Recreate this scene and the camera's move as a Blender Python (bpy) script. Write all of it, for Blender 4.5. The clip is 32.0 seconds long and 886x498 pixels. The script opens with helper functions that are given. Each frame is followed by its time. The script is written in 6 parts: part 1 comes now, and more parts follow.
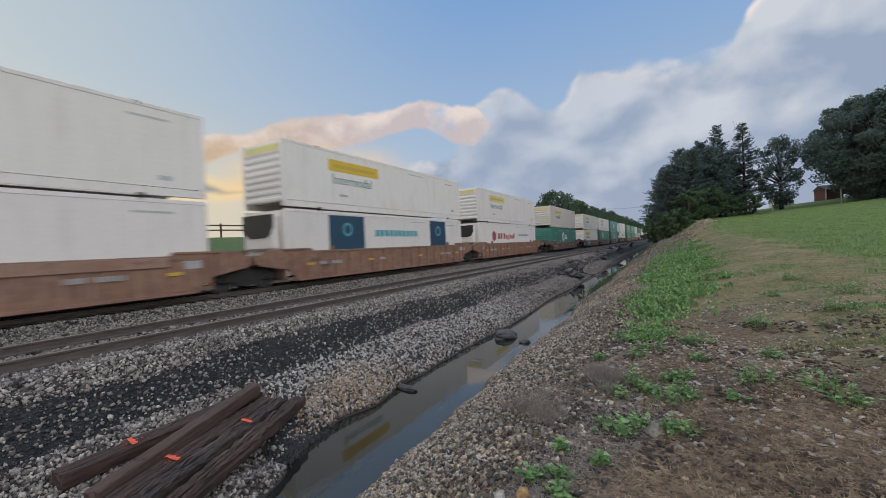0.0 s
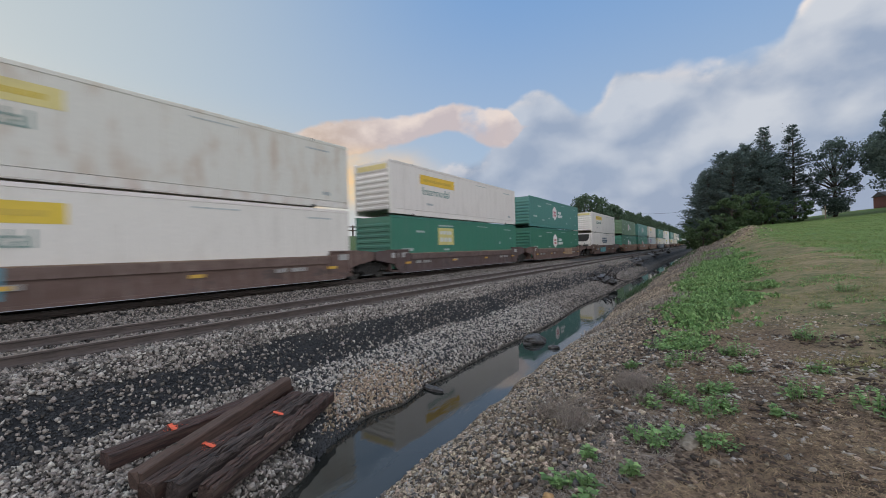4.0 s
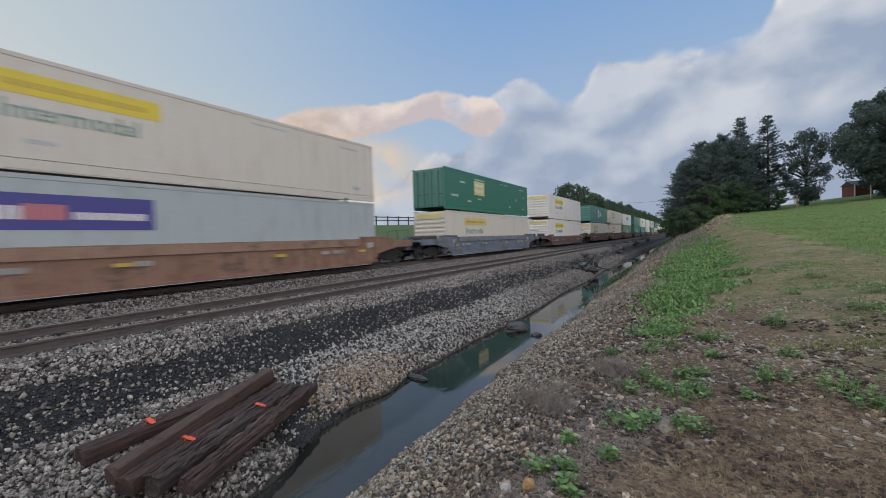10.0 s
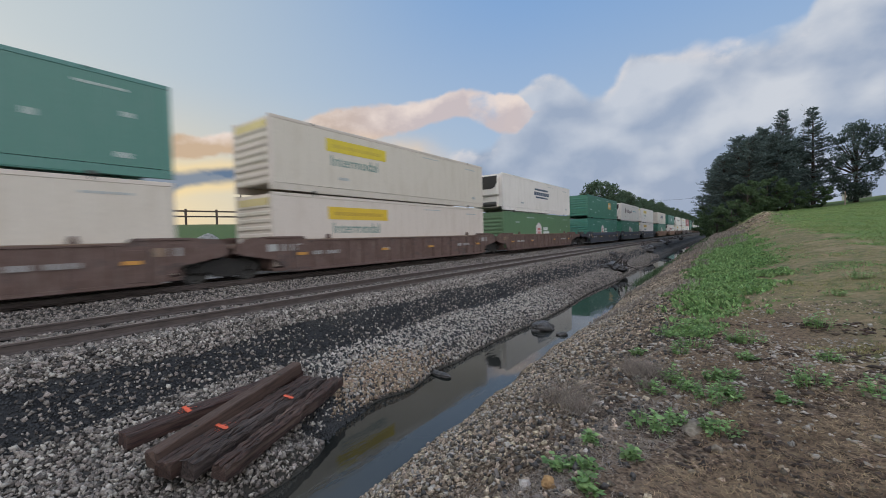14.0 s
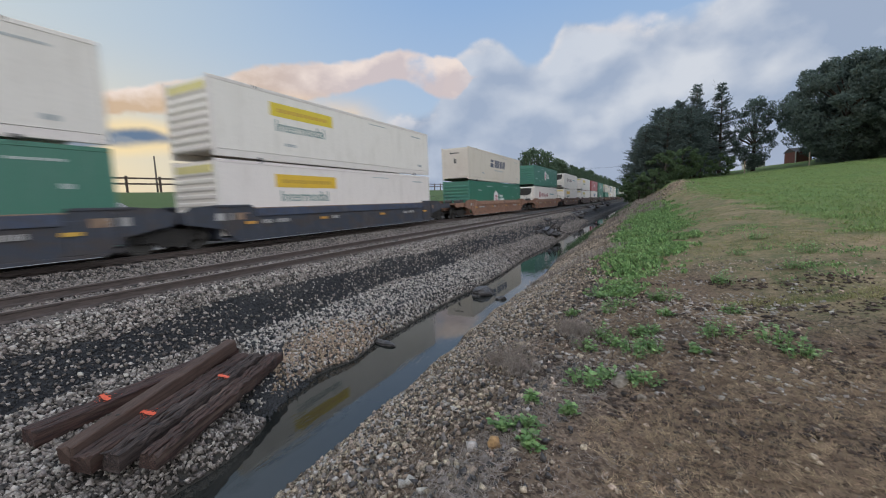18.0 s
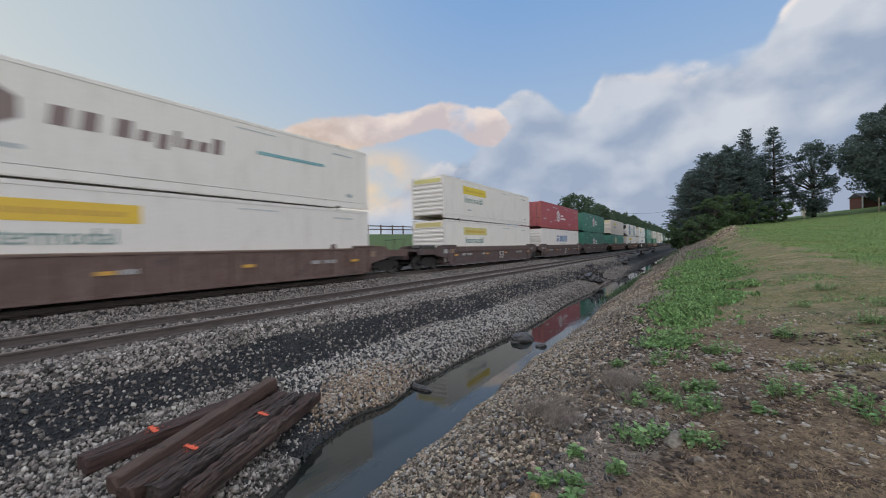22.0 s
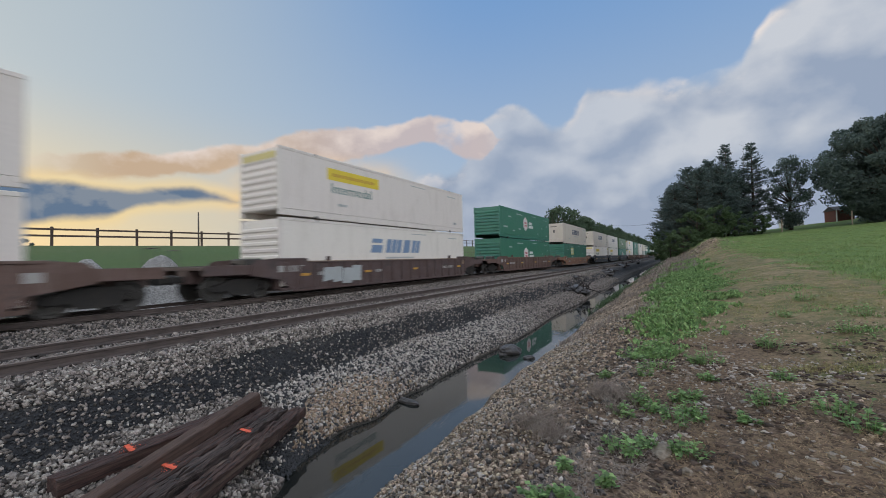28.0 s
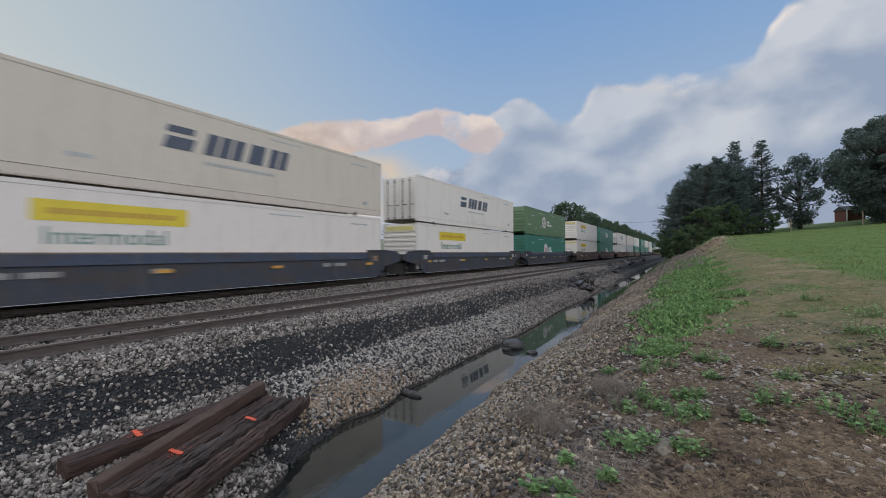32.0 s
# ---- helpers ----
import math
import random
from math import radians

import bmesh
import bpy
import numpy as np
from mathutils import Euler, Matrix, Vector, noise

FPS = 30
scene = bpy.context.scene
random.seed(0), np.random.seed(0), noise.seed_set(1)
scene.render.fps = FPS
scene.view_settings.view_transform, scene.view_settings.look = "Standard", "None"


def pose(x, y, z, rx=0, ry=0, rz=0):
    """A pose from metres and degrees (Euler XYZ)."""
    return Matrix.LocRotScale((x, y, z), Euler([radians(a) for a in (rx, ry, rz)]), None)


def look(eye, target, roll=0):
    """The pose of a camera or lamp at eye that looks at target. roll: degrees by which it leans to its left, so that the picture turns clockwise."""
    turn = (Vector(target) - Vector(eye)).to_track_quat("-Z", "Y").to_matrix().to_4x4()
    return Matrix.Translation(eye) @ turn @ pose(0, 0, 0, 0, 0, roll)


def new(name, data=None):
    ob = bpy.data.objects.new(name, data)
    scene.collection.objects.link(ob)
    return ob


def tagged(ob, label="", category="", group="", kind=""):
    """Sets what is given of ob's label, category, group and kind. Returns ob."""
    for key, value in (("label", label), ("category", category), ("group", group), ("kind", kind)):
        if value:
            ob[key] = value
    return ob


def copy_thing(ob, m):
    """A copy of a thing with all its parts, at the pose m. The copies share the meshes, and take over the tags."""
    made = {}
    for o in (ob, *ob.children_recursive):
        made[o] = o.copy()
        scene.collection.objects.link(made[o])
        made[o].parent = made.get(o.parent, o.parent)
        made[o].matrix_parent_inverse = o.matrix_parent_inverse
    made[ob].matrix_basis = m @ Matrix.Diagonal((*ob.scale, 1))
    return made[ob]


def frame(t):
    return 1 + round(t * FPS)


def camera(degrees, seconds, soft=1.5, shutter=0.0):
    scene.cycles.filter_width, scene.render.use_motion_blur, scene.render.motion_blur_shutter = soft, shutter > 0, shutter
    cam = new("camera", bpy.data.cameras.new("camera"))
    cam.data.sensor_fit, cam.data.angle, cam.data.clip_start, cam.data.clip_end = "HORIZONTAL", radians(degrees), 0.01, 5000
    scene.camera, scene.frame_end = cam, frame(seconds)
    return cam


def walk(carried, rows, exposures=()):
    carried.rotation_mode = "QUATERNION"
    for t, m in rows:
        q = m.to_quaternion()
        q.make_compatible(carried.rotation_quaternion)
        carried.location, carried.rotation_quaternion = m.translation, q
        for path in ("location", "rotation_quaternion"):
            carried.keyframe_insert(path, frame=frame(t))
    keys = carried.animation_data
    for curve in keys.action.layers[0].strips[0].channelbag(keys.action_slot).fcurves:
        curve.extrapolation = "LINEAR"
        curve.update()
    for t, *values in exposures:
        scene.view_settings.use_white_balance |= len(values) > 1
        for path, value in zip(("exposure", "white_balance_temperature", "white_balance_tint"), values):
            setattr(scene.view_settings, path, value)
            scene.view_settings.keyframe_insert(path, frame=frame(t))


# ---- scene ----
cam = camera(95.7, 32.0, soft=0.85, shutter=0.4)

PATH = [
    (0, (0.002, -0.009, 1.348), (-0.986, 1.73, 1.334), -2.6),
    (0.5, (0.008, -0.014, 1.349), (-0.972, 1.73, 1.353), -2.3),
    (1, (0.008, -0.022, 1.351), (-0.98, 1.717, 1.36), -1.9),
    (1.5, (0.002, -0.017, 1.343), (-1.012, 1.707, 1.359), -1.7),
    (2, (-0.001, -0.012, 1.339), (-1.05, 1.691, 1.356), -1.5),
    (2.5, (-0.004, -0.012, 1.337), (-1.087, 1.67, 1.352), -1.4),
    (3, (0.003, -0.012, 1.333), (-1.099, 1.656, 1.346), -1.4),
    (3.5, (0.006, -0.015, 1.332), (-1.102, 1.65, 1.34), -1.4),
    (5.5, (0.028, -0.006, 1.333), (-1.109, 1.639, 1.33), -1.9),
    (6, (0.015, -0.004, 1.331), (-1.134, 1.633, 1.329), -1.9),
    (6.5, (0.006, -0.002, 1.329), (-1.149, 1.63, 1.333), -1.9),
    (7, (0.007, -0.004, 1.329), (-1.147, 1.629, 1.342), -2.0),
    (7.5, (0.016, -0.002, 1.331), (-1.132, 1.635, 1.354), -2.1),
    (8, (0.023, -0.007, 1.333), (-1.113, 1.638, 1.374), -2.1),
    (8.5, (0.021, -0.005, 1.332), (-1.099, 1.651, 1.367), -1.7),
    (9, (0.011, -0.004, 1.329), (-1.105, 1.655, 1.329), -1.4),
    (9.5, (0.013, 0.005, 1.33), (-1.055, 1.696, 1.315), -1.3),
    (10, (0.015, 0.011, 1.335), (-1.032, 1.715, 1.282), -1.7),
    (10.5, (0.018, 0.006, 1.338), (-1.043, 1.698, 1.24), -1.7),
    (11, (0.011, 0.004, 1.331), (-1.073, 1.679, 1.19), -1.3),
    (11.5, (0.014, -0.002, 1.327), (-1.096, 1.658, 1.223), -1.4),
    (12, (0.026, 0.009, 1.334), (-1.063, 1.686, 1.278), -2.7),
    (12.5, (0.041, 0.001, 1.339), (-1.01, 1.702, 1.304), -2.6),
    (13, (0.045, 0.003, 1.339), (-1.022, 1.694, 1.308), -2.4),
    (13.5, (0.055, 0.005, 1.337), (-1.059, 1.665, 1.294), -2.2),
    (14, (0.057, 0.007, 1.327), (-1.096, 1.64, 1.269), -1.6),
    (14.5, (0.049, 0.017, 1.328), (-1.075, 1.671, 1.285), -0.9),
    (16.5, (0.034, 0.017, 1.323), (-1.046, 1.7, 1.311), -1.1),
    (17, (0.025, 0.028, 1.321), (-1.064, 1.706, 1.293), -1.1),
    (17.5, (0.006, 0.039, 1.328), (-0.984, 1.775, 1.252), 0.3),
    (18, (-0.005, 0.054, 1.339), (-0.903, 1.826, 1.111), -2.0),
    (18.5, (-0.014, 0.069, 1.327), (-0.853, 1.862, 1.044), -1.2),
    (19, (-0.042, 0.051, 1.319), (-1.023, 1.765, 0.998), -0.6),
    (19.5, (-0.053, 0.06, 1.32), (-1.009, 1.785, 0.988), -1.1),
    (20, (-0.03, 0.039, 1.327), (-1.001, 1.763, 1.033), -1.5),
    (20.5, (0.001, 0.016, 1.335), (-1.05, 1.695, 1.058), -2.0),
    (21, (0.005, 0.025, 1.336), (-1.047, 1.717, 1.167), -1.4),
    (21.5, (0.0, 0.013, 1.337), (-1.107, 1.677, 1.283), -0.0),
    (22, (0.0, 0.012, 1.335), (-1.064, 1.706, 1.33), -1.3),
    (22.5, (-0.012, 0.014, 1.348), (-1.094, 1.696, 1.343), -6.6),
    (23, (-0.022, -0.003, 1.329), (-1.181, 1.626, 1.335), -6.3),
    (23.5, (-0.045, -0.016, 1.324), (-1.225, 1.599, 1.327), -3.7),
    (24, (-0.046, -0.049, 1.323), (-1.432, 1.392, 1.285), -2.8),
    (24.5, (-0.072, -0.039, 1.323), (-1.43, 1.425, 1.211), -1.6),
    (25, (-0.073, -0.011, 1.313), (-1.302, 1.562, 1.199), -0.8),
    (25.5, (-0.062, -0.003, 1.315), (-1.213, 1.63, 1.235), -0.7),
    (26, (-0.056, 0.015, 1.321), (-1.133, 1.698, 1.251), -0.6),
    (26.5, (-0.034, 0.01, 1.324), (-1.073, 1.718, 1.293), -0.8),
    (28.5, (-0.003, 0.019, 1.329), (-1.012, 1.744, 1.396), -1.3),
    (29, (0.002, 0.018, 1.328), (-1.005, 1.745, 1.405), -1.1),
    (29.5, (0.003, 0.012, 1.327), (-1.003, 1.738, 1.414), -1.0),
    (30, (0.003, 0.013, 1.325), (-1.007, 1.737, 1.417), -0.7),
    (30.5, (-0.004, 0.013, 1.326), (-1.017, 1.735, 1.416), -0.4),
    (31, (-0.01, 0.008, 1.324), (-1.026, 1.729, 1.405), -0.2),
    (31.5, (-0.016, 0.01, 1.325), (-1.038, 1.729, 1.376), -0.2),
    (32, (-0.011, 0.011, 1.324), (-1.042, 1.725, 1.347), -0.4),
]
walk(cam, [(t, look(eye, target, roll)) for t, eye, target, roll in PATH],
     exposures=[(0, -0.05), (10.0, -0.05), (11.0, 0.03), (12.3, 0.03), (13.2, -0.04), (17.0, -0.02), (18.0, 0.05), (18.6, 0.26), (19.5, 0.36), (20.5, 0.38), (21.2, 0.36), (22.0, 0.0), (24.0, -0.10), (24.6, 0.15), (25.2, 0.18), (26.2, 0.04), (27.5, -0.12), (32, -0.14)])

RAIL_X = -8.99          # centre of the empty near track
TRAIN_X = -15.235       # centre of the track that carries the train
SPEED = 20.136          # metres a second, towards -y
WATER = -1.5
GAUGE = 1.435


# ---- node shorthand ----
def node(tree, kind, values=None, **props):
    n = tree.nodes.new(kind)
    for k, v in props.items():
        setattr(n, k, v)
    for k, v in (values or {}).items():
        if isinstance(v, bpy.types.NodeSocket):
            tree.links.new(v, n.inputs[k])
        else:
            n.inputs[k].default_value = v
    return n


def calc(tree, op, a, b=0.0, c=0.0, clamp=False):
    return node(tree, "ShaderNodeMath", {0: a, 1: b, 2: c}, operation=op, use_clamp=clamp).outputs[0]


def blend(tree, f, a, b, mode="MIX"):
    n = node(tree, "ShaderNodeMix", {0: f}, data_type="RGBA", blend_type=mode)
    for k, v in ((6, a), (7, b)):
        if isinstance(v, bpy.types.NodeSocket):
            tree.links.new(v, n.inputs[k])
        else:
            n.inputs[k].default_value = (*v[:3], 1)
    return n.outputs[2]


def ease(tree, v, lo, hi, a=0.0, b=1.0):
    n = node(tree, "ShaderNodeMapRange", {0: v, 1: lo, 2: hi, 3: a, 4: b}, interpolation_type="SMOOTHSTEP")
    return n.outputs[0]


def fbm(tree, vec, scale, detail=5.0, rough=0.55, dist=0.0):
    return node(tree, "ShaderNodeTexNoise", {"Vector": vec, "Scale": scale, "Detail": detail, "Roughness": rough,
                                             "Distortion": dist}).outputs[0]


def curve_of(tree, v, lo, hi, top, points):
    """A value that follows points (v, height) between lo and hi."""
    x = node(tree, "ShaderNodeMapRange", {0: v, 1: lo, 2: hi, 3: 0.0, 4: 1.0}).outputs[0]
    n = node(tree, "ShaderNodeFloatCurve", {"Value": x})
    c = n.mapping.curves[0]
    pts = [((p - lo) / (hi - lo), h / top) for p, h in points]
    c.points[0].location, c.points[1].location = pts[0], pts[-1]
    for p in pts[1:-1]:
        c.points.new(*p)
    n.mapping.update()
    return calc(tree, "MULTIPLY", n.outputs[0], top)


# ---- sky: clear dusk with a bank of cumulus and a sunset behind the train ----
SUN_BEARING, SUN_HEIGHT = -99.0, 7.0
world = bpy.data.worlds.new("dusk_sky")
scene.world = world
world.use_nodes = True
wt = world.node_tree
wt.nodes.clear()
way = node(wt, "ShaderNodeTexCoord").outputs["Generated"]
sx = node(wt, "ShaderNodeSeparateXYZ", {0: way})
az = calc(wt, "MULTIPLY", calc(wt, "ARCTAN2", sx.outputs[0], sx.outputs[1]), 57.29578)
el = calc(wt, "MULTIPLY", calc(wt, "ARCSINE", sx.outputs[2]), 57.29578)
nishita = node(wt, "ShaderNodeTexSky", sky_type="NISHITA", sun_disc=False, sun_elevation=radians(SUN_HEIGHT),
               sun_rotation=radians(SUN_BEARING), air_density=1.0, dust_density=1.5)
sky = node(wt, "ShaderNodeVectorMath", {0: nishita.outputs[0], 3: 0.10}, operation="SCALE").outputs[0]
from_sun = calc(wt, "ABSOLUTE", calc(wt, "SUBTRACT", az, SUN_BEARING))
high = blend(wt, ease(wt, el, 6, 40), (0.47, 0.605, 0.80), (0.205, 0.415, 0.79))
warm = blend(wt, ease(wt, el, 4, 21), (0.90, 0.72, 0.42), (0.58, 0.665, 0.71))
near_sun = ease(wt, from_sun, 78, 12)
hue = blend(wt, near_sun, high, warm)
sky = blend(wt, 0.80, sky, hue)

flat = node(wt, "ShaderNodeVectorMath", {0: way, 1: (1.0, 1.0, 1.45)}, operation="MULTIPLY").outputs[0]
big = fbm(wt, flat, 3.6, 6.0, 0.52)
puff = fbm(wt, flat, 8.5, 7.0, 0.55)
lit_from = node(wt, "ShaderNodeVectorMath", {0: flat, 1: (-0.05, 0.0, 0.09)}, operation="ADD").outputs[0]
puff_lit = fbm(wt, lit_from, 8.5, 7.0, 0.55)
relief = calc(wt, "SUBTRACT", puff, puff_lit)


def lobes(vec):
    """Round heads of cumulus, large ones with smaller ones on them: 0 between, about 1 at the middle."""
    bent = node(wt, "ShaderNodeVectorMath", {0: vec, 1: node(wt, "ShaderNodeVectorMath", {0: node(wt, "ShaderNodeTexNoise", {"Vector": vec, "Scale": 7.0, "Detail": 4.0}).outputs["Color"], 3: 0.10}, operation="SCALE").outputs[0]}, operation="ADD").outputs[0]
    a_ = node(wt, "ShaderNodeTexVoronoi", {"Vector": bent, "Scale": 6.5, "Smoothness": 0.35}, feature="SMOOTH_F1").outputs["Distance"]
    b_ = node(wt, "ShaderNodeTexVoronoi", {"Vector": bent, "Scale": 16.0, "Smoothness": 0.3}, feature="SMOOTH_F1").outputs["Distance"]
    return calc(wt, "SUBTRACT", 1.0, calc(wt, "MULTIPLY_ADD", b_, 0.45, a_))


heads = lobes(flat)
heads_lit = lobes(lit_from)
swell = calc(wt, "SUBTRACT", heads, heads_lit)

# the high bank of cumulus, which goes on round behind the camera
top_line = curve_of(wt, az, -180, 180, 60, [(-180, 40), (-130, 20), (-90, 7), (-58, 5), (-44, 6), (-38, 9.5), (-34.7, 11.5), (-31.3, 12.6), (-28, 13.2), (-26.5, 14.8), (-25, 18.5), (-21.4, 20.9), (-19.4, 21.2), (-16.8, 20.0),
                                            (-12.9, 18.9), (-10.7, 20.9), (-9, 22.0), (-5.7, 21.2), (-2.7, 21.3), (0.7, 21.2), (3.3, 20.9), (7, 21.4), (8.3, 23.4), (9.9, 25.4), (13.7, 27), (20, 33), (45, 42), (100, 48), (180, 40)])
billow = calc(wt, "MULTIPLY", calc(wt, "ADD", calc(wt, "SUBTRACT", big, 0.5), calc(wt, "MULTIPLY", calc(wt, "SUBTRACT", puff, 0.5), 1.0)), 2.4)
billow = calc(wt, "ADD", billow, calc(wt, "MULTIPLY", calc(wt, "SUBTRACT", heads, 0.42), 2.6))
below = calc(wt, "SUBTRACT", calc(wt, "ADD", top_line, billow), el)
bank = calc(wt, "MULTIPLY", ease(wt, below, -0.35, 1.1), calc(wt, "MAXIMUM", ease(wt, az, -50, -39), ease(wt, az, -100, -135)))
mottle = calc(wt, "MULTIPLY_ADD", swell, 1.1, calc(wt, "MULTIPLY", calc(wt, "SUBTRACT", big, 0.47), 0.9))
shade = calc(wt, "ADD", calc(wt, "MULTIPLY_ADD", relief, 1.1, mottle), calc(wt, "MULTIPLY", ease(wt, below, 17, 0.5), 0.72), clamp=True)
body = blend(wt, ease(wt, az, -34, -22), (0.215, 0.295, 0.435), (0.335, 0.41, 0.545))
body = blend(wt, calc(wt, "MULTIPLY", ease(wt, el, 12, 3), 0.7), body, (0.355, 0.415, 0.54))
bright = blend(wt, ease(wt, az, -30, 14), (0.54, 0.595, 0.69), (0.66, 0.69, 0.745))
cloud = blend(wt, calc(wt, "MULTIPLY", shade, 0.9), body, bright)
cloud = blend(wt, calc(wt, "MULTIPLY", ease(wt, below, 2.6, 0.4), ease(wt, puff, 0.46, 0.62)), cloud, blend(wt, ease(wt, az, -4, 9), (0.66, 0.66, 0.70), (0.90, 0.82, 0.78)))
# unseen cloud to the east and behind, brightened to light the container sides
east = ease(wt, calc(wt, "ABSOLUTE", az), 36, 90)
cloud = blend(wt, east, cloud, (1.48, 1.53, 1.64))
sky = blend(wt, bank, sky, cloud)

# the long pink streak beside the bank
streak_mid = curve_of(wt, az, -90, 0, 40, [(-90, 8.5), (-74, 10.4), (-67, 11.5), (-60, 12.9), (-55, 14.1), (-50, 15.2), (-43, 15.9), (-36, 17.3), (-31, 17.8), (-26, 16.6), (-22, 16.6), (0, 16)])
streak_off = calc(wt, "ABSOLUTE", calc(wt, "SUBTRACT", calc(wt, "ADD", el, calc(wt, "MULTIPLY", calc(wt, "SUBTRACT", puff, 0.5), 3.0)), streak_mid))
streak_half = curve_of(wt, az, -90, 0, 10, [(-90, 0.9), (-74, 1.2), (-67, 1.4), (-60, 1.75), (-55, 1.2), (-50, 2.3), (-43, 1.9), (-36, 2.0), (-31, 1.9), (-26, 2.9), (-23, 1.4), (-21, 0.0), (0, 0.0)])
streak = calc(wt, "MULTIPLY", ease(wt, az, -80, -68), calc(wt, "MULTIPLY", ease(wt, calc(wt, "SUBTRACT", streak_half, streak_off), -0.15, 0.50), calc(wt, "MULTIPLY", ease(wt, az, -17, -25), ease(wt, big, 0.22, 0.36))))
pink = blend(wt, ease(wt, az, -62, -36), (0.60, 0.43, 0.29), (0.61, 0.52, 0.52))
rise = ease(wt, calc(wt, "SUBTRACT", el, streak_mid), -1.0, 2.2)
pink = blend(wt, calc(wt, "ADD", calc(wt, "MULTIPLY", rise, 0.7), calc(wt, "MULTIPLY", relief, 3.0), clamp=True), pink, (0.86, 0.73, 0.66))
sky = blend(wt, calc(wt, "MULTIPLY", streak, 0.9), sky, pink)

# the slate-blue band low over the sunset, with fire along its rim
band_mid = curve_of(wt, az, -110, -20, 30, [(-110, 5.6), (-81, 6.4), (-75, 6.85), (-70, 7.2), (-67, 8.1), (-62, 8.6), (-57, 8.2), (-52, 8.1), (-20, 9)])
band_off = calc(wt, "ABSOLUTE", calc(wt, "SUBTRACT", calc(wt, "ADD", el, calc(wt, "MULTIPLY", calc(wt, "SUBTRACT", puff, 0.5), 1.8)), band_mid))
band_half = curve_of(wt, az, -110, -20, 10, [(-110, 2.4), (-81, 2.4), (-75, 2.15), (-70, 1.75), (-67, 0.95), (-62, 0.85), (-57, 0.3), (-52, 0.0), (-20, 0.0)])
rim = ease(wt, calc(wt, "SUBTRACT", band_half, band_off), -1.6, 0.1)
band = calc(wt, "MULTIPLY", ease(wt, calc(wt, "SUBTRACT", band_half, band_off), -0.3, 0.7), ease(wt, az, -42, -47))
rim = calc(wt, "MULTIPLY", rim, ease(wt, az, -38, -50))
sky = blend(wt, calc(wt, "MULTIPLY", rim, 0.6), sky, (1.0, 0.74, 0.34))
sky = blend(wt, band, sky, blend(wt, ease(wt, calc(wt, "MULTIPLY_ADD", relief, 2.0, puff), 0.42, 0.72), (0.135, 0.20, 0.30), (0.24, 0.285, 0.35)))
# fire in the gap under the pink streak
fire = calc(wt, "MULTIPLY", ease(wt, calc(wt, "ABSOLUTE", calc(wt, "SUBTRACT", az, -47.0)), 16, 3), ease(wt, calc(wt, "ABSOLUTE", calc(wt, "SUBTRACT", el, 9.5)), 6, 1))
sky = blend(wt, calc(wt, "MULTIPLY", fire, ease(wt, puff, 0.24, 0.74)), sky, (1.0, 0.66, 0.30))
# an unseen bright layer above the view, added to light the ground
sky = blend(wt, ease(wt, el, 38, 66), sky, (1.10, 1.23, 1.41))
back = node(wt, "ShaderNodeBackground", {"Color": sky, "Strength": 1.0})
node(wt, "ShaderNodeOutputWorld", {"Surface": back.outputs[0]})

sun = new("sun", bpy.data.lights.new("sun", "SUN"))
sun.data.energy, sun.data.angle, sun.data.color = 0.5, radians(14), (1.0, 0.82, 0.6)
b, e = radians(SUN_BEARING), radians(SUN_HEIGHT + 4)
toward = Vector((math.sin(b) * math.cos(e), math.cos(b) * math.cos(e), math.sin(e)))
sun.matrix_world = look(toward * 200, (0, 0, 0))


# ---- materials ----
def material(name, a, b, rough=0.7, metal=0.0, grain=40.0, stain=2.0, dirt=(0.10, 0.08, 0.06), dirty=0.25, bump=0.15, vary=0.0,
             island=False, stretch=(1, 1, 1), spec=0.5, depth=0.01, thin=0.0):
    """Paint, wood, stone or leaf: two colours in grain, dirt in larger stains, fine relief."""
    m = bpy.data.materials.new(name)
    m.use_nodes = True
    t = m.node_tree
    t.nodes.clear()
    where = node(t, "ShaderNodeTexCoord").outputs["Object"]
    where = node(t, "ShaderNodeMapping", {"Vector": where, "Scale": stretch}).outputs[0]
    fine = fbm(t, where, grain, 4.0)
    wide = fbm(t, where, stain, 6.0, 0.62)
    col = blend(t, ease(t, fine, 0.3, 0.7), a, b)
    col = blend(t, calc(t, "MULTIPLY", ease(t, wide, 0.46, 0.75), dirty), col, dirt)
    if vary:
        r = node(t, "ShaderNodeNewGeometry").outputs["Random Per Island"] if island else node(t, "ShaderNodeObjectInfo").outputs["Random"]
        v = node(t, "ShaderNodeHueSaturation", {"Color": col, "Value": calc(t, "MULTIPLY_ADD", r, 2 * vary, 1 - vary),
                                                "Hue": calc(t, "MULTIPLY_ADD", calc(t, "FRACT", calc(t, "MULTIPLY", r, 7.31)), 0.03, 0.485)})
        col = v.outputs[0]
    bs = node(t, "ShaderNodeBsdfPrincipled", {"Base Color": col, "Metallic": metal, "Specular IOR Level": spec,
                                              "Roughness": calc(t, "MULTIPLY_ADD", wide, 0.25, rough - 0.12, clamp=True)})
    if bump:
        bm_ = node(t, "ShaderNodeBump", {"Strength": bump, "Distance": depth, "Height": fine})
        t.links.new(bm_.outputs[0], bs.inputs["Normal"])
    out = bs.outputs[0]
    if thin:
        through_leaf = node(t, "ShaderNodeBsdfTranslucent", {"Color": col})
        out = node(t, "ShaderNodeMixShader", {0: thin, 1: out, 2: through_leaf.outputs[0]}).outputs[0]
    node(t, "ShaderNodeOutputMaterial", {0: out})
    return m


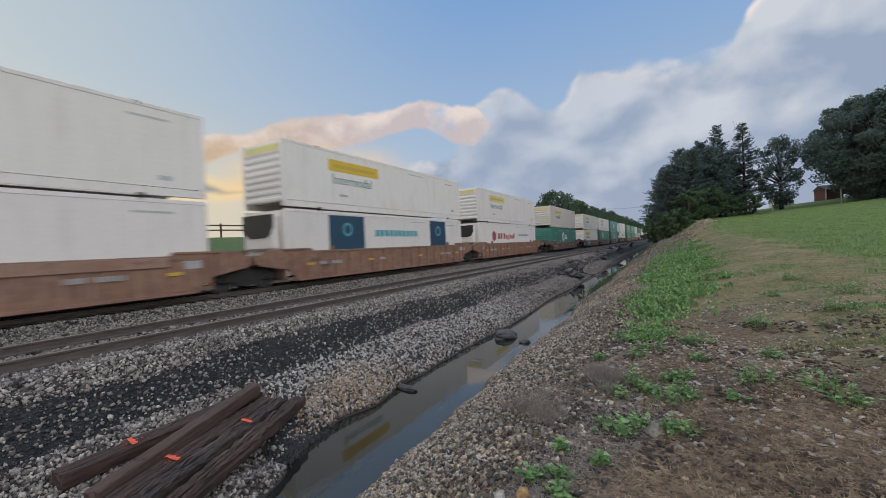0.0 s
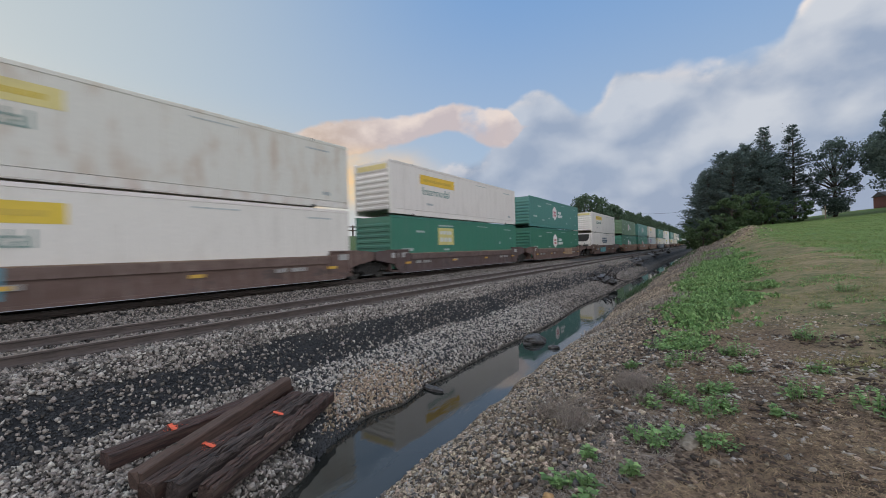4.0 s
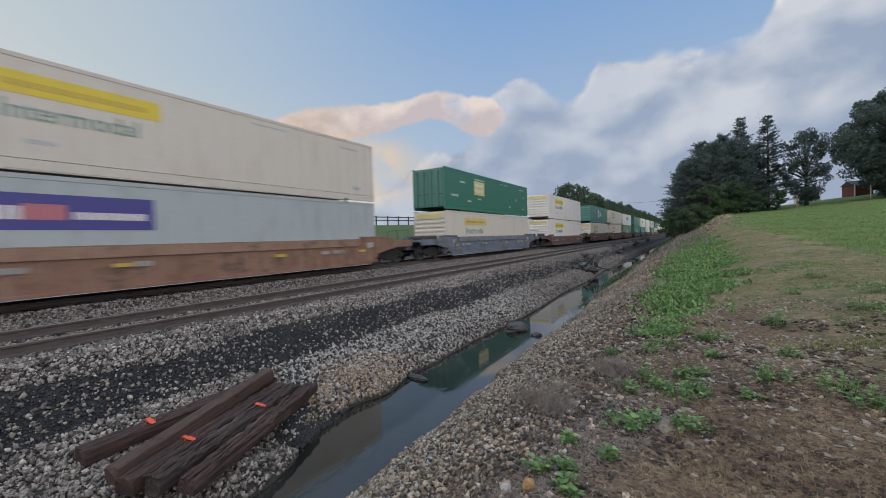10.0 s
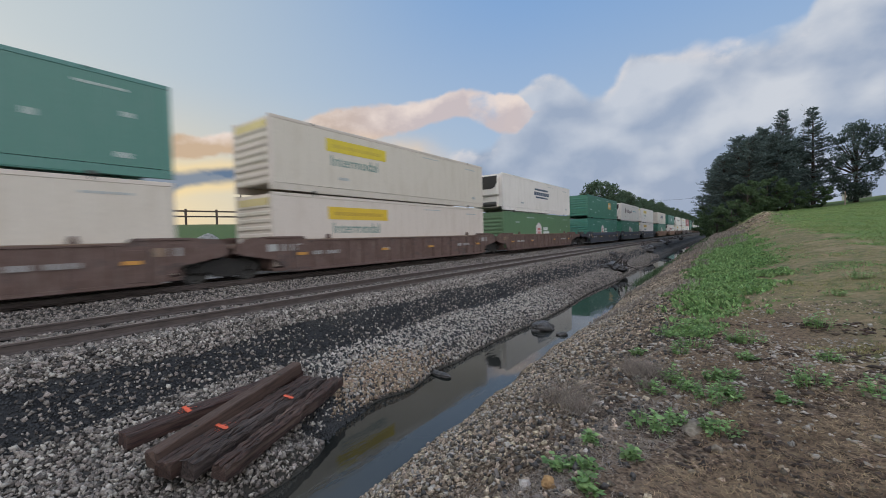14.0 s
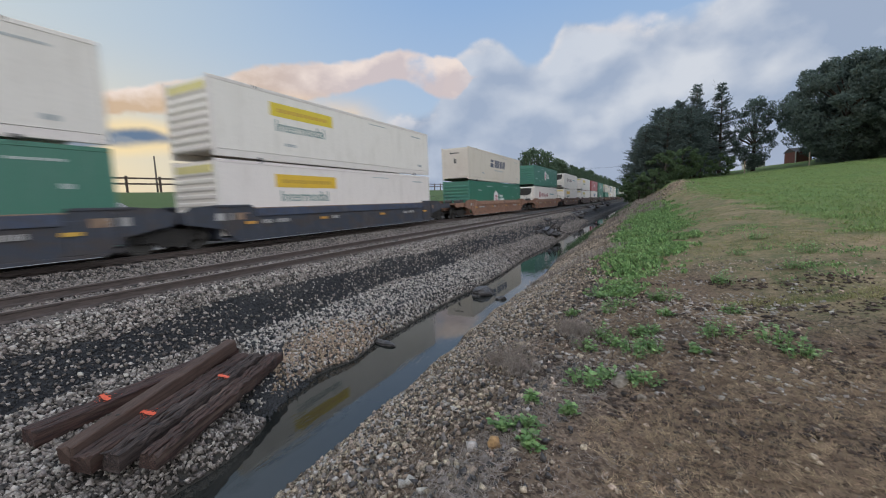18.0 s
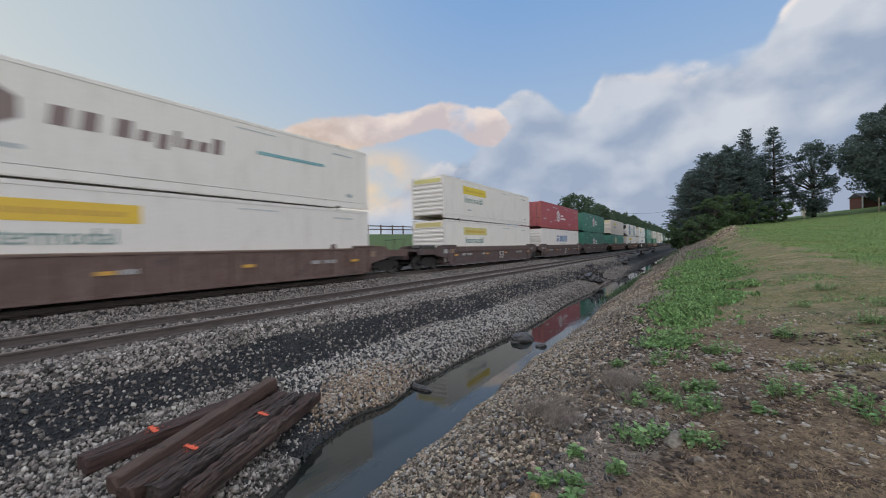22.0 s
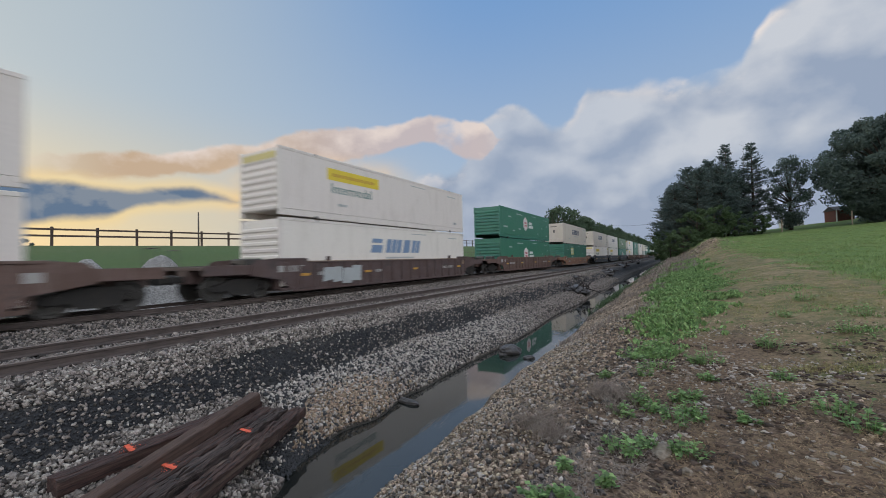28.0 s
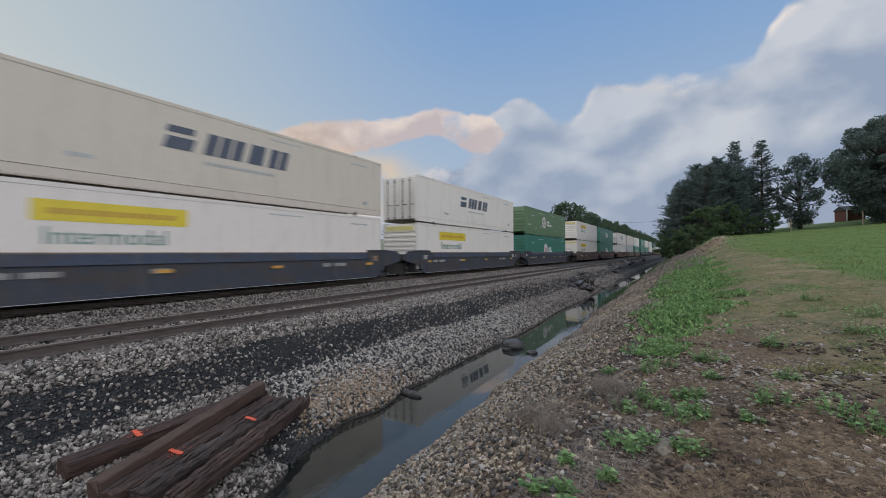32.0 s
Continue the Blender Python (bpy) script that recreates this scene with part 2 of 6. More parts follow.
def weathered(name, c, rust, dust):
    """Wagon paint after years of use: rust blotches, pale dusty runs, and dark grease low on the side."""
    m = bpy.data.materials.new(name)
    m.use_nodes = True
    t = m.node_tree
    t.nodes.clear()
    tc = node(t, "ShaderNodeTexCoord").outputs["Object"]
    r = node(t, "ShaderNodeObjectInfo").outputs["Random"]
    shift = node(t, "ShaderNodeCombineXYZ", {0: calc(t, "MULTIPLY", r, 37.0), 1: calc(t, "MULTIPLY", r, 91.0)})
    where = node(t, "ShaderNodeVectorMath", {0: tc, 1: shift.outputs[0]}, operation="ADD").outputs[0]
    runs = fbm(t, node(t, "ShaderNodeMapping", {"Vector": where, "Scale": (1, 3.0, 0.35)}).outputs[0], 2.2, 5.0, 0.65)
    patch = fbm(t, node(t, "ShaderNodeMapping", {"Vector": where, "Scale": (1, 0.55, 1.1)}).outputs[0], 1.5, 6.0, 0.68)
    fine = fbm(t, where, 26.0, 4.0)
    col = blend(t, ease(t, fine, 0.3, 0.7), c, tuple(v * 0.8 for v in c))
    col = blend(t, calc(t, "MULTIPLY", ease(t, patch, 0.44, 0.60), 0.8), col, rust)
    col = blend(t, calc(t, "MULTIPLY", ease(t, runs, 0.52, 0.68), 0.65), col, dust)
    col = blend(t, calc(t, "MULTIPLY", ease(t, patch, 0.46, 0.34), 0.6), col, (0.045, 0.040, 0.038))
    bp = node(t, "ShaderNodeBump", {"Strength": 0.12, "Distance": 0.006, "Height": fine})
    bs = node(t, "ShaderNodeBsdfPrincipled", {"Base Color": col, "Roughness": calc(t, "MULTIPLY_ADD", patch, 0.3, 0.5), "Normal": bp.outputs[0]})
    node(t, "ShaderNodeOutputMaterial", {0: bs.outputs[0]})
    return m


def paint(name, c, dirty=0.35, rough=0.45, dirt=(0.16, 0.13, 0.10), spec=0.5):
    d = tuple(v * 0.9 for v in c)
    return material(name, c, d, rough, grain=14, stain=0.9, dirt=dirt, dirty=dirty, bump=0.05, vary=0.06, stretch=(1, 2.2, 0.7), spec=spec)


WHITE = paint("white_container_paint", (0.76, 0.70, 0.645), 0.25, dirt=(0.42, 0.37, 0.31))
CREAM = paint("cream_container_paint", (0.64, 0.565, 0.485), 0.32, dirt=(0.44, 0.36, 0.27))
STAINED = paint("rust_stained_white_paint", (0.70, 0.66, 0.60), 0.75, dirt=(0.48, 0.34, 0.25))
GREEN = paint("deep_green_container_paint", (0.036, 0.172, 0.118), 0.40, dirt=(0.090, 0.188, 0.150), spec=0.72)
LEAF_GREEN = paint("light_green_container_paint", (0.105, 0.19, 0.090), 0.40, dirt=(0.14, 0.20, 0.13), spec=0.9)
RED = paint("red_container_paint", (0.40, 0.078, 0.072), 0.4, dirt=(0.33, 0.15, 0.14), spec=0.8)
GREY = paint("grey_container_paint", (0.43, 0.455, 0.455), 0.25)
BROWN = weathered("brown_wagon_paint", (0.150, 0.092, 0.076), (0.105, 0.062, 0.048), (0.215, 0.165, 0.140))
ORANGE = weathered("orange_wagon_paint", (0.285, 0.152, 0.096), (0.190, 0.098, 0.066), (0.38, 0.250, 0.185))
MAROON = weathered("maroon_wagon_paint", (0.105, 0.070, 0.066), (0.085, 0.052, 0.045), (0.155, 0.120, 0.110))
SLATE = weathered("grey_wagon_paint", (0.17, 0.20, 0.25), (0.11, 0.10, 0.10), (0.22, 0.23, 0.25))
DARK = weathered("dark_blue_wagon_paint", (0.044, 0.052, 0.072), (0.062, 0.050, 0.045), (0.095, 0.092, 0.098))
# green for some upper containers, the sky's bluish sheen mixed into the paint colour
SHEEN_GREEN = paint("sky_sheen_green_container_paint", (0.065, 0.215, 0.180), 0.45, dirt=(0.125, 0.235, 0.212), spec=0.75)
CHORD = {"brown_wagon_paint": weathered("brown_chord_paint", (0.175, 0.115, 0.095), (0.115, 0.072, 0.058), (0.26, 0.20, 0.165)),
         "orange_wagon_paint": weathered("orange_chord_paint", (0.34, 0.195, 0.130), (0.23, 0.125, 0.085), (0.43, 0.295, 0.215)),
         "maroon_wagon_paint": weathered("maroon_chord_paint", (0.130, 0.085, 0.075), (0.095, 0.060, 0.050), (0.20, 0.155, 0.135)),
         "grey_wagon_paint": weathered("grey_chord_paint", (0.20, 0.235, 0.285), (0.13, 0.12, 0.12), (0.26, 0.27, 0.29)),
         "dark_blue_wagon_paint": weathered("blue_chord_paint", (0.055, 0.075, 0.125), (0.060, 0.055, 0.060), (0.11, 0.11, 0.125))}
DUSTY = weathered("dusty_sill_top", (0.30, 0.20, 0.13), (0.16, 0.10, 0.075), (0.40, 0.33, 0.25))
YELLOW = paint("yellow_sign", (0.72, 0.50, 0.045), 0.15)
PALE_YELLOW = paint("faded_yellow_sign", (0.66, 0.56, 0.22), 0.3)
INK = paint("dark_green_lettering", (0.16, 0.26, 0.235), 0.2)
NAVY = paint("navy_sign", (0.018, 0.055, 0.105), 0.1)
BLUE = paint("blue_lettering", (0.19, 0.26, 0.42), 0.2, dirt=(0.5, 0.5, 0.5))
TEAL = paint("teal_sign", (0.10, 0.32, 0.38), 0.15)
CRIMSON = paint("crimson_lettering", (0.34, 0.06, 0.06), 0.1)
UMBER = paint("faded_brown_lettering", (0.20, 0.14, 0.125), 0.2)
PURPLE = paint("purple_sign", (0.055, 0.056, 0.25), 0.1)
PINK = paint("pale_pink_badge", (0.74, 0.66, 0.65), 0.15)
ROSE = paint("rose_badge_mark", (0.55, 0.16, 0.18), 0.1)
AMBER = paint("amber_sign", (0.62, 0.34, 0.06), 0.2)
GOLD = paint("faded_gold_spray", (0.36, 0.26, 0.15), 0.5, dirt=(0.2, 0.13, 0.09))
OCHRE = paint("ochre_lettering", (0.58, 0.385, 0.05), 0.2)
CHALK = paint("white_lettering", (0.66, 0.67, 0.65), 0.2)
SCUFF = paint("pale_stencil_lettering", (0.46, 0.52, 0.49), 0.5, dirt=(0.2, 0.26, 0.23))
FADED = paint("faded_white_lettering", (0.40, 0.385, 0.37), 0.6, dirt=(0.16, 0.13, 0.11))
SLATE_INK = paint("dark_slate_lettering", (0.080, 0.095, 0.135), 0.25, dirt=(0.2, 0.2, 0.22))
CHARCOAL = paint("charcoal_lettering", (0.055, 0.060, 0.075), 0.1)
STEEL = material("dirty_steel", (0.10, 0.095, 0.09), (0.06, 0.055, 0.05), 0.55, 0.4, 30, 3, bump=0.2, vary=0.15)
IRON = material("black_cast_iron", (0.022, 0.021, 0.021), (0.04, 0.036, 0.032), 0.7, 0.2, 30, 3, bump=0.3)
RUST = material("rusty_rail_side", (0.120, 0.092, 0.082), (0.075, 0.060, 0.054), 0.75, 0.2, 25, 1.2, bump=0.3, stretch=(1, 0.15, 1))
BRIGHT = material("worn_rail_head", (0.42, 0.41, 0.40), (0.30, 0.28, 0.27), 0.28, 0.9, 8, 0.6, bump=0.02, dirty=0.15, stretch=(1, 0.1, 1))
DULL = material("dull_rail_head", (0.22, 0.175, 0.155), (0.15, 0.115, 0.10), 0.5, 0.6, 8, 0.6, bump=0.05, dirty=0.3, stretch=(1, 0.1, 1))
CREOSOTE = material("creosoted_wood", (0.066, 0.030, 0.024), (0.010, 0.005, 0.004), 0.7, 0, 17, 3.4, (0.15, 0.092, 0.070), 0.5, 0.7, 0.5,
                    stretch=(4, 0.26, 4), depth=0.02)
BROWN_TIMBER = material("brown_sawn_timber", (0.100, 0.058, 0.042), (0.048, 0.027, 0.021), 0.75, 0, 17, 3.4, (0.16, 0.11, 0.085), 0.4, 0.5, 0, stretch=(4, 0.26, 4), depth=0.012)
GREY_TIMBER = material("weathered_grey_timber", (0.085, 0.056, 0.047), (0.012, 0.008, 0.007), 0.8, 0, 15, 3.4, (0.20, 0.155, 0.135), 0.55, 0.9, 0, stretch=(5, 0.22, 5), depth=0.025)
RED_TIMBER = material("split_reddish_timber", (0.096, 0.048, 0.036), (0.009, 0.005, 0.004), 0.75, 0, 15, 3.0, (0.30, 0.22, 0.17), 0.5, 0.9, 0, stretch=(5, 0.24, 5), depth=0.025)
ROOTS = material("dark_roots", (0.036, 0.024, 0.020), (0.012, 0.009, 0.008), 0.8, 0, 17, 3.4, (0.10, 0.075, 0.06), 0.5, 0.8, stretch=(2, 2, 2), depth=0.02)
OLD_TIE = material("grey_weathered_wood", (0.14, 0.108, 0.09), (0.08, 0.06, 0.05), 0.85, 0, 30, 3, bump=0.6, vary=0.2, stretch=(0.3, 4, 4))
SPRAY = material("orange_spray_paint", (0.85, 0.13, 0.05), (0.70, 0.10, 0.05), 0.6, 0, 60, 9, (0.06, 0.03, 0.02), 0.55, 0.4)
FENCE = material("dark_fence_board", (0.105, 0.070, 0.055), (0.06, 0.042, 0.035), 0.8, 0, 15, 1, bump=0.4, stretch=(3, 0.3, 3))
STONE = material("grey_ballast_stone", (0.240, 0.205, 0.180), (0.110, 0.092, 0.080), 0.85, 0, 60, 14, (0.08, 0.064, 0.053), 0.35, 0.3, 0.85, True)
PALE_STONE = material("pale_ballast_stone", (0.46, 0.415, 0.37), (0.30, 0.265, 0.23), 0.85, 0, 60, 14, (0.2, 0.16, 0.13), 0.3, 0.3, 0.35, True)
TAN_STONE = material("tan_bank_stone", (0.44, 0.35, 0.26), (0.165, 0.122, 0.086), 0.88, 0, 60, 14, (0.12, 0.08, 0.055), 0.4, 0.3, 0.78, True)
RUSTY_STONE = material("rusty_tan_stone", (0.36, 0.262, 0.182), (0.17, 0.122, 0.084), 0.88, 0, 60, 14, (0.12, 0.08, 0.055), 0.4, 0.3, 0.6, True)
DARK_STONE = material("coal_dark_stone", (0.042, 0.042, 0.045), (0.018, 0.018, 0.020), 0.75, 0, 60, 14, (0.02, 0.02, 0.02), 0.4, 0.3, 0.45, True)
CLOD = material("dark_earth_clod", (0.085, 0.058, 0.043), (0.045, 0.030, 0.022), 0.95, 0, 40, 9, (0.13, 0.09, 0.065), 0.4, 0.5, 0.5, True)
HEAP = material("heaped_crushed_stone", (0.40, 0.385, 0.37), (0.17, 0.165, 0.16), 0.9, 0, 14, 2, (0.2, 0.19, 0.18), 0.4, 1.0, depth=0.05)
BOULDER = material("wet_dark_boulder", (0.075, 0.065, 0.060), (0.035, 0.032, 0.032), 0.45, 0, 9, 3, bump=0.9, depth=0.03)
BARK = material("bark", (0.075, 0.055, 0.042), (0.035, 0.027, 0.022), 0.9, 0, 12, 2, bump=0.8, stretch=(2, 2, 0.4), depth=0.03)
# pine and oak colours are paler and bluer: distant air haze is mixed in
PINE = material("hazed_pine_needles", (0.145, 0.185, 0.170), (0.118, 0.158, 0.150), 0.75, 0, 3, 0.4, (0.128, 0.165, 0.130), 0.5, 0, 0.2, True, spec=0.2, thin=0.5)
OAK = material("hazed_oak_leaves", (0.145, 0.185, 0.162), (0.115, 0.155, 0.140), 0.7, 0, 3, 0.35, (0.100, 0.134, 0.090), 0.5, 0, 0.2, True, spec=0.25, thin=0.5)
WOOD_LEAF = material("woodland_leaves", (0.105, 0.150, 0.092), (0.078, 0.120, 0.074), 0.7, 0, 3, 0.3, (0.13, 0.165, 0.085), 0.5, 0, 0.25, True, spec=0.25, thin=0.45)
SHRUB = material("shrub_leaves", (0.115, 0.165, 0.082), (0.078, 0.125, 0.062), 0.7, 0, 4, 0.7, (0.10, 0.145, 0.06), 0.4, 0, 0.4, True, spec=0.25, thin=0.35)
WEED = material("fresh_weed_leaves", (0.245, 0.365, 0.140), (0.150, 0.265, 0.098), 0.6, 0, 20, 3, (0.26, 0.28, 0.12), 0.4, 0, 0.5, True, spec=0.3, thin=0.3)
BLADE = material("meadow_grass", (0.22, 0.30, 0.115), (0.17, 0.25, 0.09), 0.7, 0, 3, 0.5, (0.20, 0.20, 0.07), 0.5, 0, 0.4, True, spec=0.2)
DRY_BLADE = material("half_dry_grass", (0.34, 0.295, 0.150), (0.20, 0.225, 0.082), 0.75, 0, 3, 0.6, (0.50, 0.40, 0.23), 0.6, 0, 0.4, True, spec=0.2)
STRAW = material("dry_straw", (0.345, 0.238, 0.146), (0.165, 0.108, 0.066), 0.85, 0, 10, 2, (0.16, 0.10, 0.07), 0.5, 0, 0.4, True, spec=0.2)
TWIG = material("grey_dead_twigs", (0.33, 0.275, 0.235), (0.19, 0.155, 0.13), 0.85, 0, 20, 4, bump=0, vary=0.3, island=True)
PALE_TWIG = material("bleached_stick", (0.36, 0.29, 0.235), (0.22, 0.175, 0.14), 0.85, 0, 20, 4, bump=0, vary=0.2)
BRICK_RED = material("red_barn_boards", (0.15, 0.055, 0.045), (0.11, 0.045, 0.04), 0.8, 0, 6, 1, bump=0.2)
ROOFING = material("dark_roofing", (0.06, 0.055, 0.055), (0.04, 0.04, 0.04), 0.8, 0, 6, 1, bump=0.2)
POLE = material("weathered_pole", (0.12, 0.10, 0.085), (0.08, 0.065, 0.055), 0.85, 0, 10, 1, bump=0.3, stretch=(3, 3, 0.2))
PALE_STRAW = material("pale_dry_straw", (0.47, 0.340, 0.205), (0.28, 0.195, 0.118), 0.85, 0, 10, 2, (0.2, 0.13, 0.09), 0.4, 0, 0.4, True, spec=0.2)
RUSTY_ROCK = material("rusty_tan_rock", (0.42, 0.25, 0.11), (0.26, 0.15, 0.07), 0.9, 0, 25, 6, (0.12, 0.08, 0.05), 0.4, 0.6, depth=0.01)
TAN_ROCK = material("tan_rock", (0.26, 0.215, 0.165), (0.15, 0.12, 0.09), 0.9, 0, 25, 6, (0.09, 0.065, 0.05), 0.5, 0.6, depth=0.01)


# ---- mesh shorthand ----
def mesh_of(name, verts, faces, mat, smooth=False):
    me = bpy.data.meshes.new(name)
    me.from_pydata([tuple(v) for v in verts], [], [tuple(f) for f in faces])
    me.materials.append(mat)
    if smooth:
        me.shade_smooth()
    me.update()
    return me


BOXF = [(0, 3, 2, 1), (4, 5, 6, 7), (0, 1, 5, 4), (1, 2, 6, 5), (2, 3, 7, 6), (3, 0, 4, 7)]


class Shape:
    """Verts and faces of one part, put together from chamfered boxes, prisms and tubes."""

    def __init__(self):
        self.v, self.f = [], []

    def add(self, verts, faces):
        n = len(self.v)
        self.v += [tuple(p) for p in verts]
        self.f += [tuple(i + n for i in f) for f in faces]
        return self

    def box(self, x0, x1, y0, y1, z0, z1, c=0.0, m=None):
        if c <= 0:
            p = [(x0, y0, z0), (x1, y0, z0), (x1, y1, z0), (x0, y1, z0), (x0, y0, z1), (x1, y0, z1), (x1, y1, z1), (x0, y1, z1)]
            f = BOXF
        else:
            p, f = chamfered(x0, x1, y0, y1, z0, z1, c)
        if m is not None:
            p = [m @ Vector(q) for q in p]
        return self.add(p, f)

    def prism(self, outline, x0, x1):
        """An outline of (y, z) pushed along x."""
        n = len(outline)
        p = [(x0, y, z) for y, z in outline] + [(x1, y, z) for y, z in outline]
        f = [tuple(range(n))[::-1], tuple(range(n, 2 * n))] + [(i, (i + 1) % n, n + (i + 1) % n, n + i) for i in range(n)]
        return self.add(p, f)

    def tube(self, path, radii, sides=6, cap=True):
        base = len(self.v)
        path = [Vector(p) for p in path]
        for i, p in enumerate(path):
            d = (path[min(i + 1, len(path) - 1)] - path[max(i - 1, 0)]).normalized()
            a = d.cross(Vector((0.31, 0.17, 0.93)) if abs(d.z) < 0.9 else Vector((1, 0.2, 0))).normalized()
            b_ = d.cross(a)
            for k in range(sides):
                t = 2 * math.pi * k / sides
                self.v.append(tuple(p + radii[i] * (math.cos(t) * a + math.sin(t) * b_)))
        for i in range(len(path) - 1):
            for k in range(sides):
                q = base + i * sides
                self.f.append((q + k, q + (k + 1) % sides, q + sides + (k + 1) % sides, q + sides + k))
        if cap:
            self.f.append(tuple(base + k for k in range(sides))[::-1])
            self.f.append(tuple(base + (len(path) - 1) * sides + k for k in range(sides)))
        return self

    def mesh(self, name, mat, smooth=False):
        return mesh_of(name, self.v, self.f, mat, smooth)


def chamfered(x0, x1, y0, y1, z0, z1, c):
    """A box with its edges and corners cut by c."""
    p, idx = [], {}
    for sx_ in (0, 1):
        for sy in (0, 1):
            for sz in (0, 1):
                for a in range(3):
                    q = [(x0, x1)[sx_], (y0, y1)[sy], (z0, z1)[sz]]
                    for k, s in enumerate((sx_, sy, sz)):
                        if k != a:
                            q[k] += -c if s else c
                    idx[sx_, sy, sz, a] = len(p)
                    p.append(tuple(q))
    f = []
    for a in range(3):
        o = [k for k in range(3) if k != a]
        for s in (0, 1):
            ring = []
            for u, v in ((0, 0), (1, 0), (1, 1), (0, 1)):
                key = [0, 0, 0]
                key[a], key[o[0]], key[o[1]] = s, u, v
                ring.append(idx[(*key, a)])
            f.append(tuple(ring))
    for a in range(3):
        o = [k for k in range(3) if k != a]
        for u in (0, 1):
            for v in (0, 1):
                k0, k1 = [0, 0, 0], [0, 0, 0]
                k0[o[0]] = k1[o[0]] = u
                k0[o[1]] = k1[o[1]] = v
                k1[a] = 1
                f.append((idx[(*k0, o[0])], idx[(*k1, o[0])], idx[(*k1, o[1])], idx[(*k0, o[1])]))
    for s in ((a, b2, c2) for a in (0, 1) for b2 in (0, 1) for c2 in (0, 1)):
        f.append((idx[(*s, 0)], idx[(*s, 1)], idx[(*s, 2)]))
    return p, f


def part(name, data, parent, at=(0, 0, 0), turn=0.0, label=""):
    """One mesh as a part of a thing."""
    ob = new(name, data)
    ob.parent = parent
    ob.location = at
    ob.rotation_euler = (0, 0, turn)
    small = name in ("lettering", "mark", "reflector", "graffiti", "sticks", "tangle", "greenery", "foliage", "stick_tangle")
    return tagged(ob, label, kind="stuff" if small else "")


def tidy(me):
    bm = bmesh.new()
    bm.from_mesh(me)
    bmesh.ops.recalc_face_normals(bm, faces=bm.faces)
    bm.to_mesh(me)
    bm.free()
    return me


# ---- ground: one sheet from the meadow behind the train to the hill with the pines ----
PROFILE = [(-3000, 20.0), (-400, 8.0), (-120, 3.8), (-60, 3.1), (-36, 2.72), (-31, 2.05), (-24, 0.55), (-20.5, -0.25), (-18.6, -0.6), (-17.6, -0.24), (-17.0, -0.2),
           (-13.4, -0.2), (-12.8, -0.30), (-11.3, -0.30), (-10.8, -0.2), (-7.5, -0.2), (-7.1, -0.45), (-6.5, -0.86), (-6.1, -0.98),
           (-5.6, -1.12), (-5.2, -1.22), (-4.95, -1.42), (-4.75, -1.56), (-4.3, -1.72), (-3.7, -1.72), (-3.35, -1.55), (-3.15, -1.42),
           (-2.4, -0.98), (-1.6, -0.55), (-0.7, -0.17)]
PX, PZ = np.array(PROFILE).T


def soft_step(v):
    v = np.clip(v, 0, 1)
    return v * v * (3 - 2 * v)


def waves(x, y, s, seed):
    """Smooth unevenness of the ground, about -1 to 1, cheap on whole arrays."""
    r = np.random.RandomState(seed)
    out = np.zeros_like(x)
    for k in range(7):
        a, w, ph = r.uniform(0, 6.28), s * r.uniform(0.6, 1.9), r.uniform(0, 6.28)
        out = out + np.sin((np.cos(a) * x + np.sin(a) * y) * w + ph)
    return out / 4.0


def ground(x, y):
    x, y = np.asarray(x, float), np.asarray(y, float)
    drift = -0.021 * np.clip(y - 5, -4, 60) + 0.10 * np.sin(y * 0.55) * soft_step((y - 3) / 8)
    mid = soft_step((x + 7.0) / 1.6) * (1 - soft_step((x + 2.6) / 1.7))
    z = np.interp(x - drift * mid, PX, PZ)
    z = z + soft_step((-21 - x) / 12) * np.clip(y, -40, 300) * 0.016
    brow = -0.17 + 0.019 * np.clip(y - 5, 0, 90)
    crest = 0.03 + 0.0545 * np.clip(y - 4, 0, 84) + 0.022 * np.clip(x - 3, -3, 60)
    crest = crest + 0.07 * np.clip(x - 9, 0, 30) * soft_step((y - 30) / 40)
    up = soft_step((x + 0.7) / 3.9)
    hill = brow + (crest - brow) * up
    bankz = z + (brow + 0.17) * soft_step((x + 3.2) / 2.5)
    z = np.where(x > -0.7, hill, np.where(x > -3.2, bankz, z))
    rough_ = soft_step((x + 3.1) / 1.0) * 0.035 + 0.012
    z = z + rough_ * waves(x, y, 2.1, 3) + 0.25 * soft_step((x - 5) / 20) * waves(x, y, 0.12, 5)
    # uneven shore of the ditch
    z = z + 0.055 * soft_step((x + 5.4) / 0.4) * (1 - soft_step((x + 2.6) / 0.5)) * (1 - 0.75 * soft_step((y - 9) / 6)) * waves(x, y, 3.6, 43)
    # a gravel spit under the pile of old sleepers
    z = z + 0.36 * np.exp(-((x + 4.45) / 0.36) ** 2) * (1 - soft_step((y - 2.6) / 1.6))
    # a bare earth mound on the brow
    z = z + 0.55 * np.exp(-((x - 2.6) / 1.6) ** 2 - ((y - 43) / 4.0) ** 2)
    return z


def gz(x, y):
    return float(ground(np.array([x]), np.array([y]))[0])


def steps(*runs):
    out = []
    for a, b2, d in runs:
        out += list(np.arange(a, b2, d))
    return np.array(out + [runs[-1][1]])


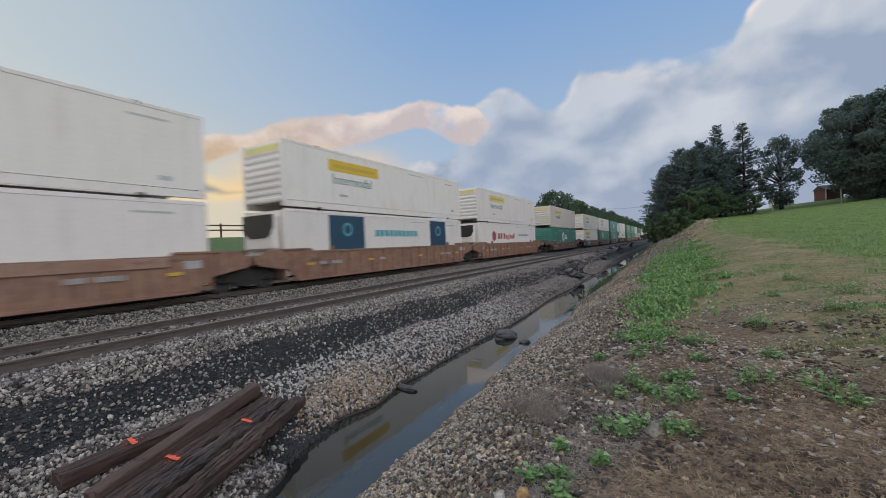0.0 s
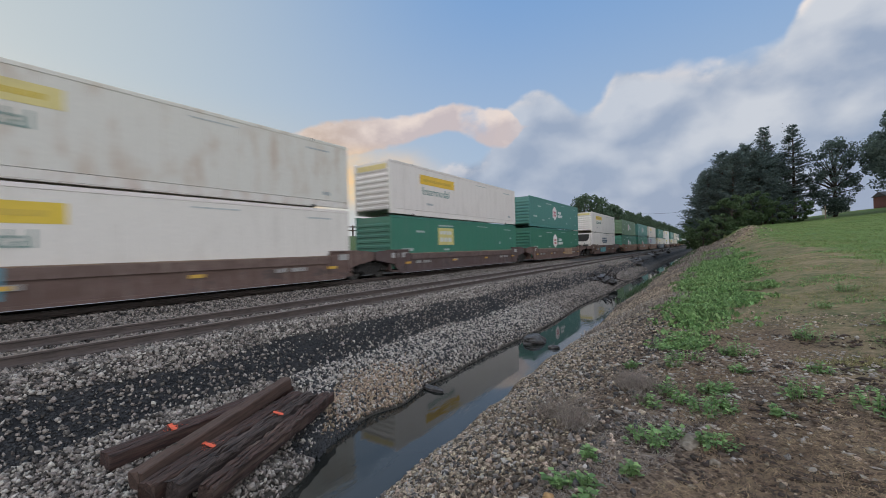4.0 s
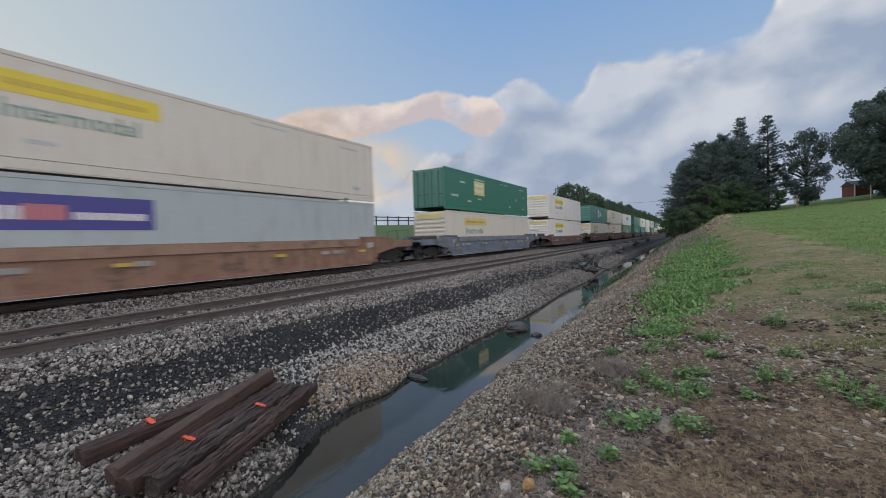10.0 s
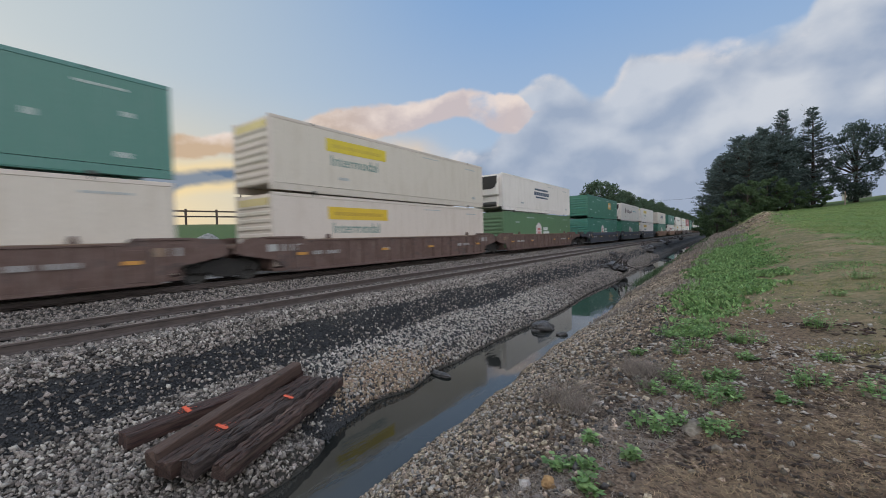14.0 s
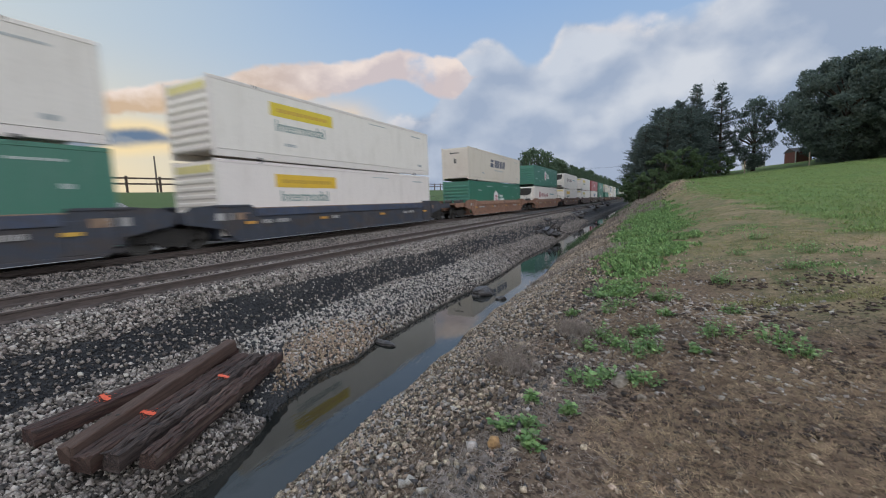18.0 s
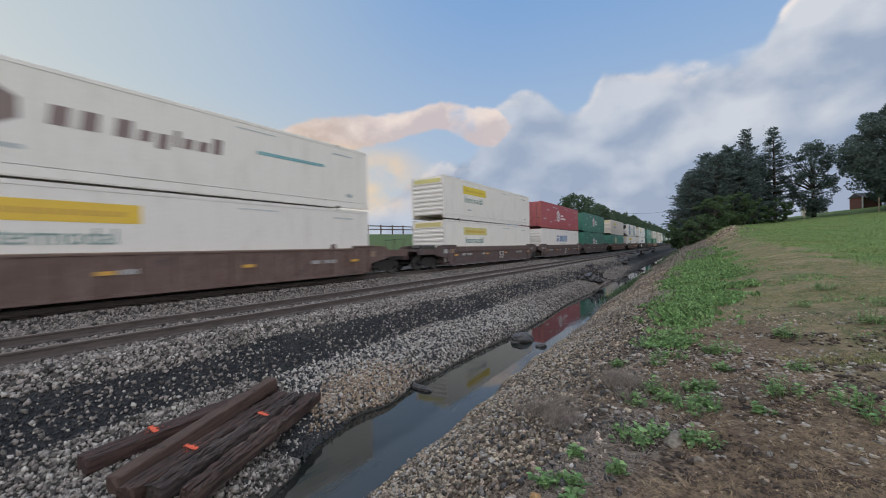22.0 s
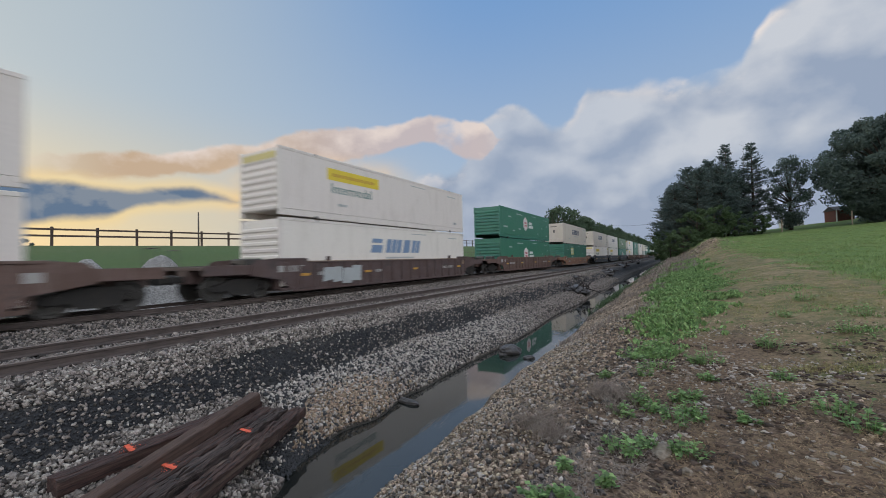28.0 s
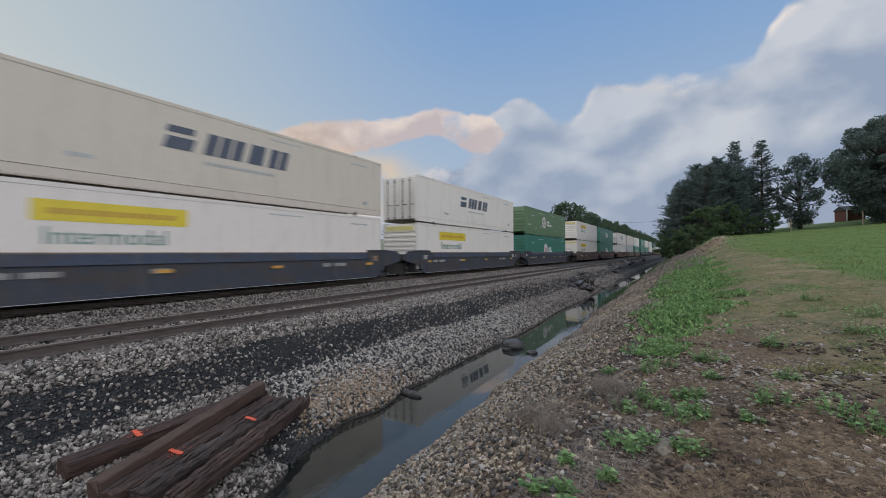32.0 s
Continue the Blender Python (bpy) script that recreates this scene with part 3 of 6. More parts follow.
gx = steps((-3000, -400, 650), (-400, -60, 68), (-60, -20, 2.0), (-20, -11, 0.35), (-11, -7.6, 0.3), (-7.6, 3, 0.075), (3, 9, 0.3), (9, 60, 2.5), (60, 400, 68), (400, 3000, 650))
gy = steps((-2000, -80, 480), (-80, -4, 4), (-4, 1, 0.4), (1, 12, 0.085), (12, 30, 0.3), (30, 100, 1.0), (100, 300, 10), (300, 900, 75), (900, 4000, 620))
XX, YY = np.meshgrid(gx, gy, indexing="ij")
ZZ = ground(XX, YY)
ni, nj = XX.shape
cells = (np.arange(ni - 1)[:, None] * nj + np.arange(nj - 1)[None, :]).ravel()
quads = np.stack([cells, cells + nj, cells + nj + 1, cells + 1], -1)


def ground_material():
    """Ballast, wet fines, stony earth, straw and meadow, each in its own strip of the plan."""
    m = bpy.data.materials.new("ground_cover")
    m.use_nodes = True
    t = m.node_tree
    t.nodes.clear()
    pos = node(t, "ShaderNodeNewGeometry").outputs["Position"]
    xyz = node(t, "ShaderNodeSeparateXYZ", {0: pos})
    wob = fbm(t, pos, 0.9, 5.0, 0.6)
    wob2 = fbm(t, pos, 0.22, 5.0, 0.6)
    px = calc(t, "ADD", xyz.outputs[0], calc(t, "MULTIPLY", calc(t, "SUBTRACT", wob, 0.5), 1.3))
    py = xyz.outputs[1]
    cellsn = node(t, "ShaderNodeTexVoronoi", {"Vector": pos, "Scale": 17.0, "Randomness": 1.0})
    tone = node(t, "ShaderNodeSeparateXYZ", {0: cellsn.outputs["Color"]}).outputs[0]
    edge = cellsn.outputs["Distance"]
    fine = fbm(t, pos, 38.0, 5.0, 0.6)
    # ground under the ballast, darkened in colour for the shade between stones
    shaded_grit = blend(t, tone, (0.026, 0.023, 0.021), (0.13, 0.117, 0.106))
    shaded_grit = blend(t, ease(t, edge, 0.35, 0.75), shaded_grit, (0.05, 0.047, 0.045))
    fines = blend(t, tone, (0.014, 0.014, 0.016), (0.040, 0.040, 0.042))
    earth = blend(t, ease(t, fine, 0.36, 0.64), (0.055, 0.036, 0.026), (0.205, 0.140, 0.098))
    crumbs = node(t, "ShaderNodeTexVoronoi", {"Vector": pos, "Scale": 58.0, "Randomness": 1.0})
    crumb_tone = node(t, "ShaderNodeSeparateXYZ", {0: crumbs.outputs["Color"]}).outputs[1]
    earth = blend(t, calc(t, "MULTIPLY", ease(t, fbm(t, pos, 5.5, 6.0, 0.7), 0.50, 0.62), 0.7), earth, (0.060, 0.041, 0.031))
    stony = blend(t, calc(t, "MULTIPLY", ease(t, crumb_tone, 0.62, 0.85), ease(t, crumbs.outputs["Distance"], 0.55, 0.30)), earth, (0.33, 0.26, 0.20))
    straw = blend(t, ease(t, fbm(t, pos, 55.0, 3.0), 0.3, 0.7), (0.078, 0.052, 0.036), (0.235, 0.160, 0.106))
    green = blend(t, ease(t, fbm(t, pos, 7.0, 6.0, 0.65), 0.3, 0.7), (0.085, 0.145, 0.040), (0.15, 0.215, 0.065))
    green = blend(t, calc(t, "MULTIPLY", ease(t, wob2, 0.40, 0.68), 0.4), green, (0.20, 0.185, 0.07))
    sward = blend(t, ease(t, fbm(t, pos, 3.1, 7.0, 0.72), 0.40, 0.58), (0.090, 0.118, 0.042), (0.265, 0.200, 0.112))
    sward = blend(t, calc(t, "MULTIPLY", ease(t, fbm(t, pos, 0.75, 7.0, 0.68), 0.49, 0.58), 0.85), sward, (0.34, 0.245, 0.150))
    clump = ease(t, fbm(t, pos, 10.0, 4.0, 0.65), 0.42, 0.58)
    crumb = ease(t, fbm(t, pos, 24.0, 3.0, 0.6), 0.44, 0.56)
    stony = blend(t, calc(t, "MULTIPLY", clump, 0.75), stony, (0.040, 0.027, 0.020))
    stony = blend(t, calc(t, "MULTIPLY", crumb, 0.45), stony, (0.27, 0.195, 0.135))
    straw = blend(t, calc(t, "MULTIPLY", clump, 0.60), straw, (0.070, 0.045, 0.030))
    straw = blend(t, calc(t, "MULTIPLY", crumb, 0.45), straw, (0.32, 0.220, 0.138))
    sward = blend(t, calc(t, "MULTIPLY", clump, 0.45), sward, (0.085, 0.100, 0.040))
    sward = blend(t, calc(t, "MULTIPLY", crumb, 0.40), sward, (0.28, 0.215, 0.122))
    # the railway's side
    col = shaded_grit
    strip = calc(t, "MULTIPLY", ease(t, px, -7.35, -6.95), ease(t, px, -6.15, -6.5))
    col = blend(t, strip, col, fines)
    mud = ease(t, calc(t, "ABSOLUTE", calc(t, "ADD", xyz.outputs[0], 4.2)), 1.1, 0.75)
    col = blend(t, mud, col, (0.055, 0.050, 0.043))
    bank_ = ease(t, px, -3.7, -3.0)
    col = blend(t, bank_, col, stony)
    bare = ease(t, px, -1.0, -0.2)
    col = blend(t, calc(t, "MULTIPLY", bare, ease(t, calc(t, "ADD", wob2, calc(t, "MULTIPLY", wob, 0.35)), 0.60, 0.76)), col, straw)
    near_straw = calc(t, "MULTIPLY", ease(t, px, -0.45, 0.25), ease(t, calc(t, "ADD", py, calc(t, "MULTIPLY", wob, 1.6)), 4.6, 3.6))
    col = blend(t, near_straw, col, straw)
    dry = calc(t, "MULTIPLY", ease(t, px, 0.7, 1.7), ease(t, calc(t, "ADD", py, calc(t, "MULTIPLY", wob, 2.0)), 5.6, 7.2))
    col = blend(t, calc(t, "MULTIPLY", dry, 0.9), col, sward)
    lush = calc(t, "MULTIPLY", ease(t, px, -1.3, -0.5), ease(t, calc(t, "ADD", py, calc(t, "MULTIPLY", wob, 4.0)), 9.0, 12.0))
    col = blend(t, calc(t, "MULTIPLY", lush, ease(t, wob, 0.30, 0.5)), col, sward)
    far_green = ease(t, calc(t, "ADD", px, calc(t, "MULTIPLY", py, 0.058)), 4.4, 5.4)
    far_green = calc(t, "MULTIPLY", far_green, ease(t, py, 8, 13))
    col = blend(t, far_green, col, green)
    behind = ease(t, py, 2.0, -6.0)
    col = blend(t, calc(t, "MULTIPLY", behind, ease(t, px, -1.5, 1)), col, green)
    mx, my = calc(t, "SUBTRACT", xyz.outputs[0], 1.9), calc(t, "SUBTRACT", py, 43.0)
    mound = calc(t, "ADD", calc(t, "MULTIPLY", mx, calc(t, "MULTIPLY", mx, 0.25)), calc(t, "MULTIPLY", my, calc(t, "MULTIPLY", my, 0.022)))
    col = blend(t, ease(t, calc(t, "ADD", mound, calc(t, "MULTIPLY", wob, 0.6)), 0.9, 0.4), col, blend(t, ease(t, fbm(t, pos, 2.6, 6.0, 0.7), 0.42, 0.58), (0.36, 0.245, 0.165), (0.12, 0.078, 0.052)))
    field = ease(t, px, -21.2, -22.6)
    col = blend(t, field, col, blend(t, 0.55, green, (0.055, 0.085, 0.045)))
    rough_n = calc(t, "MULTIPLY_ADD", edge, -0.25, calc(t, "MULTIPLY", fine, 1.0))
    bp = node(t, "ShaderNodeBump", {"Strength": 0.8, "Distance": 0.035, "Height": rough_n})
    bs = node(t, "ShaderNodeBsdfPrincipled", {"Base Color": col, "Roughness": 0.92, "Specular IOR Level": 0.25, "Normal": bp.outputs[0]})
    node(t, "ShaderNodeOutputMaterial", {0: bs.outputs[0]})
    return m


me = bpy.data.meshes.new("ground")
me.from_pydata(np.stack([XX, YY, ZZ], -1).reshape(-1, 3).tolist(), [], quads.tolist())
me.materials.append(ground_material())
me.shade_smooth()
earth_sheet = tagged(new("ground", me), "railway ballast, stony ditch bank, straw and green meadow", "ground", kind="structure")


# ---- water in the ditch ----
def water_material():
    m = bpy.data.materials.new("still_ditch_water")
    m.use_nodes = True
    t = m.node_tree
    t.nodes.clear()
    pos = node(t, "ShaderNodeNewGeometry").outputs["Position"]
    stretched = node(t, "ShaderNodeMapping", {"Vector": pos, "Scale": (3.0, 0.8, 1.0)}).outputs[0]
    ripple = fbm(t, stretched, 3.0, 3.0, 0.5)
    calm = ease(t, fbm(t, pos, 0.35, 2.0), 0.45, 0.65)
    silt = fbm(t, pos, 1.1, 5.0)
    col = blend(t, ease(t, silt, 0.4, 0.7), (0.010, 0.012, 0.011), (0.028, 0.028, 0.025))
    wx = node(t, "ShaderNodeSeparateXYZ", {0: pos}).outputs[0]
    milky = calc(t, "ADD", wx, calc(t, "MULTIPLY", fbm(t, stretched, 1.6, 5.0, 0.6, 0.8), 1.1))
    col = blend(t, calc(t, "MULTIPLY", ease(t, milky, -3.45, -3.05), 0.75), col, (0.050, 0.052, 0.051))
    bp = node(t, "ShaderNodeBump", {"Strength": calc(t, "MULTIPLY_ADD", calm, 0.16, 0.02), "Distance": 0.02, "Height": ripple})
    bs = node(t, "ShaderNodeBsdfPrincipled", {"Base Color": col, "Roughness": 0.025, "IOR": 1.5, "Specular IOR Level": 0.5, "Normal": bp.outputs[0]})
    node(t, "ShaderNodeOutputMaterial", {0: bs.outputs[0]})
    return m


wy = np.concatenate([np.arange(-30, 60, 0.5), np.arange(60, 161, 10)])
wv, wf = [], []
for y in wy:
    d = -0.021 * np.clip(y - 5, -4, 60)
    wv += [(-5.3 + d, y, WATER), (-2.9 + d, y, WATER)]
for i in range(len(wy) - 1):
    wf.append((2 * i, 2 * i + 1, 2 * i + 3, 2 * i + 2))
tagged(new("water", mesh_of("water", wv, wf, water_material())), "still murky brown water in a trackside ditch", "water", kind="structure")


# ---- the two tracks ----
RAIL = [(-0.07, -0.17), (0.07, -0.17), (0.07, -0.155), (0.012, -0.13), (0.012, -0.045), (0.036, -0.035), (0.036, -0.006), (0.028, 0.0),
        (-0.028, 0.0), (-0.036, -0.006), (-0.036, -0.035), (-0.012, -0.045), (-0.012, -0.13), (-0.07, -0.155)]


def rail_mesh(head):
    v, f = [], []
    ys = (-70, 900)
    for y in ys:
        v += [(x, y, z) for x, z in RAIL]
    n = len(RAIL)
    f = [(i, (i + 1) % n, n + (i + 1) % n, n + i) for i in range(n)] + [tuple(range(n)), tuple(range(n, 2 * n))[::-1]]
    me = mesh_of("rail", v, f, RUST)
    me.materials.append(head)
    for k in (6, 7, 8):
        me.polygons[k].material_index = 1
    return tidy(me)


def track(x, head, label, first, last):
    base = tagged(new("track"), label, "railway track", kind="structure")
    base.location = (x, 0, 0)
    me = rail_mesh(head)
    for side in (-1, 1):
        part("rail", me, base, (side * (GAUGE / 2 + 0.036), 0, 0))
    tie = Shape().box(-1.3, 1.3, -0.115, 0.115, -0.18, 0, 0.012).mesh("sleeper", OLD_TIE)
    rnd = random.Random(4)
    for k in range(int((last - first) / 0.54)):
        part("sleeper", tie, base, (rnd.uniform(-0.04, 0.04), first + 0.54 * k, -0.172), rnd.uniform(-0.01, 0.01))
    return base


track(RAIL_X, DULL, "empty track with two rusty rails on grey ballast", 1.0, 80)
track(TRAIN_X, BRIGHT, "busy track with two worn rails on grey ballast", -2.0, 60)

# ---- containers ----
LONG, TALL, HALF = 16.15, 2.9, 1.295
made = {}


def shared(key, build):
    if key not in made:
        made[key] = build()
    return made[key]


def plate(y0, y1, z0, z1, mat, lift=0.008):
    """A thin sign on the side of a container, d metres from its leading end."""
    return tidy(Shape().box(HALF, HALF + lift, y0 - LONG / 2, y1 - LONG / 2, z0, z1).mesh("sign", mat))


def bars(rows, mat, lift=0.014):
    """Lettering as plain upright blocks: rows of (y0, y1, z0, z1, blocks, slant)."""
    s = Shape()
    for y0, y1, z0, z1, n, slant in rows:
        w = (y1 - y0) / n
        for k in range(n):
            a, e_ = y0 + k * w - LONG / 2, y0 + (k + 0.80) * w - LONG / 2
            s.prism([(a, z0), (e_, z0), (e_ + slant, z1), (a + slant, z1)], HALF, HALF + lift)
    return tidy(s.mesh("lettering", mat))


def hexagon(yc, zc, r, mat, lift):
    pts = [(yc - LONG / 2 + r * math.sin(k * math.pi / 3), zc + r * math.cos(k * math.pi / 3)) for k in range(6)]
    return tidy(Shape().prism(pts, HALF, HALF + lift).mesh("badge", mat))


def disc(yc, zc, r, mat, lift, hole=0.0):
    n, v = 20, []
    for k in range(n):
        t = 2 * math.pi * k / n
        for rr, x in ((hole, HALF), (r, HALF), (r, HALF + lift), (hole, HALF + lift)):
            v.append((x, yc - LONG / 2 + rr * math.cos(t), zc + rr * math.sin(t)))
    f = [(4 * k + j, 4 * k + (j + 1) % 4, 4 * ((k + 1) % n) + (j + 1) % 4, 4 * ((k + 1) % n) + j) for k in range(n) for j in range(4)]
    return tidy(mesh_of("badge", v, f, mat))


def letters(text, size, ink=None):
    """Characters standing on the side of a wagon that faces the ditch."""
    cu = bpy.data.curves.new("letters", "FONT")
    cu.body, cu.size, cu.extrude, cu.offset = text, size, 0.004, 0.004
    cu.space_character = 1.0 if len(text) > 4 else 1.3
    tmp = new("letters", cu)
    me = bpy.data.meshes.new_from_object(tmp)
    bpy.data.objects.remove(tmp)
    me.transform(Matrix(((0, 0, 1, 0), (1, 0, 0, 0), (0, 1, 0, 0), (0, 0, 0, 1))))
    me.materials.clear()
    me.materials.append(ink or CHALK)
    return me


def sign_yellow(box, main=None):
    ink = INK
    board = part("sign", shared(("sy", main), lambda: plate(2.65, 6.35, 1.90, 2.45, main or YELLOW)), box, label="yellow sign board")
    part("lettering", shared("sy1", lambda: bars([(2.95, 6.0, 2.08, 2.24, 13, 0.03)], OCHRE)), board)
    part("lettering", shared("sy2", lambda: letters("Intermodal", 0.66, ink)), box, (HALF + 0.006, 2.85 - LONG / 2, 1.30), label="dark green word Intermodal")


def sign_badge(box, drop=0.0):
    b3 = part("badge", shared("hx", lambda: hexagon(7.15, 1.62, 0.74, PINK, 0.008)), box, (0, 0, -drop), label="pale hexagonal badge")
    part("mark", shared("hx1", lambda: bars([(6.82, 7.55, 1.62, 1.84, 3, 0), (6.82, 7.55, 1.30, 1.52, 3, 0)], ROSE)), b3)
    part("lettering", shared("hx2", lambda: bars([(8.25, 9.35, 1.62, 1.90, 4, 0.05), (8.2, 9.75, 1.24, 1.52, 6, 0.05)], CHALK)), box, (0, 0, -drop), label="white lettering")


def sign_ring(box):
    b3 = part("badge", shared("rg", lambda: hexagon(6.55, 1.55, 0.72, PINK, 0.008)), box, label="pale hexagonal badge")
    part("mark", shared("rg1", lambda: disc(6.55, 1.55, 0.40, UMBER, 0.012, 0.26)), b3)
    part("lettering", shared("rg2", lambda: bars([(7.6, 8.7, 1.55, 1.76, 5, 0.05), (7.6, 9.6, 1.20, 1.42, 8, 0.05)], PINK)), box)


def sign_slant(box, mat=None):
    m = mat or SLATE_INK
    part("lettering", shared(("sl", m.name), lambda: bars([(5.7, 6.75, 1.98, 2.20, 1, 0.08), (5.6, 6.7, 1.45, 1.85, 1, 0.14), (6.85, 8.3, 1.45, 2.20, 3, 0.20), (8.45, 9.2, 1.45, 2.20, 1, 0.20), (9.3, 10.2, 1.45, 2.20, 2, 0.20)], m)), box, label="large slanted lettering blocks")
    part("lettering", shared(("sl2", m.name), lambda: bars([(6.9, 9.6, 1.12, 1.22, 9, 0.0)], GREY)), box)


SCRIPT = ((4.35, 0.50, 0.52, 0), (4.98, 0.48, 0.52, 0), (5.75, 0.48, 0.52, 0), (6.32, 0.40, 0.33, 0), (6.80, 0.38, 0.33, 0.14), (7.28, 0.18, 0.52, 0), (7.54, 0.38, 0.33, 0), (8.0, 0.40, 0.33, 0), (8.48, 0.38, 0.52, 0))


def sign_script(box, ink=None, word="crimson"):
    m = ink or CRIMSON
    part("lettering", shared(("sc", word), lambda: bars([(a, a + w, 1.45 - d, 1.45 + h, 1, 0.06) for a, w, h, d in SCRIPT], m)), box, label=word + " lettering blocks")
    part("badge", shared(("sc2", word), lambda: hexagon(3.4, 1.72, 0.5, m, 0.008)), box, label=word + " crest")
    part("lettering", shared("sc3", lambda: bars([(10.2, 13.4, 1.75, 1.88, 12, 0.0)], TEAL)), box)


def sign_navy(box):
    for a, e_ in ((2.4, 4.7), (11.0, 13.2)):
        p = part("panel", shared(("nv", a), lambda: plate(a, e_, 0.35, 2.68, NAVY)), box, label="navy blue advertising panel")
        part("lettering", shared(("nv1", a), lambda: bars([(a + 0.4, e_ - 0.4, 1.25, 1.85, 3, 0), (a + 0.3, e_ - 0.3, 0.75, 0.92, 5, 0)], TEAL)), p)
    part("lettering", shared("nv2", lambda: bars([(5.9, 9.8, 1.55, 1.95, 9, 0.0), (7.4, 9.6, 1.20, 1.36, 8, 0.0)], GREY)), box)


def sign_purple(box):
    p = part("sign", shared("pu", lambda: plate(2.45, 6.05, 1.5, 2.42, PURPLE)), box, label="purple sign board")
    part("lettering", shared("pu1", lambda: bars([(2.62, 3.2, 1.76, 2.10, 3, 0), (4.15, 5.85, 1.78, 1.98, 12, 0)], PINK)), p)
    part("lettering", shared("pu2", lambda: bars([(3.2, 4.05, 1.76, 2.16, 3, 0)], ROSE)), p)


def sign_square(box):
    p = part("sign", shared("sq", lambda: plate(4.4, 6.15, 1.30, 2.35, PALE_YELLOW)), box, label="amber square sign")
    part("lettering", shared("sq1", lambda: bars([(4.6, 5.95, 1.95, 2.15, 4, 0), (4.6, 5.95, 1.5, 1.75, 3, 0)], CHALK)), p)


def sign_corner(box):
    p = part("sign", shared("co", lambda: plate(10.5, 12.1, 1.45, 2.35, AMBER)), box, label="amber square sign")
    part("lettering", shared("co1", lambda: bars([(10.75, 11.9, 1.72, 2.10, 4, 0)], CREAM)), p)


def sign_truck(box):
    part("lettering", shared("tk", lambda: bars([(6.4, 9.6, 2.05, 2.22, 8, 0.06), (6.2, 9.9, 1.62, 1.92, 7, 0.06), (6.6, 9.5, 1.36, 1.5, 10, 0)], NAVY)), box, label="dark blue lettering blocks")


def sign_teal(box):
    part("lettering", shared("te", lambda: bars([(5.9, 10.1, 1.70, 2.05, 10, 0.0)], TEAL)), box, label="teal lettering blocks")
    for a, e_ in ((2.5, 5.0), (11.6, 13.7)):
        p = part("panel", shared(("te", a), lambda: plate(a, e_, 1.02, 2.72, NAVY)), box, label="dark blue advertising panel")
        part("badge", shared(("te1", a), lambda: disc((a + e_) / 2, 2.05, 0.34, TEAL, 0.014, 0.22)), p)


SIGNS = {"yellow": sign_yellow, "pale": lambda b3: sign_yellow(b3, PALE_YELLOW), "badge": sign_badge, "low_badge": lambda b3: sign_badge(b3, 0.24), "ring": sign_ring, "slant": sign_slant,
         "blue_slant": lambda b3: sign_slant(b3, BLUE), "script": sign_script, "navy": sign_navy, "purple": sign_purple, "square": sign_square,
         "corner": sign_corner, "truck": sign_truck, "teal": sign_teal, "plain": lambda b3: None, "faded_script": lambda b3: sign_script(b3, UMBER, "faded brown")}
MARKS = ((13.9, 15.1, 2.44, 2.51), (3.3, 3.9, 0.70, 0.82), (14.7, 15.1, 0.55, 0.70), (9.4, 11.0, 2.56, 2.61))
SCUFFS = ((2.2, 3.0, 2.02, 2.13), (4.5, 6.2, 2.44, 2.53), (0.9, 1.9, 0.98, 1.13), (12.9, 13.15, 1.35, 1.52), (14.9, 15.2, 1.72, 1.86), (5.0, 5.6, 0.95, 1.06), (11.3, 11.6, 0.62, 0.80))
WORDS = {WHITE.name: "white", CREAM.name: "cream", STAINED.name: "rust-stained white", GREEN.name: "deep green", SHEEN_GREEN.name: "sky-paled green", LEAF_GREEN.name: "light green", RED.name: "red", GREY.name: "grey"}
ENDS = {"rib": "ribbed end", "door": "double doors with lock rods", "unit": "cooling unit at its end", "flat": "smooth end panel"}


def front_of(outline, y0, y1):
    """An outline of (x, z) pushed along y."""
    n = len(outline)
    return Shape().add([(x, y0, z) for x, z in outline] + [(x, y1, z) for x, z in outline],
                       [tuple(range(n)), tuple(range(n, 2 * n))[::-1]] + [(i, n + i, n + (i + 1) % n, (i + 1) % n) for i in range(n)])


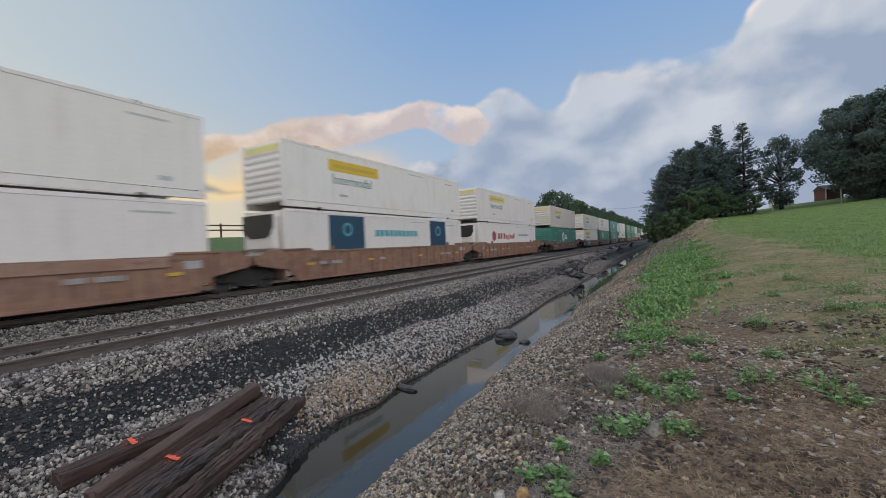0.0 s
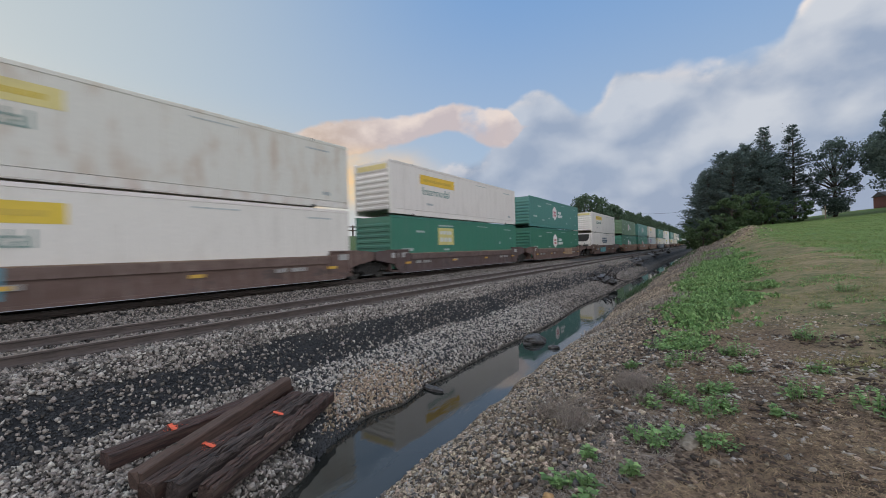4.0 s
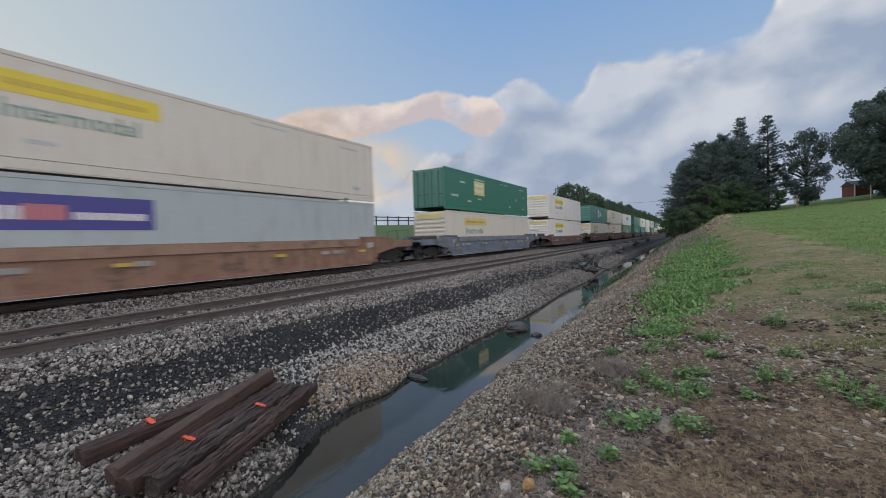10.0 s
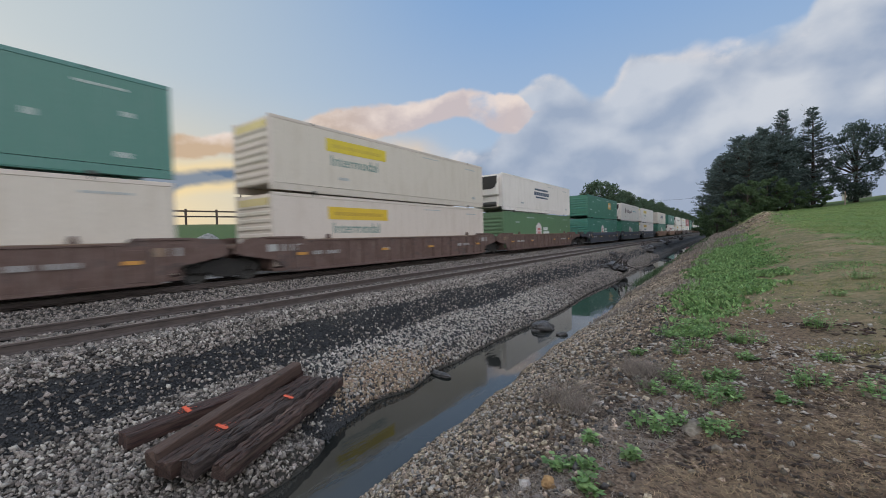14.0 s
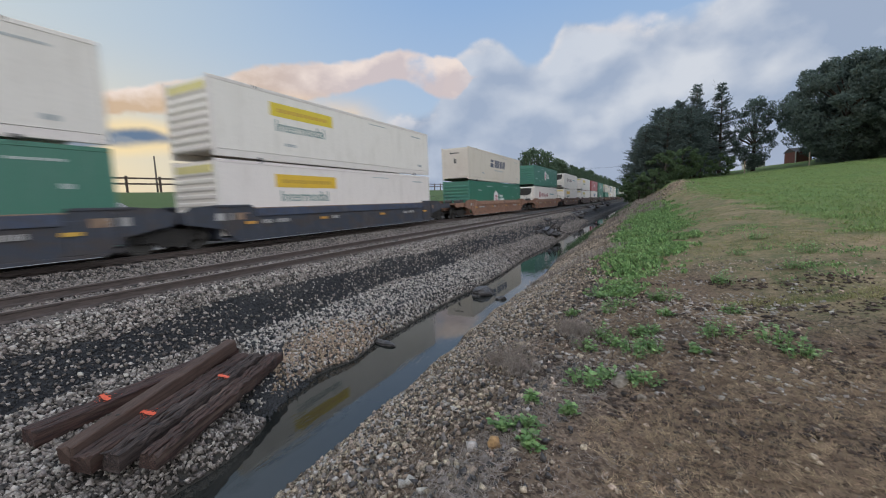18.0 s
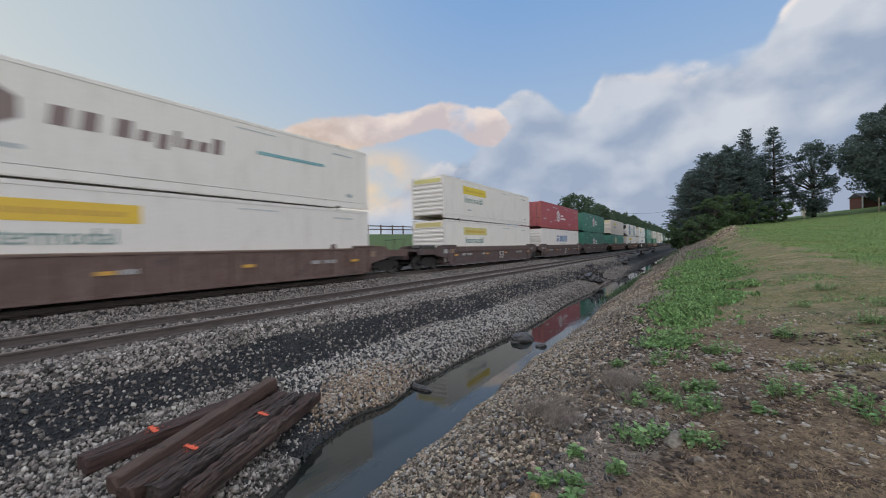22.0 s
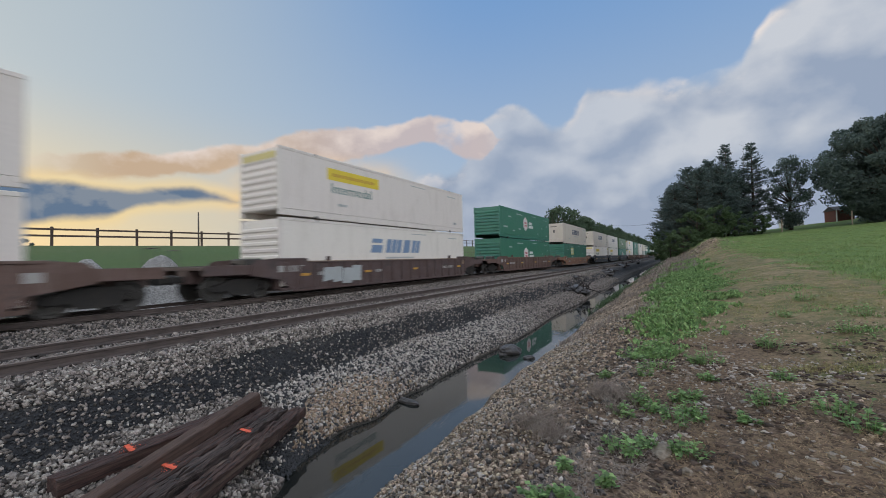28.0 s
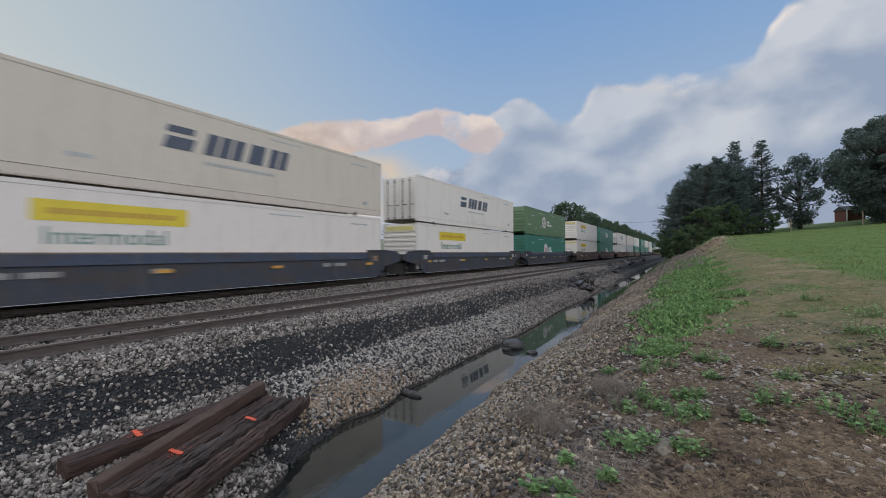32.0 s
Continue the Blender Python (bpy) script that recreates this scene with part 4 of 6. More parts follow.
def container(coat, end, sign, at):
    box = tagged(new("shipping_container"), f"{WORDS[coat.name]} long steel shipping container with {ENDS[end]}", "container", "containers of the train")
    box.matrix_world = Matrix.Translation(at)
    key = coat.name
    h = LONG / 2

    def body():
        edge = [(-HALF + 0.02, h - 0.05), (-HALF + 0.02, -h + 0.05), (HALF, -h + 0.05)]
        for k in range(27):
            y = -h + 0.6 + k * (LONG - 1.2) / 26
            edge += [(HALF, y - 0.025), (HALF + 0.004, y - 0.02), (HALF + 0.004, y + 0.02), (HALF, y + 0.025)]
        edge.append((HALF, h - 0.05))
        n = len(edge)
        s = Shape().add([(x, y, z) for z in (0.329, TALL - 0.06) for x, y in edge],
                        [tuple(range(n)), tuple(range(n, 2 * n))] + [(i, (i + 1) % n, n + (i + 1) % n, n + i) for i in range(n)])
        return tidy(s.mesh("body", coat))

    part("body", shared((key, "body"), body), box)
    low = shared((key, "low"), lambda: tidy(Shape().box(-0.05, 0.058, -h, h, 0.03, 0.30, 0.012).box(-0.05, 0.055, -6.2, 6.2, 0, 0.03, 0.012).mesh("bottom_rail", coat)))
    top = shared((key, "top"), lambda: tidy(Shape().box(-0.05, 0.05, -h, h, TALL - 0.13, TALL, 0.012).mesh("top_rail", coat)))
    post = shared((key, "post"), lambda: tidy(Shape().box(-0.06, 0.06, -0.07, 0.07, 0.17, TALL - 0.13, 0.015).mesh("corner_post", coat)))
    cast = shared("cast", lambda: tidy(Shape().box(-0.09, 0.09, -0.1, 0.1, 0, 0.12, 0.02).mesh("corner_casting", STEEL)))
    for s in (-1, 1):
        part("bottom_rail", low, box, (s * (HALF - 0.065), 0, 0.02))
        part("top_rail", top, box, (s * (HALF - 0.035), 0, 0))
        for e_ in (-1, 1):
            part("corner_post", post, box, (s * (HALF - 0.05), e_ * (h - 0.07), 0))
            part("corner_casting", cast, box, (s * (HALF - 0.075), e_ * 6.1, TALL - 0.11))
            part("corner_casting", cast, box, (s * (HALF - 0.075), e_ * 6.1, -0.005))
    if end == "rib":
        rib = shared((key, "rib"), lambda: tidy(Shape().prism([(-h, 0.0), (-h + 0.06, -0.06), (-h + 0.06, 0.16), (-h, 0.1)], -HALF + 0.13, HALF - 0.13).mesh("rib", coat)))
        for k in range(8):
            part("rib", rib, box, (0, 0.0, 0.32 + k * 0.29))
        if sign in ("yellow", "pale"):
            part("end_sign", shared("es" + sign, lambda: tidy(Shape().box(-1.05, 1.05, -h - 0.012, -h + 0.06, 2.42, 2.70).mesh("end_sign", PALE_YELLOW))), box)
    elif end == "door":
        leaf = shared((key, "leaf"), lambda: tidy(Shape().box(-0.56, 0.56, -h, -h + 0.06, 0.2, TALL - 0.16, 0.02).mesh("door", coat)))
        rod = shared("rod", lambda: tidy(Shape().tube([(0, -h - 0.03, 0.2), (0, -h - 0.03, TALL - 0.16)], [0.02, 0.02]).box(-0.05, 0.05, -h - 0.05, -h, 0.25, 0.33).box(-0.05, 0.05, -h - 0.05, -h, 2.5, 2.58).box(-0.02, 0.34, -h - 0.06, -h - 0.04, 1.05, 1.10).mesh("lock_rod", STEEL)))
        for s in (-1, 1):
            d = part("door", leaf, box, (s * 0.585, 0, 0))
            for r in (-0.3, 0.25):
                part("lock_rod", rod, d, (r, 0, 0))
    elif end == "flat":
        part("end_panel", shared((key, "panel"), lambda: tidy(Shape().box(-1.16, 1.16, -h + 0.015, -h + 0.06, 0.2, TALL - 0.16, 0.012).mesh("end_panel", coat))), box)
        part("placard_holder", shared("placard", lambda: tidy(Shape().box(-0.5, 0.4, -h, -h + 0.02, 2.35, 2.44).box(-0.1, 0.1, -h, -h + 0.02, 1.5, 1.9).mesh("placard_holder", STEEL))), box)
    else:
        unit = shared("unit", lambda: tidy(Shape().box(-1.0, 1.0, -h - 0.32, -h + 0.04, 1.15, 2.68, 0.09).box(-0.9, 0.9, -h - 0.12, -h + 0.04, 0.25, 1.1, 0.04).mesh("cooling_unit", WHITE)))
        u = part("cooling_unit", unit, box, label="white cooling unit housing")
        part("grille", shared("grille", lambda: tidy(front_of([(-0.97, 2.66), (0.97, 2.66), (0.95, 2.1), (0.80, 1.82), (0.5, 1.68), (-0.5, 1.68), (-0.80, 1.82), (-0.95, 2.1)], -h - 0.36, -h - 0.28).mesh("grille", IRON))), u, label="black fan grille")
        part("fuel_tank", shared("tank", lambda: tidy(Shape().tube([(-0.8, -h - 0.1, 0.5), (0.8, -h - 0.1, 0.5)], [0.19, 0.19], 10).mesh("fuel_tank", STEEL))), u)
    pale = coat in (GREEN, SHEEN_GREEN, LEAF_GREEN, RED)
    part("lettering", shared(("mk", pale), lambda: bars([(a, e_, z0, z1, 7, 0.0) for a, e_, z0, z1 in MARKS + (SCUFFS if pale else ())], SCUFF if pale else GREY, 0.01)), box)
    SIGNS[sign](box)
    return box


# ---- well wagons ----
WELL_WORDS = {BROWN.name: "brown", ORANGE.name: "orange-brown", MAROON.name: "dark maroon", SLATE.name: "grey", DARK.name: "dark blue-grey"}


def bogie(parent, y):
    def frame_():
        s = Shape()
        for sd in (-1, 1):
            out = [(-1.25, 0.52), (-1.2, 0.38), (-0.62, 0.38), (-0.42, 0.2), (0.42, 0.2), (0.62, 0.38), (1.2, 0.38), (1.25, 0.52), (0.8, 0.66), (0.35, 0.78), (-0.35, 0.78), (-0.8, 0.66)]
            s.prism(out, sd * 1.0 - 0.06, sd * 1.0 + 0.06)
            for k in (-0.89, 0.89):
                s.tube([(sd * 1.02, k, 0.46), (sd * 1.14, k, 0.46)], [0.14, 0.12], 10)
            for k in (-0.13, 0.0, 0.13):
                s.tube([(sd * 1.0 + 0.02, k, 0.3), (sd * 1.0 + 0.02, k, 0.62)], [0.05, 0.05], 6)
        s.box(-0.98, 0.98, -0.2, 0.2, 0.5, 0.82, 0.03)
        return tidy(s.mesh("bogie", IRON))

    def wheel_():
        pts = [(-0.07, 0.12), (-0.07, 0.49), (-0.04, 0.50), (-0.03, 0.46), (0.07, 0.455), (0.07, 0.38), (0.03, 0.35), (0.03, 0.16), (0.07, 0.12)]
        n, s = 22, Shape()
        v = [(x, r * math.cos(2 * math.pi * k / n), r * math.sin(2 * math.pi * k / n)) for k in range(n) for x, r in pts]
        m = len(pts)
        f = [(k * m + i, k * m + (i + 1) % m, ((k + 1) % n) * m + (i + 1) % m, ((k + 1) % n) * m + i) for k in range(n) for i in range(m)]
        s.add(v, f).tube([(-0.075, 0, 0), (0.075, 0, 0)], [0.13, 0.13], 12)
        return tidy(s.mesh("wheel", STEEL))

    b3 = part("bogie", shared("bogie", frame_), parent, (0, y, 0))
    axle = shared("axle", lambda: tidy(Shape().tube([(-0.7, 0, 0), (0.7, 0, 0)], [0.08, 0.08], 8).mesh("axle", IRON)))
    for k in (-0.89, 0.89):
        part("axle", axle, b3, (0, k, 0.46))
        for sd in (-1, 1):
            part("wheel", shared("wheel", wheel_), b3, (sd * 0.75, k, 0.46), 0 if sd > 0 else math.pi)


def well_wagon(coat, ribbed, at, front, back, chalked, seed):
    """One well of a wagon. front and back: 'joint' for a shared bogie, 'coupler' for a bogie and coupler of its own."""
    kind = "ribbed" if ribbed == 1 else "smooth-sided"
    car = tagged(new("well_wagon"), f"{WELL_WORDS[coat.name]} {kind} steel container well wagon, weathered", "railway wagon", "wagons of the train")
    car.matrix_world = Matrix.Translation(at)
    key = (coat.name, ribbed)

    def side_():
        low = 1.18 if ribbed == 2 else 1.40
        crown = 1.40 if ribbed == 2 else 1.53
        dip = [(6.85, crown), (6.7, low), (-6.7, low), (-6.85, crown)]
        out = [(-7.55, 0.16), (7.55, 0.16), (8.1, 0.66), (8.9, 0.80), (9.45, 0.90), (9.45, 1.30), (9.2, crown - 0.06), (8.4, crown), *dip, (-8.4, crown), (-9.2, crown - 0.06), (-9.45, 1.30), (-9.45, 0.90), (-8.9, 0.80), (-8.1, 0.66)]
        s = Shape().prism(out, -0.012, 0.012)
        ends = ((-8.4, -6.85, crown), (-6.7, 6.7, low), (6.85, 8.4, crown))
        for a, e_, zt in ends:
            s.box(-0.10, 0.05, a, e_, zt - 0.07, zt + 0.01, 0.01)
        s.box(-0.12, 0.05, -7.55, 7.55, 0.15, 0.25, 0.01)
        for y in (-7.9, 7.9):
            s.box(0.0, 0.06, y - 0.09, y + 0.09, 0.45, 1.38, 0.015)
        for y in (-6.95, 6.95):
            s.box(0.0, 0.05, y - 0.22, y + 0.22, 0.26, 1.2, 0.012)
        return tidy(s.mesh("side_wall", coat))

    rib = shared((coat.name, "wrib"), lambda: tidy(Shape().box(0.0, 0.075, -0.05, 0.05, 0.25, 1.33, 0.012).mesh("side_post", coat)))
    lug = shared((coat.name, "lug"), lambda: tidy(Shape().prism([(-0.12, 1.4), (0.12, 1.4), (0.07, 1.62), (-0.05, 1.62)], -0.05, 0.05).mesh("guide_lug", coat)))
    for sd in (-1, 1):
        w = part("side_wall", shared((key, "side"), side_), car, (sd * 1.46, 0, 0), 0 if sd > 0 else math.pi)
        for k in range(17 if ribbed == 1 else 0):
            n = 16
            part("side_post", rib, w, (0, -7.3 + 14.6 * k / n, 0))
        cap_top = 1.18 if ribbed == 2 else 1.40
        part("sill_top", shared(("cap", cap_top), lambda: tidy(Shape().box(-0.11, 0.053, -6.75, 6.75, cap_top - 0.015, cap_top + 0.022, 0.006).mesh("sill_top", DUSTY))), w, label="dusty top of the sill")
        if ribbed != 1:
            part("upper_chord", shared((coat.name, "chord", cap_top), lambda: tidy(Shape().box(0.008, 0.072, -6.66, 6.66, cap_top - 0.33, cap_top - 0.018, 0.01).mesh("upper_chord", CHORD[coat.name]))), w, label="dusty upper chord")
        # thin pale strip: the skylight glint along the sill's bottom edge, put into its colour
        if ribbed != 1 and seed > 3:
            part("lower_flange", shared("flange", lambda: tidy(Shape().box(-0.12, 0.058, -7.5, 7.5, 0.137, 0.154, 0.006).mesh("lower_flange", GREY))), w, label="lower flange with its skylight glint as a pale strip")
        for y in () if ribbed != 1 else (-5.6, 5.6):
            part("guide_lug", lug, w, (0.0, y, 0))
    part("well_floor", shared((coat.name, "floor"), lambda: tidy(Shape().box(-1.4, 1.4, -8.1, 8.1, 0.22, 0.34).mesh("well_floor", coat))), car)
    for sd, kind in ((-1, front), (1, back)):
        far = 9.6 if kind == "joint" else 11.15

        def deck_():
            s = Shape().box(-1.4, 1.4, 8.1, far, 1.14, 1.26, 0.015)
            s.box(-0.35, 0.35, 8.0, far, 0.66, 1.14, 0.02)
            s.box(-1.42, -1.30, 8.3, far, 0.94, 1.30, 0.01).box(1.30, 1.42, 8.3, far, 0.94, 1.30, 0.01)
            s.box(-1.3, 1.3, 8.05, 8.2, 0.3, 1.3, 0.02)
            return tidy(s.mesh("end_platform", coat))

        d = part("end_platform", shared((coat.name, "deck", far), deck_), car, (0, 0, 0), 0 if sd > 0 else math.pi)
        part("walkway_grating", shared(("grate", far), lambda: grating(far)), d)
        if kind == "coupler":
            bogie(car, sd * 9.55)
            part("coupler", shared("coupler", lambda: tidy(Shape().box(-0.11, 0.11, 10.9, 11.55, 0.72, 0.95, 0.03).box(-0.2, 0.2, 11.4, 11.72, 0.68, 1.0, 0.06).mesh("coupler", IRON))), car, (0, 0, 0), 0 if sd > 0 else math.pi)
            part("handrail", shared("handrail", lambda: tidy(Shape().tube([(1.3, 11.0, 1.26), (1.3, 11.0, 1.9), (0.5, 11.0, 1.9), (0.5, 11.0, 1.26)], [0.02] * 4, 6).mesh("handrail", STEEL))), car, (0, 0, 0), 0 if sd > 0 else math.pi)
            part("brake_box", shared("brake", lambda: tidy(Shape().box(-0.9, -0.3, 8.5, 9.3, 1.26, 1.55, 0.06).mesh("brake_box", STEEL))), car, (0, 0, 0), 0 if sd > 0 else math.pi)
            part("air_tank", shared("air", lambda: tidy(Shape().tube([(0.2, 8.6, 1.41), (0.9, 8.6, 1.41)], [0.16, 0.16], 10).mesh("air_tank", STEEL))), car, (0, 0, 0), 0 if sd > 0 else math.pi)
        elif sd > 0:
            bogie(car, 9.67)
    rnd = random.Random(seed)
    # reporting marks, reflectors and graffiti on the side facing the ditch
    s = Shape()
    z = 0.62 if ribbed == 2 else 0.78
    for y, sizes in ((-6.3 + rnd.uniform(-0.2, 0.2), (4, 6)), (-2.6 + rnd.uniform(-0.6, 0.6), (4,)), (4.2 + rnd.uniform(-0.4, 0.4), (4, 6))):
        for count in sizes:
            for j in range(count):
                s.box(1.535, 1.543, y, y + 0.085, z, z + 0.15)
                y += 0.12
            y += 0.2
    part("lettering", tidy(s.mesh("lettering", FADED)), car, (0, 0, 0), 0, "faded white reporting marks")
    s = Shape()
    for y in (-7.2, -2.9 + rnd.uniform(-0.5, 0.5), 1.6 + rnd.uniform(-0.6, 0.6), 6.6):
        s.box(1.535, 1.545, y, y + 0.46, z + 0.01, z + 0.12)
    part("reflector", tidy(s.mesh("reflector", AMBER)), car, (0, 0, 0), 0, "yellow reflective strips")
    for side_y, wide_ in ((-8.35, 0.75), (-7.45, 0.5), (7.2, 0.55), (7.75, 0.5)):
        y = side_y + rnd.uniform(-0.12, 0.12)
        s = Shape().box(1.472, 1.480, y, y + wide_ * rnd.uniform(0.7, 1.1), 0.98, 1.24, 0.003)
        if rnd.random() < 0.7:
            part("placard", tidy(s.mesh("placard", rnd.choice((FADED, FADED, DUSTY)))), car, label="pale stencilled placard")
    if seed in (22, 23):
        part("length_number", shared("53", lambda: letters("53", 0.76)), car, (1.545, 0.10, 0.42), 0, "white number 53")
    if seed == 9:
        board = part("panel", shared("wp", lambda: tidy(Shape().box(1.50, 1.56, -1.05, 1.25, 0.72, 1.10, 0.01).mesh("panel", CHALK))), car, label="white nameboard with dark blocks")
        part("lettering", shared("wp1", lambda: tidy(Shape().box(1.56, 1.566, -0.8, -0.3, 0.8, 1.02).box(1.56, 1.566, -0.1, 0.35, 0.8, 1.02).box(1.56, 1.566, 0.5, 1.0, 0.8, 1.02).mesh("lettering", CHARCOAL))), board)
    if chalked:
        s = Shape()
        lo, hi = chalked[1:]
        n = max(4, int((hi - lo) / 0.55))
        for k in range(n):
            y = lo + (hi - lo) * k / n
            w, z = (hi - lo) / n * rnd.uniform(0.9, 1.15), rnd.uniform(0.32, 0.48)
            top = min(1.16, z + rnd.uniform(0.62, 0.84))
            s.prism([(y, z), (y + w, z + rnd.uniform(-0.05, 0.08)), (y + w * 1.05, top), (y + w * 0.5, top + rnd.uniform(-0.06, 0.06)), (y + w * 0.1, top)], 1.54, 1.543 + 0.0008 * (k % 3))
        chalked = chalked[0]
        part("graffiti", tidy(s.mesh("graffiti", chalked)), car, (0, 0, 0), 0, "faded graffiti blocks")
    return car


def grating(far):
    s = Shape()
    for k in range(12):
        y = 8.25 + (far - 8.35) * k / 11
        s.box(-1.2, 1.2, y, y + 0.05, 1.265, 1.295)
    for x in (-1.2, 0.0, 1.17):
        s.box(x, x + 0.03, 8.25, far - 0.06, 1.26, 1.30)
    return tidy(s.mesh("walkway_grating", STEEL))


# Each well of the train: place of the container's leading end at the start, upper and lower container, wagon paint, ribs, graffiti.
W_, C_, G_, L_, R_ = WHITE, CREAM, GREEN, LEAF_GREEN, RED
CONSIST = [
    (-8.07, (W_, "rib", "yellow"), (W_, "rib", "plain"), ORANGE, 0, None),
    (11.28, (W_, "rib", "yellow"), (W_, "unit", "teal"), ORANGE, 1, None),
    (30.66, (W_, "rib", "pale"), (W_, "unit", "script"), ORANGE, 1, None),
    (53.98, (C_, "rib", "pale"), (G_, "rib", "badge"), BROWN, 2, None),
    (77.43, (STAINED, "rib", "pale"), (W_, "rib", "yellow"), BROWN, 2, (TEAL, -5.5, -3.0)),
    (96.5, (W_, "rib", "yellow"), (G_, "rib", "square"), MAROON, 2, None),
    (116.02, (SHEEN_GREEN, "rib", "badge"), (G_, "rib", "badge"), BROWN, 2, (GOLD, 1.4, 4.4)),
    (139.2, (W_, "rib", "yellow"), (W_, "unit", "truck"), BROWN, 1, (TEAL, -4.2, -0.6)),
    (162.3, (L_, "rib", "badge"), (G_, "rib", "badge"), ORANGE, 0, None),
    (181.9, (SHEEN_GREEN, "rib", "badge"), (G_, "rib", "badge"), ORANGE, 0, None),
    (201.2, (C_, "rib", "yellow"), (GREY, "rib", "purple"), ORANGE, 0, None),
    (224.5, (G_, "door", "square"), (C_, "rib", "pale"), SLATE, 0, None),
    (247.9, (W_, "rib", "yellow"), (W_, "rib", "yellow"), BROWN, 2, None),
    (271.2, (SHEEN_GREEN, "rib", "badge"), (C_, "rib", "yellow"), BROWN, 1, None),
    (290.6, (C_, "rib", "yellow"), (C_, "rib", "yellow"), BROWN, 1, None),
    (309.9, (W_, "unit", "truck"), (L_, "rib", "badge"), BROWN, 1, None),
    (333.2, (G_, "rib", "corner"), (G_, "rib", "badge"), DARK, 0, None),
    (352.7, (W_, "unit", "faded_script"), (G_, "rib", "badge"), DARK, 0, None),
    (372.0, (W_, "rib", "yellow"), (W_, "rib", "yellow"), DARK, 0, None),
    (395.5, (C_, "flat", "slant"), (G_, "rib", "badge"), ORANGE, 0, None),
    (418.8, (G_, "rib", "badge"), (W_, "unit", "script"), ORANGE, 0, None),
    (442.0, (W_, "unit", "faded_script"), (W_, "rib", "yellow"), BROWN, 1, None),
    (465.4, (W_, "rib", "yellow"), (W_, "rib", "pale"), MAROON, 0, None),
    (485.1, (R_, "door", "ring"), (W_, "rib", "blue_slant"), MAROON, 0, None),
    (504.5, (G_, "rib", "badge"), (G_, "rib", "badge"), MAROON, 0, None),
    (527.8, (C_, "rib", "pale"), (G_, "rib", "square"), BROWN, 1, None),
    (551.0, (W_, "unit", "navy"), (W_, "rib", "yellow"), BROWN, 1, None),
    (574.5, (W_, "rib", "yellow"), (W_, "rib", "blue_slant"), MAROON, 1, (GREY, -6.0, -3.6)),
    (598.0, (G_, "rib", "badge"), (G_, "rib", "badge"), BROWN, 1, None),
    (621.45, (C_, "flat", "slant"), (G_, "rib", "square"), ORANGE, 2, None),
    (644.95, (C_, "flat", "slant"), (W_, "rib", "yellow"), DARK, 0, None),
    (664.4, (W_, "door", "slant"), (W_, "rib", "yellow"), DARK, 0, None),
    (683.8, (L_, "rib", "ring"), (G_, "rib", "badge"), DARK, 0, None),
    (707.0, (W_, "rib", "yellow"), (W_, "rib", "yellow"), MAROON, 1, None),
    (726.4, (G_, "rib", "badge"), (G_, "rib", "badge"), MAROON, 1, None),
    (749.8, (W_, "rib", "truck"), (W_, "rib", "plain"), BROWN, 1, None),
    (769.2, (C_, "door", "plain"), (GREY, "rib", "plain"), BROWN, 0, None),
    (788.6, (W_, "rib", "yellow"), (G_, "rib", "badge"), BROWN, 0, None),
    (812.0, (G_, "rib", "badge"), (G_, "rib", "badge"), DARK, 0, None),
    (831.4, (W_, "rib", "plain"), (G_, "rib", "badge"), DARK, 0, None),
    (854.8, (W_, "rib", "yellow"), (W_, "rib", "yellow"), MAROON, 0, None),
    (878.2, (G_, "rib", "badge"), (W_, "rib", "yellow"), MAROON, 0, None),
    (897.6, (C_, "flat", "slant"), (G_, "rib", "badge"), ORANGE, 0, None),
    (917.0, (W_, "rib", "yellow"), (G_, "rib", "badge"), ORANGE, 0, None),
    (940.4, (G_, "rib", "badge"), (G_, "rib", "badge"), BROWN, 1, None),
    (963.8, (W_, "rib", "pale"), (W_, "rib", "plain"), BROWN, 1, None),
    (983.2, (G_, "rib", "badge"), (W_, "rib", "plain"), BROWN, 1, None),
    (1006.6, (W_, "rib", "yellow"), (G_, "rib", "badge"), MAROON, 0, None),
    (1030.0, (W_, "rib", "plain"), (W_, "rib", "plain"), MAROON, 0, None),
]
TRAIN = []
for i, (s0, upper, lower, coat, ribbed, chalked) in enumerate(CONSIST):
    mid = s0 + LONG / 2
    if lower[2] == "badge" and ribbed != 2:
        lower = (lower[0], lower[1], "low_badge")
    gap_front = s0 - CONSIST[i - 1][0] if i else 19.4
    gap_back = CONSIST[i + 1][0] - s0 if i + 1 < len(CONSIST) else 23.4
    TRAIN.append(well_wagon(coat, ribbed, (TRAIN_X, mid, 0), "joint" if gap_front < 21 else "coupler", "joint" if gap_back < 21 else "coupler", chalked, i))
    TRAIN.append(container(*lower, (TRAIN_X, mid, 0.345)))
    TRAIN.append(container(*upper, (TRAIN_X, mid, 0.345 + TALL + 0.05)))


